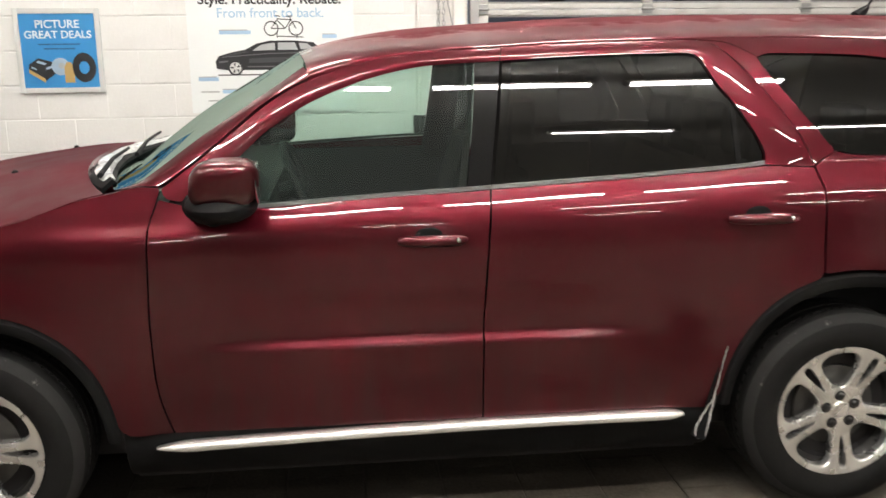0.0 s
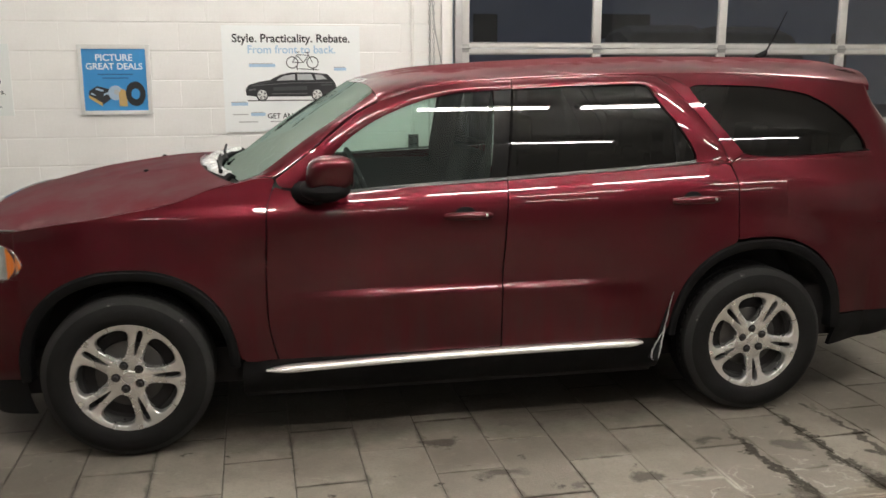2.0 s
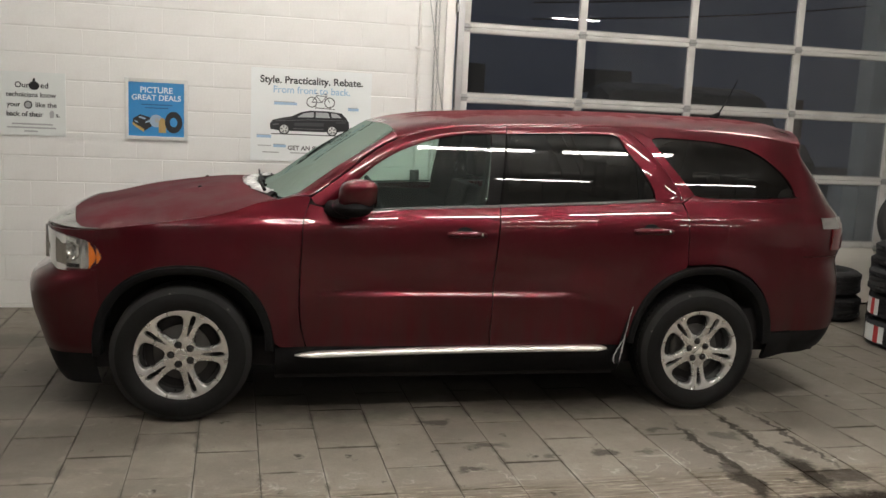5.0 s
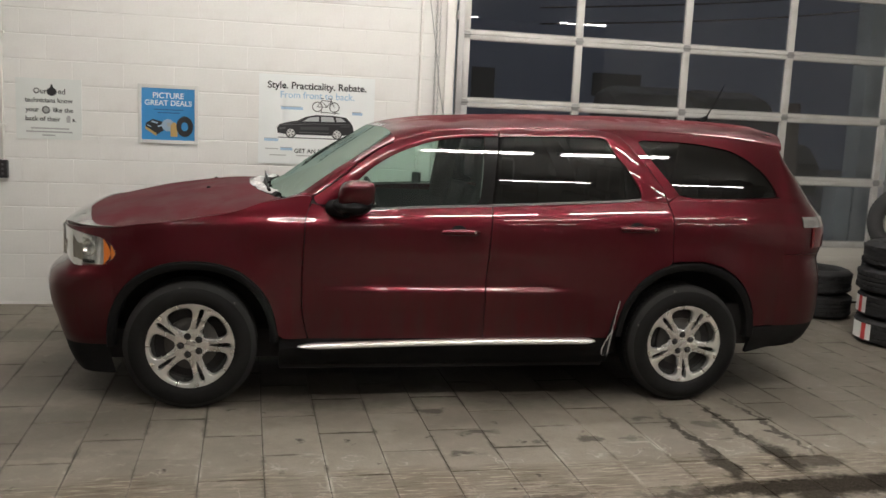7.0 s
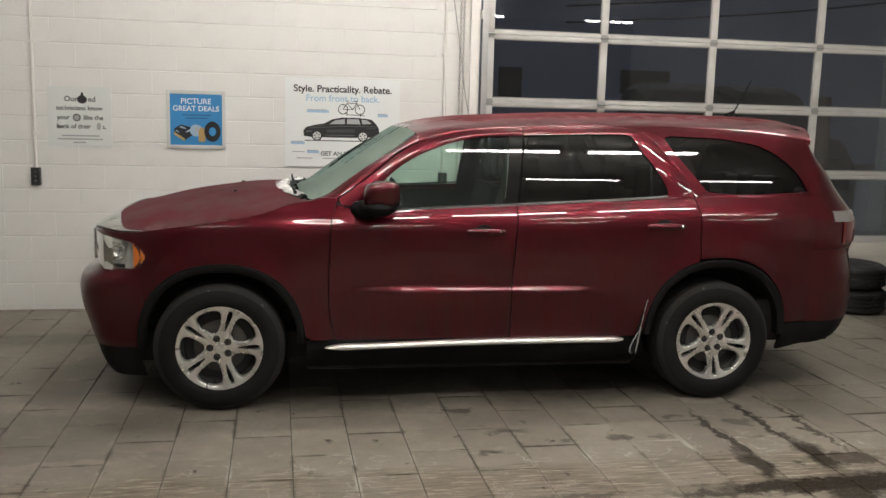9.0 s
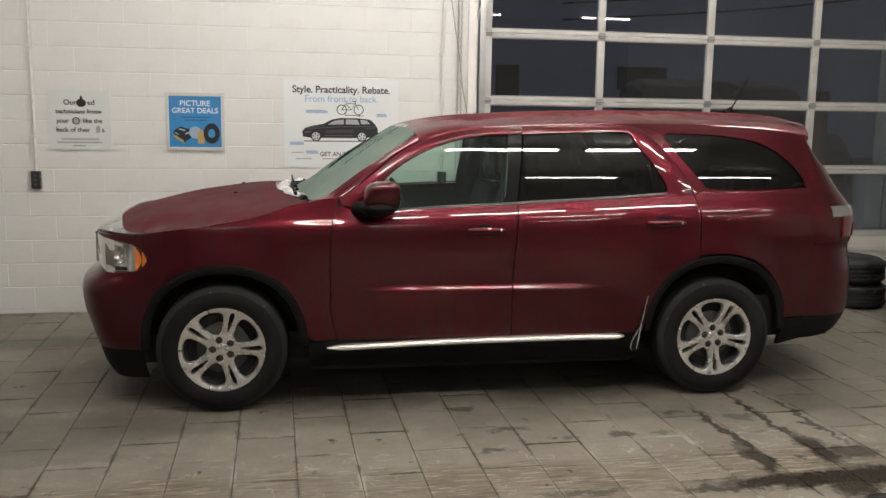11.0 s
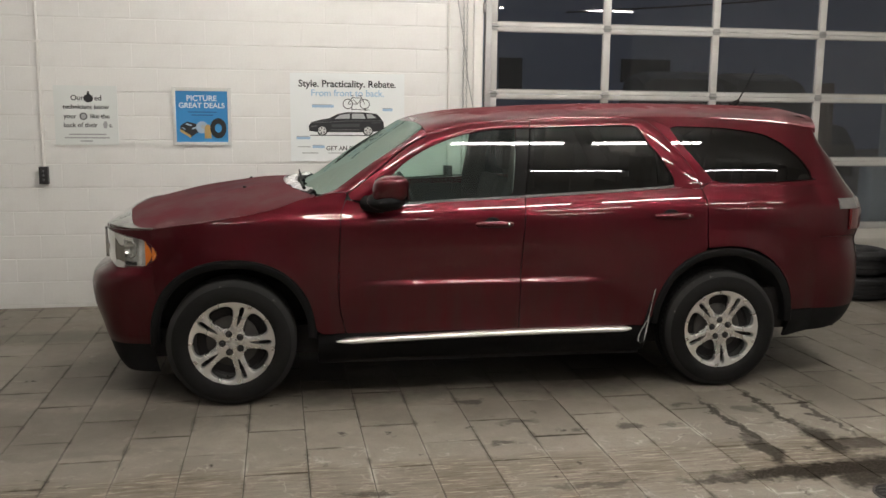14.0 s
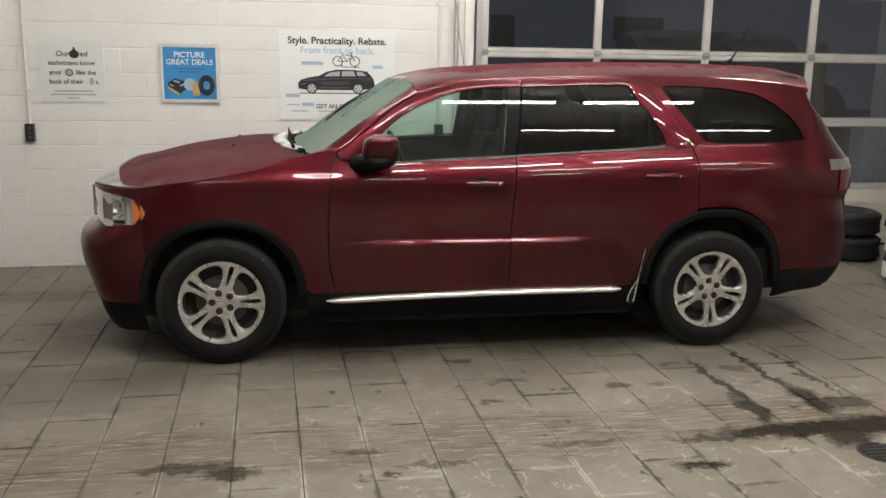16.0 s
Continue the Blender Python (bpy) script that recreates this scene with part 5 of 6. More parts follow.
# bonnet
hood_mid = curve([-0.80, -0.782, -0.760, -0.727, -0.637, -0.548, -0.369, -0.189, 0.0, 0.139, 0.268, 0.5], [0.985, 1.003, 1.034, 1.066, 1.108, 1.133, 1.177, 1.209, 1.237, 1.255, 1.268, 1.274])


def hood_section(e):
    """A dome that rolls over to the wings."""
    return 1 - 0.25 * e ** 2 - 0.75 * e ** 3.2


nf, ns = 65, 40
G = np.zeros((nf, ns, 3))
for j, f in enumerate(np.linspace(0, 1, nf)):
    x = 2 * f - 1
    x = math.copysign(1 - (1 - abs(x)) ** 1.35, x)
    e = abs(x)
    u0, u1 = -0.440 - 0.342 * (1 - e ** 3.0) ** (1 / 2.0), 0.50 - 0.205 * (1 - e ** 2.2)
    u = u0 + (u1 - u0) * np.linspace(0, 1, ns) ** 1.0
    ue = np.maximum(u, -0.437)
    ze = hood_edge(ue) - 0.03 * smooth(-0.437, -0.75, u)
    wE = side(ue, hood_edge(ue)) + 0.008
    ww = MID + np.sign(x) * (MID - wE) * e
    zm = hood_mid(u)
    bulge = 0.010 * np.exp(-((e - 0.45) / 0.12) ** 2)
    G[j, :, 0], G[j, :, 1], G[j, :, 2] = u, ww, ze + (zm - ze) * hood_section(e) + bulge * smooth(-0.5, -0.2, u) * (1 - smooth(0.1, 0.35, u))
hood = sheet("bonnet", G, M_PAINT_DUSTY, suv, (0.01, 0, -0.02), label="red bonnet dulled by dust")
HOOD = G
# grey stone guard on the bonnet's leading edge
k = 8
Gg = np.zeros((nf, k, 3))
for j in range(nf):
    e = abs((HOOD[j, 0, 1] - MID) / (MID - HOOD[0, 0, 1]))
    reach = 0.015 + 0.15 * (1 - e ** 4.5)
    row = HOOD[j]
    dist = np.concatenate([[0], np.cumsum(np.linalg.norm(np.diff(row, axis=0), axis=1))])
    for i, q in enumerate(np.linspace(0, 1, k)):
        p = np.array([np.interp(reach * q, dist, row[:, c]) for c in range(3)])
        Gg[j, i] = p + np.array([-0.008 * (1 - q), 0, 0.005 + 0.005 * math.sin(q * 2.4) * (1 - e ** 6)])
sheet("stone_guard", Gg, M_SMOKE, hood, (0.004, 0, -0.006), label="smoky grey acrylic stone guard")
for w in (0.55, 1.33):
    turned("washer_jet", [(0, 0.016), (0.010, 0.012), (0.015, 0.0), (0.015, -0.02)], 10, M_BLACK, hood, axis="Z", at=(0.06, w, float(hood_mid(0.06)) - 0.006))
# cowl and wipers
n = 30
G = np.zeros((4, n, 3))
for i, x in enumerate(np.linspace(-0.92, 0.92, n)):
    ub, uh = 0.52 - 0.125 * (1 - abs(x) ** 2.2), 0.50 - 0.205 * (1 - abs(x) ** 2.2)
    for j, (q, z) in enumerate(((-0.35, 1.225), (0.05, 1.240), (0.5, 1.256), (1.0, 1.240))):
        G[j, i] = (uh + (ub + 0.01 - uh) * q, MID + x * (MID - 0.17), z + 0.014 * (1 - abs(x) ** 2))
cowl = sheet("cowl", G, M_BLACK, suv, (0, 0, -0.02), label="black cowl with a lumpy white top")
G = np.zeros((5, n, 3))
for i, x in enumerate(np.linspace(-0.86, 0.86, n)):
    ub, uh = 0.52 - 0.125 * (1 - abs(x) ** 2.2), 0.50 - 0.205 * (1 - abs(x) ** 2.2)
    for j, (q, z) in enumerate(((0.02, 1.232), (0.12, 1.249), (0.40, 1.262), (0.70, 1.262), (0.86, 1.240))):
        ragged = 0.05 * math.sin(11 * x) + 0.02 * math.sin(27 * x + 1)
        G[j, i] = (uh + (ub + 0.01 - uh) * (q + ragged * (1 if j < 2 else 0.5)), MID + x * (MID - 0.17), z + 0.014 * (1 - abs(x) ** 2) + 0.003 * math.sin(19 * x))
sheet("cowl_white", G, M_COWL, cowl, (0, 0, -0.012), label="lumpy white layer")
for y0, y1 in ((0.30, 0.86), (0.86, 1.50)):
    pts = [(0.43, y0, 1.262), (0.405, (y0 + y1) / 2, 1.284), (0.40, y1, 1.29)]
    tube("wiper", pts, [0.011, 0.008, 0.006], M_BLACK, suv, "black windscreen wiper", n=6)

# nose: bumper, lamps and grille wrap round a rounded plan
def wrap(us, ws, ue, n, th):
    return us + (ue - us) * math.sin(th) ** (2 / n), ws + (MID - ws) * (1 - math.cos(th) ** (2 / n))

nose_end = curve([0.12, 0.19, 0.264, 0.355, 0.462, 0.60, 0.70, 0.75, 0.79, 0.84, 0.90, 1.04], [-0.62, -0.72, -0.762, -0.790, -0.812, -0.830, -0.830, -0.820, -0.795, -0.755, -0.750, -0.755])

def nose_start(z):
    a = max(0.0, 1 - (abs(z - HUB_Z) / FRONT_ARCH[2]) ** 2.25) ** (1 / 2.25)
    return min(-0.437, FRONT_ARCH[0] - FRONT_ARCH[1] * a - 0.004) if z < 0.63 else -0.4355

def nose(z, th, off=0.0):
    us = nose_start(z)
    ws = float(side(np.array(us), np.array(max(z, 0.36)))) + (0.05 * (0.42 - z) / 0.2 if z < 0.42 else 0)
    u, w = wrap(us, ws, float(nose_end(z)), 3.5, th)
    # the taper of the wing runs on round the corner; the bumper stands out below the lamps
    w += NOSE_SLOPE * 0.09 * (1 - math.exp((u - us) / 0.09)) * math.cos(th) ** 0.5
    ridge = 0.042 * float((1 - smooth(0.768, 0.834, z)) * smooth(0.40, 0.70, z)) * math.sin(th) ** 0.35
    u, w = u - ridge * math.sin(th), w - ridge * math.cos(th)
    return (u + off * math.sin(th), w + off * math.cos(th) , z)

def nose_patch(z0, z1, nz, t0, t1, nt, off=0.0):
    return np.array([[nose(z, t, off) for t in np.linspace(t0, t1, nt)] for z in np.linspace(z0, z1, nz)])

HALF = math.pi / 2
bumper = thing("front_bumper")
bumper.parent = suv
for mname, z0, z1, nz, mat, off, lab in (("bumper_skin", 0.362, 0.838, 22, M_PAINT, 0.0, ""), ("lower_lip", 0.180, 0.360, 14, M_BLACK, 0.004, "black plastic lower lip"), ("lamp_backing", 0.836, 1.035, 8, M_BLACK, 0.075, "black plastic behind the lamps")):
    G = nose_patch(z0, z1, nz, 0.0, HALF, 40, off)
    H = G[:, ::-1].copy()
    H[:, :, 1] = 2 * MID - H[:, :, 1]
    sheet(mname, np.concatenate([G, H[:, 1:]], 1), mat, bumper, (0.02, 0, 0), label=lab)
box("plate_bracket", (-0.872, -0.835, MID - 0.24, MID + 0.24, 0.585, 0.725), M_BLACK, bumper, "black plate bracket", bevel=0.006)
box("air_intake", (-0.765, -0.70, MID - 0.42, MID + 0.42, 0.24, 0.36), M_DARK, bumper, bevel=0.01)

def lamp_lines(f):
    zt = 0.905 + 0.084 * min(1, f / 0.13) ** 0.5 + 0.055 * (max(0, f - 0.13) / 0.87) ** 0.8
    zb = 0.905 - 0.076 * min(1, f / 0.16) ** 0.5 + 0.070 * (max(0, f - 0.62) / 0.38) ** 1.3
    return zb, zt, math.asin((f * 0.93) ** 1.5)


def lamp_patch(f0, f1, nt, nz, off, lo=0.0, hi=1.0):
    out = np.zeros((nz, nt, 3))
    for i, f in enumerate(np.linspace(f0, f1, nt)):
        zb, zt, th = lamp_lines(f)
        for j, q in enumerate(np.linspace(lo, hi, nz)):
            z = zb + (zt - zb) * q
            deep = off(f, q) if callable(off) else off
            u, w, z = nose(z, th, deep)
            u += 0.026 * max(0.0, 1 - f / 0.30)
            if u > -0.4355:
                w = float(side(np.array(u), np.array(z))) + deep
            out[j, i] = (u, w, z)
    return out


def lamp_border(upper, nt=40, nz=6):
    out = np.zeros((nz, nt, 3))
    for i, f in enumerate(np.linspace(0, 1, nt)):
        zb, zt, th = lamp_lines(f)
        a, b = (zt + 0.002, 1.046) if upper else (0.838, zb - 0.002)
        for j, q in enumerate(np.linspace(0, 1, nz)):
            out[j, i] = nose(a + (max(b, a + 0.001) - a) * q, th)
    return out


for kside in (0, 1):
    sheet("lamp_surround", lamp_border(True), M_PAINT, bumper, (0, 0.02, 0), bool(kside))
    sheet("lamp_surround", lamp_border(False), M_PAINT, bumper, (0, 0.02, 0), bool(kside))
    lamp = sheet("headlamp", lamp_patch(0.0, 1.0, 36, 12, -0.007), M_LENS, suv, (0.004, 0.006, 0), bool(kside), "clear headlamp with an amber corner", closed=True)
    sheet("reflector", lamp_patch(0.15, 0.98, 60, 12, lambda f, q: 0.018 + 0.045 * q + 0.003 * math.sin(70 * f) - 0.014 * math.exp(-((f - 0.60) / 0.035) ** 2), 0.03, 0.97), M_LAMP_CHROME, lamp, (0.0, 0.004, 0), bool(kside), "fluted chrome reflector", closed=False)
    sheet("amber_corner", lamp_patch(0.004, 0.135, 12, 8, -0.003, 0.04, 0.96), M_AMBER, lamp, (0.004, 0.006, 0), bool(kside), "amber side reflector", closed=True)
    for f, zc, r in ((0.36, 0.930, 0.050), (0.80, 0.925, 0.056)):
        th = lamp_lines(f)[2]
        c = Vector(nose(zc, th, 0.030))
        dr = Vector((-math.sin(0.4 + th * 0.6), -math.cos(0.4 + th * 0.6), 0.0))
        for nm, kk, mat, dz in (("lamp_bowl", 1.0, M_CHROME, 0.0), ("bulb_shield", 0.30, M_ALU_DARK, -0.004)):
            vs, fs = lathe([(r, 0.018), (r * 0.93, 0.020), (r * 0.86, 0.012), (r * 0.55, -0.012), (r * 0.3, -0.02), (0.001, -0.02)], 24, "Z")
            rot = dr.to_track_quat("Z", "Y").to_matrix()
            vv = [c + rot @ Vector((v[0] * kk, v[1] * kk, v[2] * kk + dz)) for v in vs]
            if kside:
                vv = [Vector((v.x, 2 * MID - v.y, v.z)) for v in vv]
                fs = [x[::-1] for x in fs]
            raw(nm, vv, fs, mat, lamp, "chrome lamp bowl" if kk == 1 else "")
    # dark slots low in the lamp, chrome strips added for glints along its top and its front end
    for f0, f1, lo, hi in ((0.46, 0.74, 0.30, 0.40), (0.26, 0.50, 0.08, 0.19)):
        sheet("lamp_slot", lamp_patch(f0, f1, 10, 4, 0.006, lo, hi), M_GLOSS_BLACK, lamp, (0, 0.01, 0), bool(kside))
    for f0, f1, lo, hi in ((0.30, 0.86, 0.86, 0.96), (0.93, 0.99, 0.10, 0.96)):
        sheet("lamp_glint", lamp_patch(f0, f1, 24, 8, lambda f, q: 0.004 + 0.10 * (q - lo) ** 1.5, lo, hi), M_CHROME, lamp, (0, 0.006, 0), bool(kside), "chrome strip standing in for a glint")
# grille with a cross of chrome bars
grille = thing("grille")
grille.parent = suv
gy0, gy1, gz0, gz1 = MID - 0.50, MID + 0.50, 0.835, 1.02
for d in ((gy0, gy1, gz1 - 0.02, gz1), (gy0, gy1, gz0, gz0 + 0.02), (gy0, gy0 + 0.02, gz0, gz1), (gy1 - 0.02, gy1, gz0, gz1), (gy0, gy1, 0.915, 0.94), (MID - 0.02, MID + 0.02, gz0, gz1)):
    box("grille_bar", (-0.772, -0.745, *d), M_CHROME, grille, bevel=0.006)
box("mesh_insert", (-0.752, -0.742, gy0, gy1, gz0, gz1), M_GLOSS_BLACK, grille, bevel=0)

# tail: bumper, gate, lamps wrap round the rear corners
tail_end = curve([0.30, 0.40, 0.48, 0.584, 0.766, 0.88, 0.925, 1.004, 1.10, 1.173, 1.22, 1.335, 1.449, 1.60, 1.70], [4.10, 4.19, 4.235, 4.25, 4.24, 4.205, 4.190, 4.220, 4.225, 4.208, 4.172, 4.07, 3.965, 3.79, 3.735])

def tail(z, th, off=0.0):
    us = 3.70
    ws = float(side(np.array(us), np.array(max(z, 0.40)))) + (0.04 * (0.40 - z) / 0.1 if z < 0.40 else 0)
    u, w = wrap(us, ws, float(tail_end(z)), 2.6, th)
    return (u - off * math.sin(th), w + off * math.cos(th), z)

def tail_patch(z0, z1, nz, t0, t1, nt, off=0.0):
    return np.array([[tail(z, t, off) for t in np.linspace(t0, t1, nt)] for z in np.linspace(z0, z1, nz)])

def wrapped(name, G, mat, parent, label="", d=(-0.02, 0, 0)):
    H = G[:, ::-1].copy()
    H[:, :, 1] = 2 * MID - H[:, :, 1]
    return sheet(name, np.concatenate([G, H[:, 1:]], 1)[:, ::-1], mat, parent, d, label=label)

rear_bumper = wrapped("rear_bumper", tail_patch(0.489, 0.962, 26, 0.0, HALF, 40), M_PAINT, suv)
low = lambda th: 0.332 + 0.10 * math.sin(th) ** 1.4
G = np.array([[tail(low(th) + (0.487 - low(th)) * q, th, 0.004) for th in np.linspace(0.0, HALF, 40)] for q in np.linspace(0, 1, 10)])
wrapped("rear_valance", G, M_BLACK, rear_bumper, "black plastic lower valance")
gate = wrapped("tailgate", tail_patch(0.965, 1.335, 22, 0.0, HALF, 40), M_PAINT, suv, "red tailgate with dark rear glass")
wrapped("upper_gate", tail_patch(1.335, 1.655, 18, 0.0, HALF, 40), M_PAINT, gate)
G = tail_patch(1.30, 1.60, 10, 0.95, HALF, 20, -0.006)
wrapped("rear_glass", G, M_GLASS_TINT, gate, "dark tinted rear glass", (0.004, 0, 0))
G = coons([(3.515, 0.302), (3.70, 0.332)], [(3.522, 0.484), (3.70, 0.484)], [(3.515, 0.302), (3.522, 0.484)], [(3.70, 0.332), (3.70, 0.484)], 10, 8, 0.0)
both("valance_end", on_side(G, 0.002), M_BLACK, (rear_bumper, rear_bumper), (0, 0.03, 0), "black plastic valance end")
for kside in (0, 1):
    lamp = sheet("tail_lamp", tail_patch(1.138, 1.205, 8, 0.16, 0.75, 18, -0.008)[:, ::-1], M_TAIL_CLEAR, suv, (0, 0.012, 0), bool(kside), "clear and red tail lamp")
    sheet("red_lens", tail_patch(1.004, 1.135, 10, 0.30, 0.75, 16, -0.008)[:, ::-1], M_TAIL_RED, lamp, (0, 0.012, 0), bool(kside), "red lamp lens")

# arch trims, liners, sills
def arch_ring(cu, a, b, rows, n, a0, a1):
    """Bands round an arch: rows of (scale, inset)."""
    G = np.zeros((len(rows), n, 3))
    for j, (kk, off) in enumerate(rows):
        line = np.array(arch(cu, a, b, a0, a1, n, kk))
        edge = np.array(arch(cu, a, b, a0, a1, n, 1.0))
        G[j, :, 0], G[j, :, 2] = line[:, 0], line[:, 1]
        G[j, :, 1] = side(edge[:, 0], np.maximum(edge[:, 1], 0.36)) + off
    return G

for cu, a, b, a0, a1 in ((*FRONT_ARCH, 182, 1), (*REAR_ARCH, 176, 3)):
    trim = both("arch_trim", arch_ring(cu, a, b, ((0.998, -0.003), (0.985, -0.012), (0.94, -0.010), (0.905, 0.004), (0.900, 0.05)), 60, a0, a1)[:, ::-1], M_BLACK, (suv, suv), (0, 0.02, 0), "black plastic arch trim")
    both("arch_liner", arch_ring(cu, a, b, ((0.985, 0.028), (0.95, 0.06), (0.93, 0.20), (0.92, 0.36)), 40, min(a0, 165), max(a1, 15))[:, ::-1], M_DARK, trim, (0, 0.01, 0), "dark felt arch liner")
    for kside, t in enumerate(trim):
        y = 0.38 if not kside else 2 * MID - 0.38
        box("inner_arch", (cu - a * 1.05, cu + a * 1.05, min(y, y + (0.01 if not kside else -0.01)), max(y, y + (0.01 if not kside else -0.01)), 0.42, 0.86), M_DARK, t, bevel=0)

G = np.zeros((6, 30, 3))
for i, u in enumerate(np.linspace(0.50, 2.56, 30)):
    for j, (z, w) in enumerate(((0.412, 0.034), (0.36, 0.034), (0.33, 0.040), (0.28, 0.06), (0.235, 0.10), (0.225, 0.20))):
        G[j, i] = (u, w, z)
sills = both("sill", G[::-1], M_BLACK, (suv, suv), (0, 0.03, 0), "black plastic sill with a chrome strip")
n = 60
G = np.zeros((7, n, 3))
for i, s in enumerate(np.linspace(0, 1, n)):
    u = 0.606 + (2.452 - 0.606) * s
    hgt = 0.018 * min(1, (s / 0.06 + 0.05)) ** 0.6 * min(1, ((1 - s) / 0.03 + 0.1)) ** 0.6
    zc = 0.3665 + 0.028 * s + 0.010 * math.sin(math.pi * s)
    for j, q in enumerate(np.linspace(-1, 1, 7)):
        G[j, i] = (u, 0.022 - (0.020 * math.sqrt(max(0, 1 - q * q)) + 0.007 * (1 - q)) * (0.4 + 0.6 * hgt / 0.018), zc + 1.08 * hgt * q)
both("sill_strip", G, M_SILL_CHROME, sills, (0, 0.004, 0), "bright chrome sill strip")
# salt-crusted flap ahead of the rear wheel
for kside in (0, 1):
    y = (lambda v: v) if not kside else (lambda v: 2 * MID - v)
    fl = tube("mud_flap", [(u, y(w), z) for u, w, z in ((2.575, 0.0, 0.62), (2.55, 0.0, 0.50), (2.53, 0.0, 0.40), (2.505, 0.0, 0.31))], [0.005, 0.006, 0.010, 0.028], M_BLACK, suv, "small flap crusted with white salt", n=8)
    if not kside:
        bm = bmesh.new()
        random.seed(5)
        line = dense([(2.587, 0.655), (2.570, 0.575), (2.549, 0.462), (2.537, 0.385), (2.524, 0.322), (2.505, 0.311), (2.488, 0.322), (2.493, 0.362), (2.522, 0.420), (2.545, 0.455)], 70)
        add_tube(bm, [(u + random.uniform(-0.0015, 0.0015), -0.014 - random.uniform(0, 0.004), z) for u, z in line], [random.uniform(0.0026, 0.0052) * (0.6 if z > 0.48 else 1.0) for u, z in line], 6)
        part("salt_crust", bm, M_ICE, fl, "white crust of road salt")

# door handles
def handle(parent, u0, u1, z, kside):
    y = lambda v: v if not kside else 2 * MID - v
    w0 = float(side(np.array((u0 + u1) / 2), np.array(z)))
    n = 14
    bm = bmesh.new()
    pts, rr = [], []
    for q in range(n):
        s = q / (n - 1)
        pts.append((u0 + (u1 - u0) * s, y(w0 - 0.012 - 0.026 * math.sin(math.pi * min(1, max(0, s * 1.06 - 0.03))) ** 0.5), z + 0.004 * math.sin(math.pi * s)))
        rr.append(0.0195 * (0.55 + 0.45 * math.sin(math.pi * s) ** 0.4))
    add_tube(bm, pts, rr, 10)
    h = part("door_handle", bm, M_PAINT, parent, "body-coloured pull handle")
    # flat black oval paints the shade in the handle's red cup
    bm = bmesh.new()
    bmesh.ops.create_uvsphere(bm, u_segments=20, v_segments=10, radius=1.0, matrix=Matrix.Translation(((u0 * 0.55 + u1 * 0.45), y(w0 + 0.001), z + 0.014)) @ Matrix.Diagonal((0.046, 0.003, 0.028, 1)))
    part("handle_shade", bm, M_BLACK, h, "black oval painting the shade behind the handle")
    bm = bmesh.new()
    bmesh.ops.create_uvsphere(bm, u_segments=12, v_segments=8, radius=0.0095, matrix=Matrix.Translation((u1 - 0.03, y(w0 - 0.038), z + 0.004)))
    part("key_lock", bm, M_CHROME, h, "small chrome lock")

for kside in (0, 1):
    handle(doors_f[kside], 1.440, 1.662, 1.068, kside)
    handle(doors_r[kside], 2.560, 2.800, 1.108, kside)

# door mirrors
def door_mirror(parent, kside):
    y = lambda v: v if not kside else 2 * MID - v
    n = 22
    sec = ((-0.005, 0.25), (-0.02, 0.62), (-0.06, 0.86), (-0.12, 0.98), (-0.170, 1.0), (-0.200, 0.965), (-0.220, 0.86), (-0.233, 0.66), (-0.240, 0.40), (-0.243, 0.12))
    vs, fs = [], []
    for k, (yy, sc) in enumerate(sec):
        for q in range(n):
            a = 2 * math.pi * q / n
            c, s = math.cos(a), math.sin(a)
            u = 0.913 + 0.104 * sc * math.copysign(abs(c) ** 0.62, c) - 0.03 * (1 - sc) + 0.012 * s
            z = 1.292 + 0.080 * sc * math.copysign(abs(s) ** 0.7, s) * (1.0 if s > 0 else 0.92)
            vs.append((u, y(yy * (1 + 0.09 * sc * s)), z))
    m = len(sec)
    for k in range(m - 1):
        for q in range(n):
            fs.append((k * n + q, k * n + (q + 1) % n, (k + 1) * n + (q + 1) % n, (k + 1) * n + q))
    fs.append(tuple(range(n))[::-1])
    fs.append(tuple(range((m - 1) * n, m * n)))
    if kside:
        fs = [f[::-1] for f in fs]
    mir = raw("door_mirror", vs, fs, M_PAINT, parent, "red door mirror on a black foot", angle=60)
    bm = bmesh.new()
    bmesh.ops.create_uvsphere(bm, u_segments=18, v_segments=10, radius=1.0, matrix=Matrix.Translation((0.893, y(-0.105), 1.222)) @ Matrix.Diagonal((0.112, 0.138, 0.058, 1)))
    add_tube(bm, [(0.79, y(0.04), 1.195), (0.82, y(-0.02), 1.190), (0.87, y(-0.09), 1.188)], [0.046, 0.044, 0.040], 12)
    part("mirror_foot", bm, M_BLACK, mir, "black mirror foot")
    bm = bmesh.new()
    bmesh.ops.create_uvsphere(bm, u_segments=18, v_segments=10, radius=1.0, matrix=Matrix.Translation((1.008, y(-0.13), 1.292)) @ Matrix.Diagonal((0.008, 0.085, 0.066, 1)))
    part("mirror_glass", bm, M_CHROME, mir, "mirror glass")

for kside in (0, 1):
    door_mirror(doors_f[kside], kside)

# antenna
bm = bmesh.new()
add_tube(bm, [(3.50, MID, 1.785), (3.535, MID, 1.815), (3.55, MID, 1.83)], [0.030, 0.018, 0.010], 10)
add_tube(bm, [(3.545, MID, 1.825), (3.605, MID, 1.93), (3.665, MID, 2.06)], [0.006, 0.004, 0.003], 8)
part("antenna", bm, M_BLACK, suv, "short black roof antenna")

# underbody and cabin
box("underbody", (-0.60, 3.40, 0.25, 2 * MID - 0.25, 0.24, 0.42), M_DARK, suv, "dark underbody", bevel=0.02)
box("rear_underbody", (3.38, 3.90, 0.11, 2 * MID - 0.11, 0.345, 0.62), M_DARK, suv, bevel=0.02)
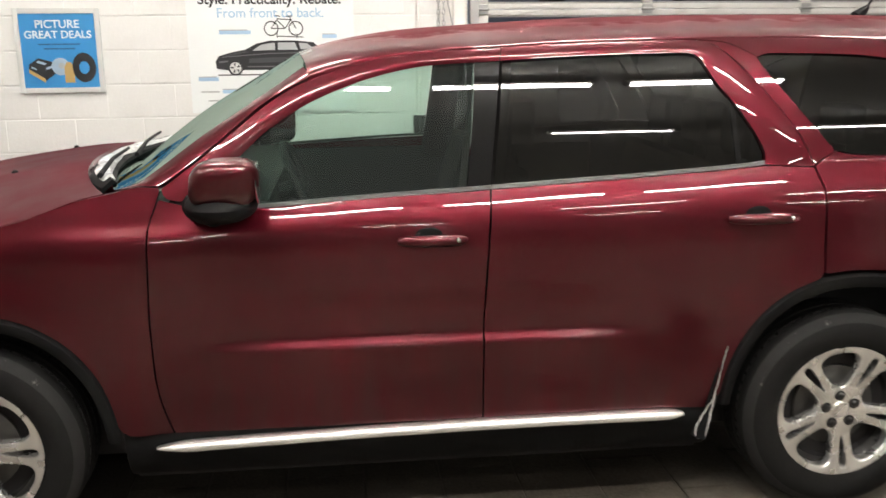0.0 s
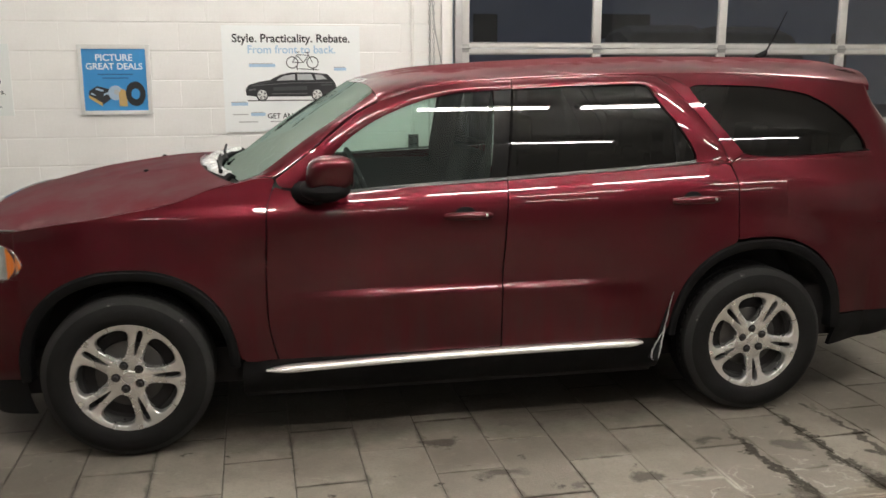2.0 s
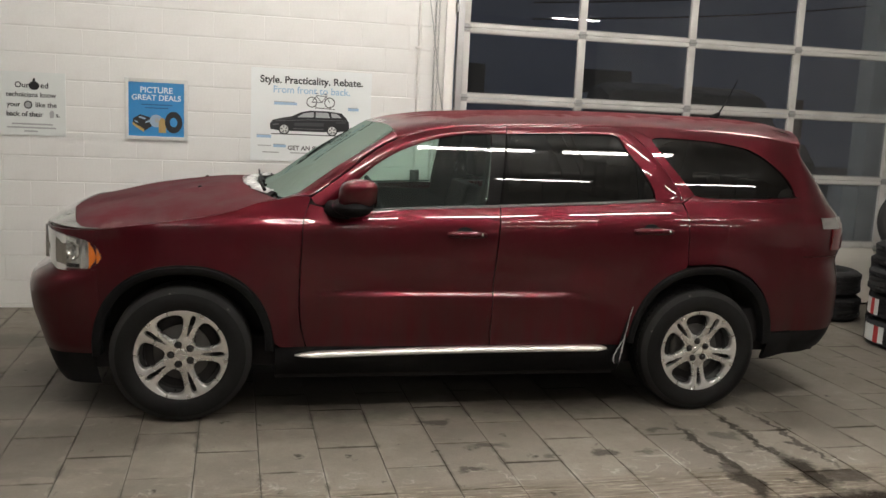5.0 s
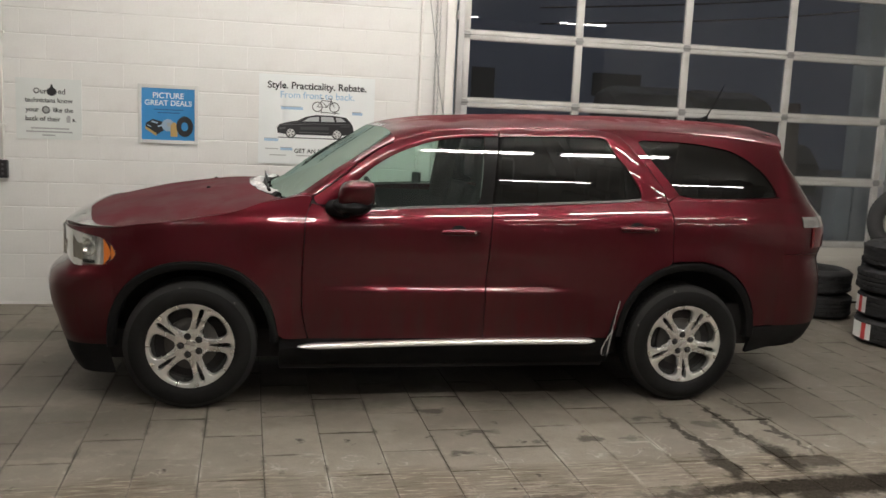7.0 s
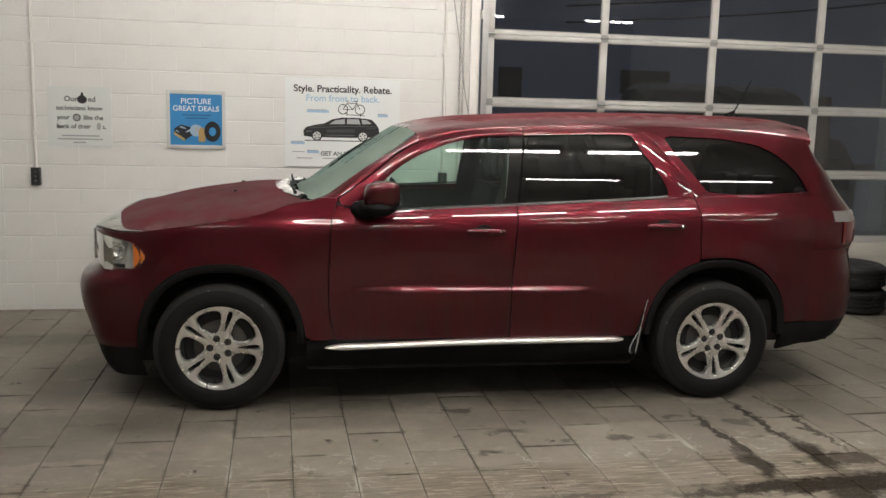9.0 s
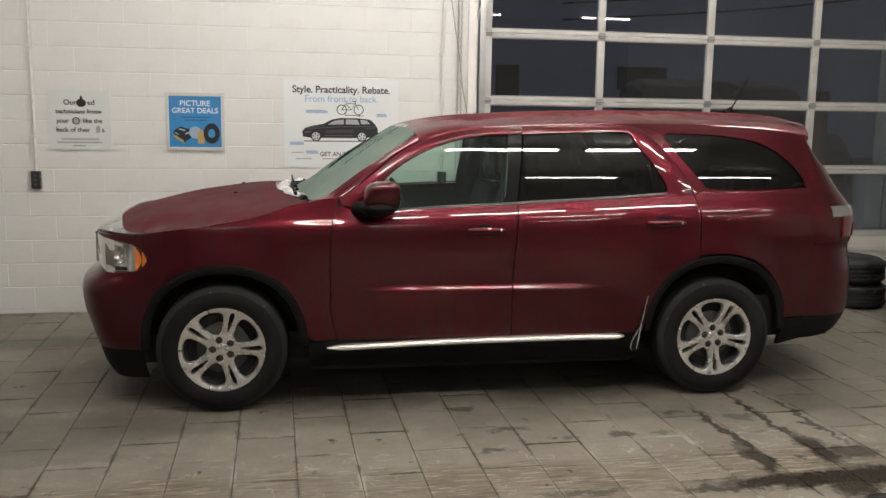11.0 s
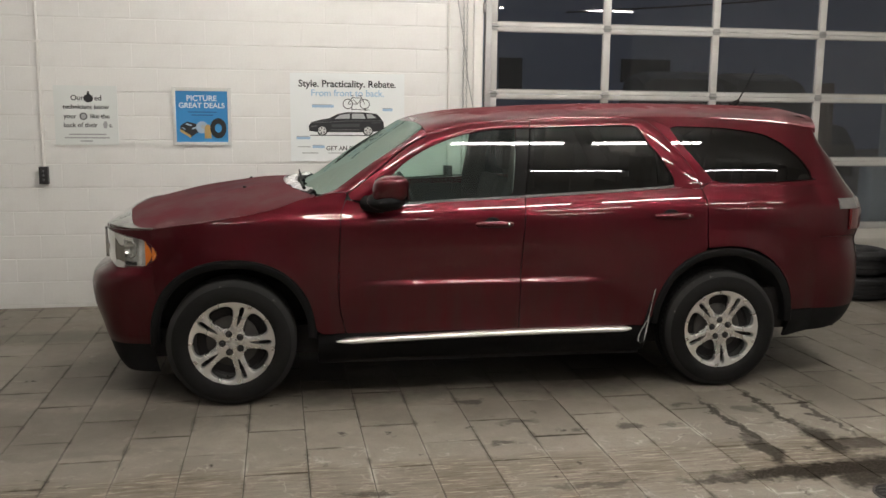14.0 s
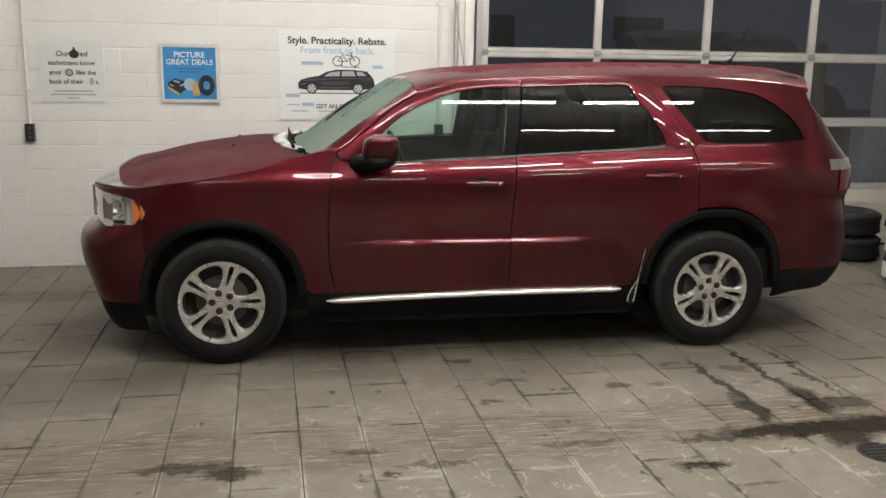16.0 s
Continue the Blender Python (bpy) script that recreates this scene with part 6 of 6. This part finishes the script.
# unseen pan, added to keep lamp light off the floor below
box("shading_pan", (0.50, 2.56, 0.15, 2 * MID - 0.15, 0.195, 0.26), M_DARK, suv, "dark pan added to shade the floor", bevel=0.02)
box("engine_bay", (-0.42, 0.45, 0.42, 2 * MID - 0.42, 0.42, 0.98), M_DARK, suv, bevel=0.02)
box("cabin_floor", (0.5, 3.8, 0.12, 2 * MID - 0.12, 0.42, 0.46), M_SEAT, suv, bevel=0)
box("firewall", (0.46, 0.50, 0.16, 2 * MID - 0.16, 0.42, 1.19), M_DARK, suv, bevel=0)
for kside in (0, 1):
    y0, y1 = (0.075, 0.095) if not kside else (2 * MID - 0.095, 2 * MID - 0.075)
    v0, v1 = (0.12, 0.17) if not kside else (2 * MID - 0.17, 2 * MID - 0.12)
    pts = [(1.735, (v0 + v1) / 2 + (0.01 if not kside else -0.01), 1.14), (1.76, (v0 + v1) / 2 + (0.065 if not kside else -0.065), 1.38), (1.80, (v0 + v1) / 2 + (0.17 if not kside else -0.17), 1.64)]
    tube("pillar_lining", pts, [0.085, 0.075, 0.07], M_DARK, doors_f[kside], "dark pillar lining", n=10)
    box("door_lining", (0.70, 2.55, y0, y1, 0.42, 1.165), M_DASH, (doors_f[kside]), "dark door lining", bevel=0.006)
    box("boot_lining", (2.56, 3.68, y0 + (0.02 if not kside else -0.02), y1 + (0.02 if not kside else -0.02), 0.92, 1.24), M_DASH, quarters[kside], bevel=0.006)
bm = bmesh.new()
add_box(bm, 0.53, 1.02, 0.16, 2 * MID - 0.16, 0.82, 1.195, 0.06, 4)
add_box(bm, 0.62, 0.95, 0.32, 0.78, 1.08, 1.195, 0.05, 4)
dash = part("dashboard", bm, M_DASH, suv, "dark plastic dashboard")
bm = bmesh.new()
ring = []
for q in range(25):
    a = 2 * math.pi * q / 24
    ring.append((1.11 - 0.07 * math.sin(a), 0.55 + 0.185 * math.cos(a), 1.165 + 0.165 * math.sin(a)))
add_tube(bm, ring, 0.015, 8, caps=False)
add_tube(bm, [(0.95, 0.55, 1.12), (1.09, 0.55, 1.165)], 0.035, 8)
add_tube(bm, [(1.10, 0.38, 1.165), (1.10, 0.72, 1.165)], 0.022, 8)
part("steering_wheel", bm, M_DASH, dash, "black steering wheel")

def seat(u, w0, w1, name="front_seat", back_top=1.28):
    s = thing(name)
    s.parent = suv
    box("cushion", (u, u + 0.50, w0, w1, 0.62, 0.80), M_SEAT, s, bevel=0.05, seg=3)
    bm = bmesh.new()
    add_box(bm, -0.075, 0.075, w0, w1, 0.0, back_top - 0.72, 0.05, 3)
    bmesh.ops.transform(bm, matrix=Matrix.Translation((u + 0.50, 0, 0.72)) @ Matrix.Rotation(radians(16), 4, "Y"), verts=bm.verts)
    part("backrest", bm, M_SEAT, s)
    return s

def headrest(s, u, w, z):
    h = box("headrest", (u - 0.05, u + 0.06, w - 0.13, w + 0.13, z, z + 0.19), M_SEAT, s, bevel=0.045, seg=3)
    for d in (-0.05, 0.05):
        tube("headrest_post", [(u, w + d, z - 0.10), (u, w + d, z + 0.03)], 0.006, M_CHROME, h, n=6)

for w0, w1 in ((0.27, 0.80), (1.08, 1.61)):
    s = seat(1.22, w0, w1)
    headrest(s, 1.92, (w0 + w1) / 2, 1.31)
s = seat(2.15, 0.25, 1.63, "rear_seat", 1.22)
for w in (0.50, 0.94, 1.38):
    headrest(s, 2.83, w, 1.25)
s = seat(3.02, 0.34, 1.54, "third_row_seat", 1.18)
for w in (0.62, 1.26):
    headrest(s, 3.66, w, 1.20)
box("headliner", (1.30, 3.65, 0.30, 2 * MID - 0.30, 1.655, 1.67), M_SEAT, suv, "dark headliner", bevel=0.004)
bm = bmesh.new()
add_box(bm, 1.02, 1.06, MID - 0.12, MID + 0.12, 1.47, 1.54, 0.015)
part("cabin_mirror", bm, M_GLOSS_BLACK, suv, "black cabin mirror")

# wheels
def face_depth(r):
    return 0.016 - 0.105 * r


def spoke_mesh():
    """A fifth of the cast wheel face: a forked spoke between two half windows."""
    half_angle = radians(36)
    out = lambda r, a, d=0.0: (r * math.cos(a), face_depth(r) + d, r * math.sin(a))
    win = []
    for q in range(31):
        g = math.pi / 2 - math.pi * q / 30
        r = 0.1575 + 0.0735 * math.copysign(abs(math.sin(g)) ** 0.7, math.sin(g))
        hw = radians(19.0 + 8.2 * (r - 0.084) / 0.147)
        win.append((r, half_angle - hw * abs(math.cos(g)) ** 0.62))
    slot = []
    for q in range(32):
        g = 2 * math.pi * q / 32
        r = 0.165 + 0.066 * math.copysign(abs(math.cos(g)) ** 0.7, math.cos(g))
        slot.append((r, radians(3.0 + 2.2 * (r - 0.10) / 0.13) * math.copysign(abs(math.sin(g)) ** 0.8, math.sin(g))))
    ring = [(0.2475, half_angle * (k / 12 - 1)) for k in range(25)]
    ring += win + [(0.02, half_angle), (0.02, 0), (0.02, -half_angle)] + [(r, -a) for r, a in win[::-1]]
    bm = bmesh.new()
    edges = []
    for loop in (ring, slot):
        vs = [bm.verts.new(out(r, a)) for r, a in loop]
        edges += [bm.edges.new((vs[k], vs[(k + 1) % len(vs)])) for k in range(len(vs))]
    bmesh.ops.triangle_fill(bm, use_beauty=True, use_dissolve=False, edges=edges)
    for f in bm.faces:
        if f.normal.y > 0:
            f.normal_flip()
    # rounded edges and deep walls of the openings
    wc, sc = (0.1575, half_angle), (0.165, 0.0)
    for line, centre, closed, flip in ((win, wc, False, 1), (win, wc, False, -1), (slot, sc, True, 1)):
        rows = []
        for kk, d in ((1.0, 0.0), (0.965, 0.0015), (0.925, 0.005), (0.90, 0.012), (0.895, 0.034)):
            rows.append([bm.verts.new(out(centre[0] + (r - centre[0]) * kk, flip * (centre[1] + (a - centre[1]) * kk), d)) for r, a in line])
        n = len(line)
        for ra, rb in zip(rows, rows[1:]):
            for k in range(n if closed else n - 1):
                bm.faces.new((ra[k], ra[(k + 1) % n], rb[(k + 1) % n], rb[k]))
    bmesh.ops.remove_doubles(bm, verts=bm.verts, dist=1e-5)
    bmesh.ops.recalc_face_normals(bm, faces=bm.faces)
    me = bpy.data.meshes.new("spoke")
    bm.to_mesh(me)
    bm.free()
    me.materials.append(M_ALLOY)
    for p in me.polygons:
        p.use_smooth = True
    me.set_sharp_from_angle(angle=radians(48))
    return me


SPOKE = spoke_mesh()


def wheel(u, kside, turn):
    y0 = 0.0 if not kside else 2 * MID
    w = thing("wheel", pose(u, y0, HUB_Z, 0, 0, 180 if kside else 0) @ pose(0, 0, 0, 0, -turn, 0), group="wheels of the car")
    w.parent = suv
    R, r0 = 0.376, 0.236
    prof = [(rr, h + 0.105) for rr, h in tyre_mesh_profile(R, r0, 0.262)]
    turned("tyre", prof, 72, M_RUBBER, w, "black tyre greyed by road salt", closed=True)
    bm = bmesh.new()
    for k in range(64):
        a = 2 * math.pi * k / 64
        for yy, tw in ((0.06, -0.3), (0.15, 0.3)):
            q = Matrix.Rotation(a, 4, "Y") @ Matrix.Translation((R - 0.0042, yy, 0)) @ Matrix.Rotation(tw, 4, "X")
            bmesh.ops.create_cube(bm, size=1, matrix=q @ Matrix.Diagonal((0.005, 0.045, 0.024, 1)))
    tagged(part("tread", bm, M_RUBBER_DUSTY, w, "salted tread blocks", smooth=False), kind="stuff")
    turned("salted_shoulder", [(R - 0.034, -0.0195), (R - 0.024, -0.0135), (R - 0.013, -0.002), (R - 0.005, 0.010)], 72, M_RUBBER_DUSTY, w, "tyre shoulder speckled with salt")
    # the barrel gets a dark colour for the shade behind the spokes
    turned("barrel", [(0.2345, 0.235), (0.242, 0.23), (0.235, 0.215), (0.215, 0.20), (0.205, 0.10), (0.212, 0.04), (0.2285, 0.0125)], 60, M_BARREL, w, "inner rim barrel coloured dark for shade")
    rim = turned("rim", [(0.2290, 0.0120), (0.244, 0.004), (0.2472, -0.0105), (0.2495, -0.006), (0.250, 0.002), (0.244, 0.010), (0.236, 0.022)], 72, M_ALLOY, w, "silver alloy rim")
    # five broad spokes, each with a slot down its middle
    for k in range(5):
        ob = new("spoke", SPOKE)
        ob.parent = rim
        ob.matrix_local = Matrix.Rotation(-radians(72 * k), 4, "Y")
    turned("hub_core", [(0.001, 0.0135), (0.030, 0.0145), (0.060, 0.026), (0.076, 0.034), (0.076, 0.08)], 40, M_ALLOY, rim)
    turned("centre_cap", [(0.001, 0.004), (0.026, 0.006), (0.031, 0.011), (0.031, 0.02)], 32, M_ALLOY, rim, "grey centre cap")
    for k in range(5):
        a = radians(72 * k + 36)
        # a dark disc paints the shade of each nut's pocket
        turned("nut_shade_disc", [(0.001, 0.0080), (0.0195, 0.0080), (0.0210, 0.0125)], 16, M_DARK, rim, at=(0.0572 * math.cos(a), 0, 0.0572 * math.sin(a)))
        turned("lug_nut", [(0.001, -0.004), (0.009, -0.003), (0.0125, 0.003), (0.013, 0.015), (0.0155, 0.0150), (0.0155, 0.03)], 12, M_NUT, rim, at=(0.0572 * math.cos(a), 0, 0.0572 * math.sin(a)))
    turned("brake_disc", [(0.08, 0.062), (0.150, 0.062), (0.153, 0.064), (0.153, 0.072), (0.08, 0.072)], 48, M_BRAKE, w, "dull iron brake disc")
    # dark disc added for the shade deep in the wheel
    turned("wheel_shade", [(0.001, 0.074), (0.200, 0.074), (0.207, 0.050)], 32, M_DARK, w)
    a = radians(-100)
    tube("tyre_valve", [(0.212 * math.cos(a), 0.03, 0.212 * math.sin(a)), (0.200 * math.cos(a), 0.006, 0.200 * math.sin(a))], 0.0045, M_BLACK, rim, n=8)
    return w

wheel(0.0, 0, 1)
wheel(BASE, 0, 60)
wheel(0.0, 1, 20)
wheel(BASE, 1, 40)


# ---- pavers and blocks, piece by piece ----
def shared_piece(name, sx, sy, sz, bev, mat, axis="Z", bev_x=None):
    """A slab with a chamfered face: z up (paver) or facing -y (block)."""
    a, b, h = sx / 2, sy / 2, sz
    bx = bev if bev_x is None else bev_x
    vs = [(-a, -b, -h), (a, -b, -h), (a, b, -h), (-a, b, -h), (-a, -b, -bev), (a, -b, -bev), (a, b, -bev), (-a, b, -bev),
          (-a + bx, -b + bev, 0), (a - bx, -b + bev, 0), (a - bx, b - bev, 0), (-a + bx, b - bev, 0)]
    if axis == "-Y":
        vs = [(x, -z, y) for x, y, z in vs]
    fs = [(8, 9, 10, 11)] + [(k, (k + 1) % 4, (k + 1) % 4 + 4, k + 4) for k in range(4)] + [(k + 4, (k + 1) % 4 + 4, (k + 1) % 4 + 8, k + 8) for k in range(4)]
    me = bpy.data.meshes.new(name)
    me.from_pydata(vs, [], fs)
    me.materials.append(mat)
    me.update()
    return me


def lay(name, spots, me, parent, near):
    """Pieces as objects of their own where near() holds, the rest joined."""
    rest_v, rest_f = [], []
    base_v = [v.co.copy() for v in me.vertices]
    base_f = [tuple(p.vertices) for p in me.polygons]
    for m, key in spots:
        if near(m.translation):
            ob = new(name, me)
            ob.parent = parent
            ob.matrix_local = m
        else:
            o = len(rest_v)
            rest_v += [tuple(m @ v) for v in base_v]
            rest_f += [tuple(i + o for i in f) for f in base_f]
    if rest_v:
        ob = raw(name + "_field", rest_v, rest_f, me.materials[0], parent, smooth=False)
        tagged(ob, kind="stuff")


random.seed(11)
PX, PY, SEAM0 = 0.3045, 0.588, 0.706
paver = shared_piece("paver", PX - 0.0046, PY - 0.0042, 0.05, 0.0022, M_PAVER)
spots = []
k0, k1 = math.floor((ROOM_X0 - SEAM0) / PX) + 1, math.floor((ROOM_X1 - SEAM0) / PX) - 1
top_y = WALL_Y + 0.005
for k in range(k0, k1 + 1):
    y = -0.465 + (0 if k % 2 == 0 else 0.294)
    j0, j1 = math.ceil((ROOM_Y0 - y) / PY), math.floor((top_y - y) / PY)
    for j in range(j0, j1):
        m = pose(SEAM0 + PX * (k + 0.5), y + PY * (j + 0.5), random.uniform(-0.0022, 0.0014), random.uniform(-0.25, 0.25), random.uniform(-0.25, 0.25), random.uniform(-0.12, 0.12))
        spots.append((m, 0))
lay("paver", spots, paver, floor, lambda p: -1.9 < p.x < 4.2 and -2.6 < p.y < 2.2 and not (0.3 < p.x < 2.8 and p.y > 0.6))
strip_y = lambda k: -0.465 + (0 if k % 2 == 0 else 0.294)
bm = bmesh.new()
for k in range(k0, k1 + 1):
    y = strip_y(k)
    ye = y + PY * math.floor((top_y - y) / PY)
    if top_y - ye > 0.03:
        add_box(bm, SEAM0 + PX * k + 0.003, SEAM0 + PX * (k + 1) - 0.003, ye + 0.003, top_y, -0.05, 0.0)
    ys = y + PY * math.ceil((ROOM_Y0 - y) / PY)
    if ys - ROOM_Y0 > 0.03:
        add_box(bm, SEAM0 + PX * k + 0.003, SEAM0 + PX * (k + 1) - 0.003, ROOM_Y0, ys - 0.003, -0.05, 0.0)
tagged(part("cut_paver_row", bm, M_PAVER, floor, smooth=False), kind="stuff")

random.seed(12)
BX, BZ, JX, JZ = 0.4064, 0.2032, -1.121, 1.2466
block = shared_piece("block", BX - 0.002, BZ - 0.007, 0.016, 0.003, M_BLOCK, "-Y", 0.0012)
spots = []
r0, r1 = math.ceil((0.0 - JZ) / BZ) - 1, math.floor((CEIL_Z - JZ) / BZ)
edge_bm = bmesh.new()
for r in range(r0, r1):
    z0 = max(0.0, JZ + BZ * r)
    off = 0.0 if r % 2 else 0.5
    x_lo, x_hi = ROOM_X0, 1.955
    k = math.ceil((x_lo - JX) / BX - off)
    while JX + BX * (k + off + 1) <= x_hi + 1e-6:
        x = JX + BX * (k + off + 0.5)
        if JZ + BZ * r >= 0:
            spots.append((pose(x, WALL_Y + random.uniform(-0.0012, 0.0012), JZ + BZ * (r + 0.5), random.uniform(-0.12, 0.12), 0, random.uniform(-0.10, 0.10)), 0))
        else:
            add_box(edge_bm, x - BX / 2 + 0.0035, x + BX / 2 - 0.0035, WALL_Y, WALL_Y + 0.016, 0.0, JZ + BZ * (r + 1) - 0.0035)
        k += 1
    xe = JX + BX * (k + off)
    if x_hi - xe > 0.03:
        add_box(edge_bm, xe + 0.0035, x_hi, WALL_Y, WALL_Y + 0.016, z0 + 0.0035, JZ + BZ * (r + 1) - 0.0035)
tagged(part("cut_block", edge_bm, M_BLOCK, wall_north, smooth=False), kind="stuff")
lay("block", spots, block, wall_north, lambda p: p.x > -2.9 and p.z < 2.95)
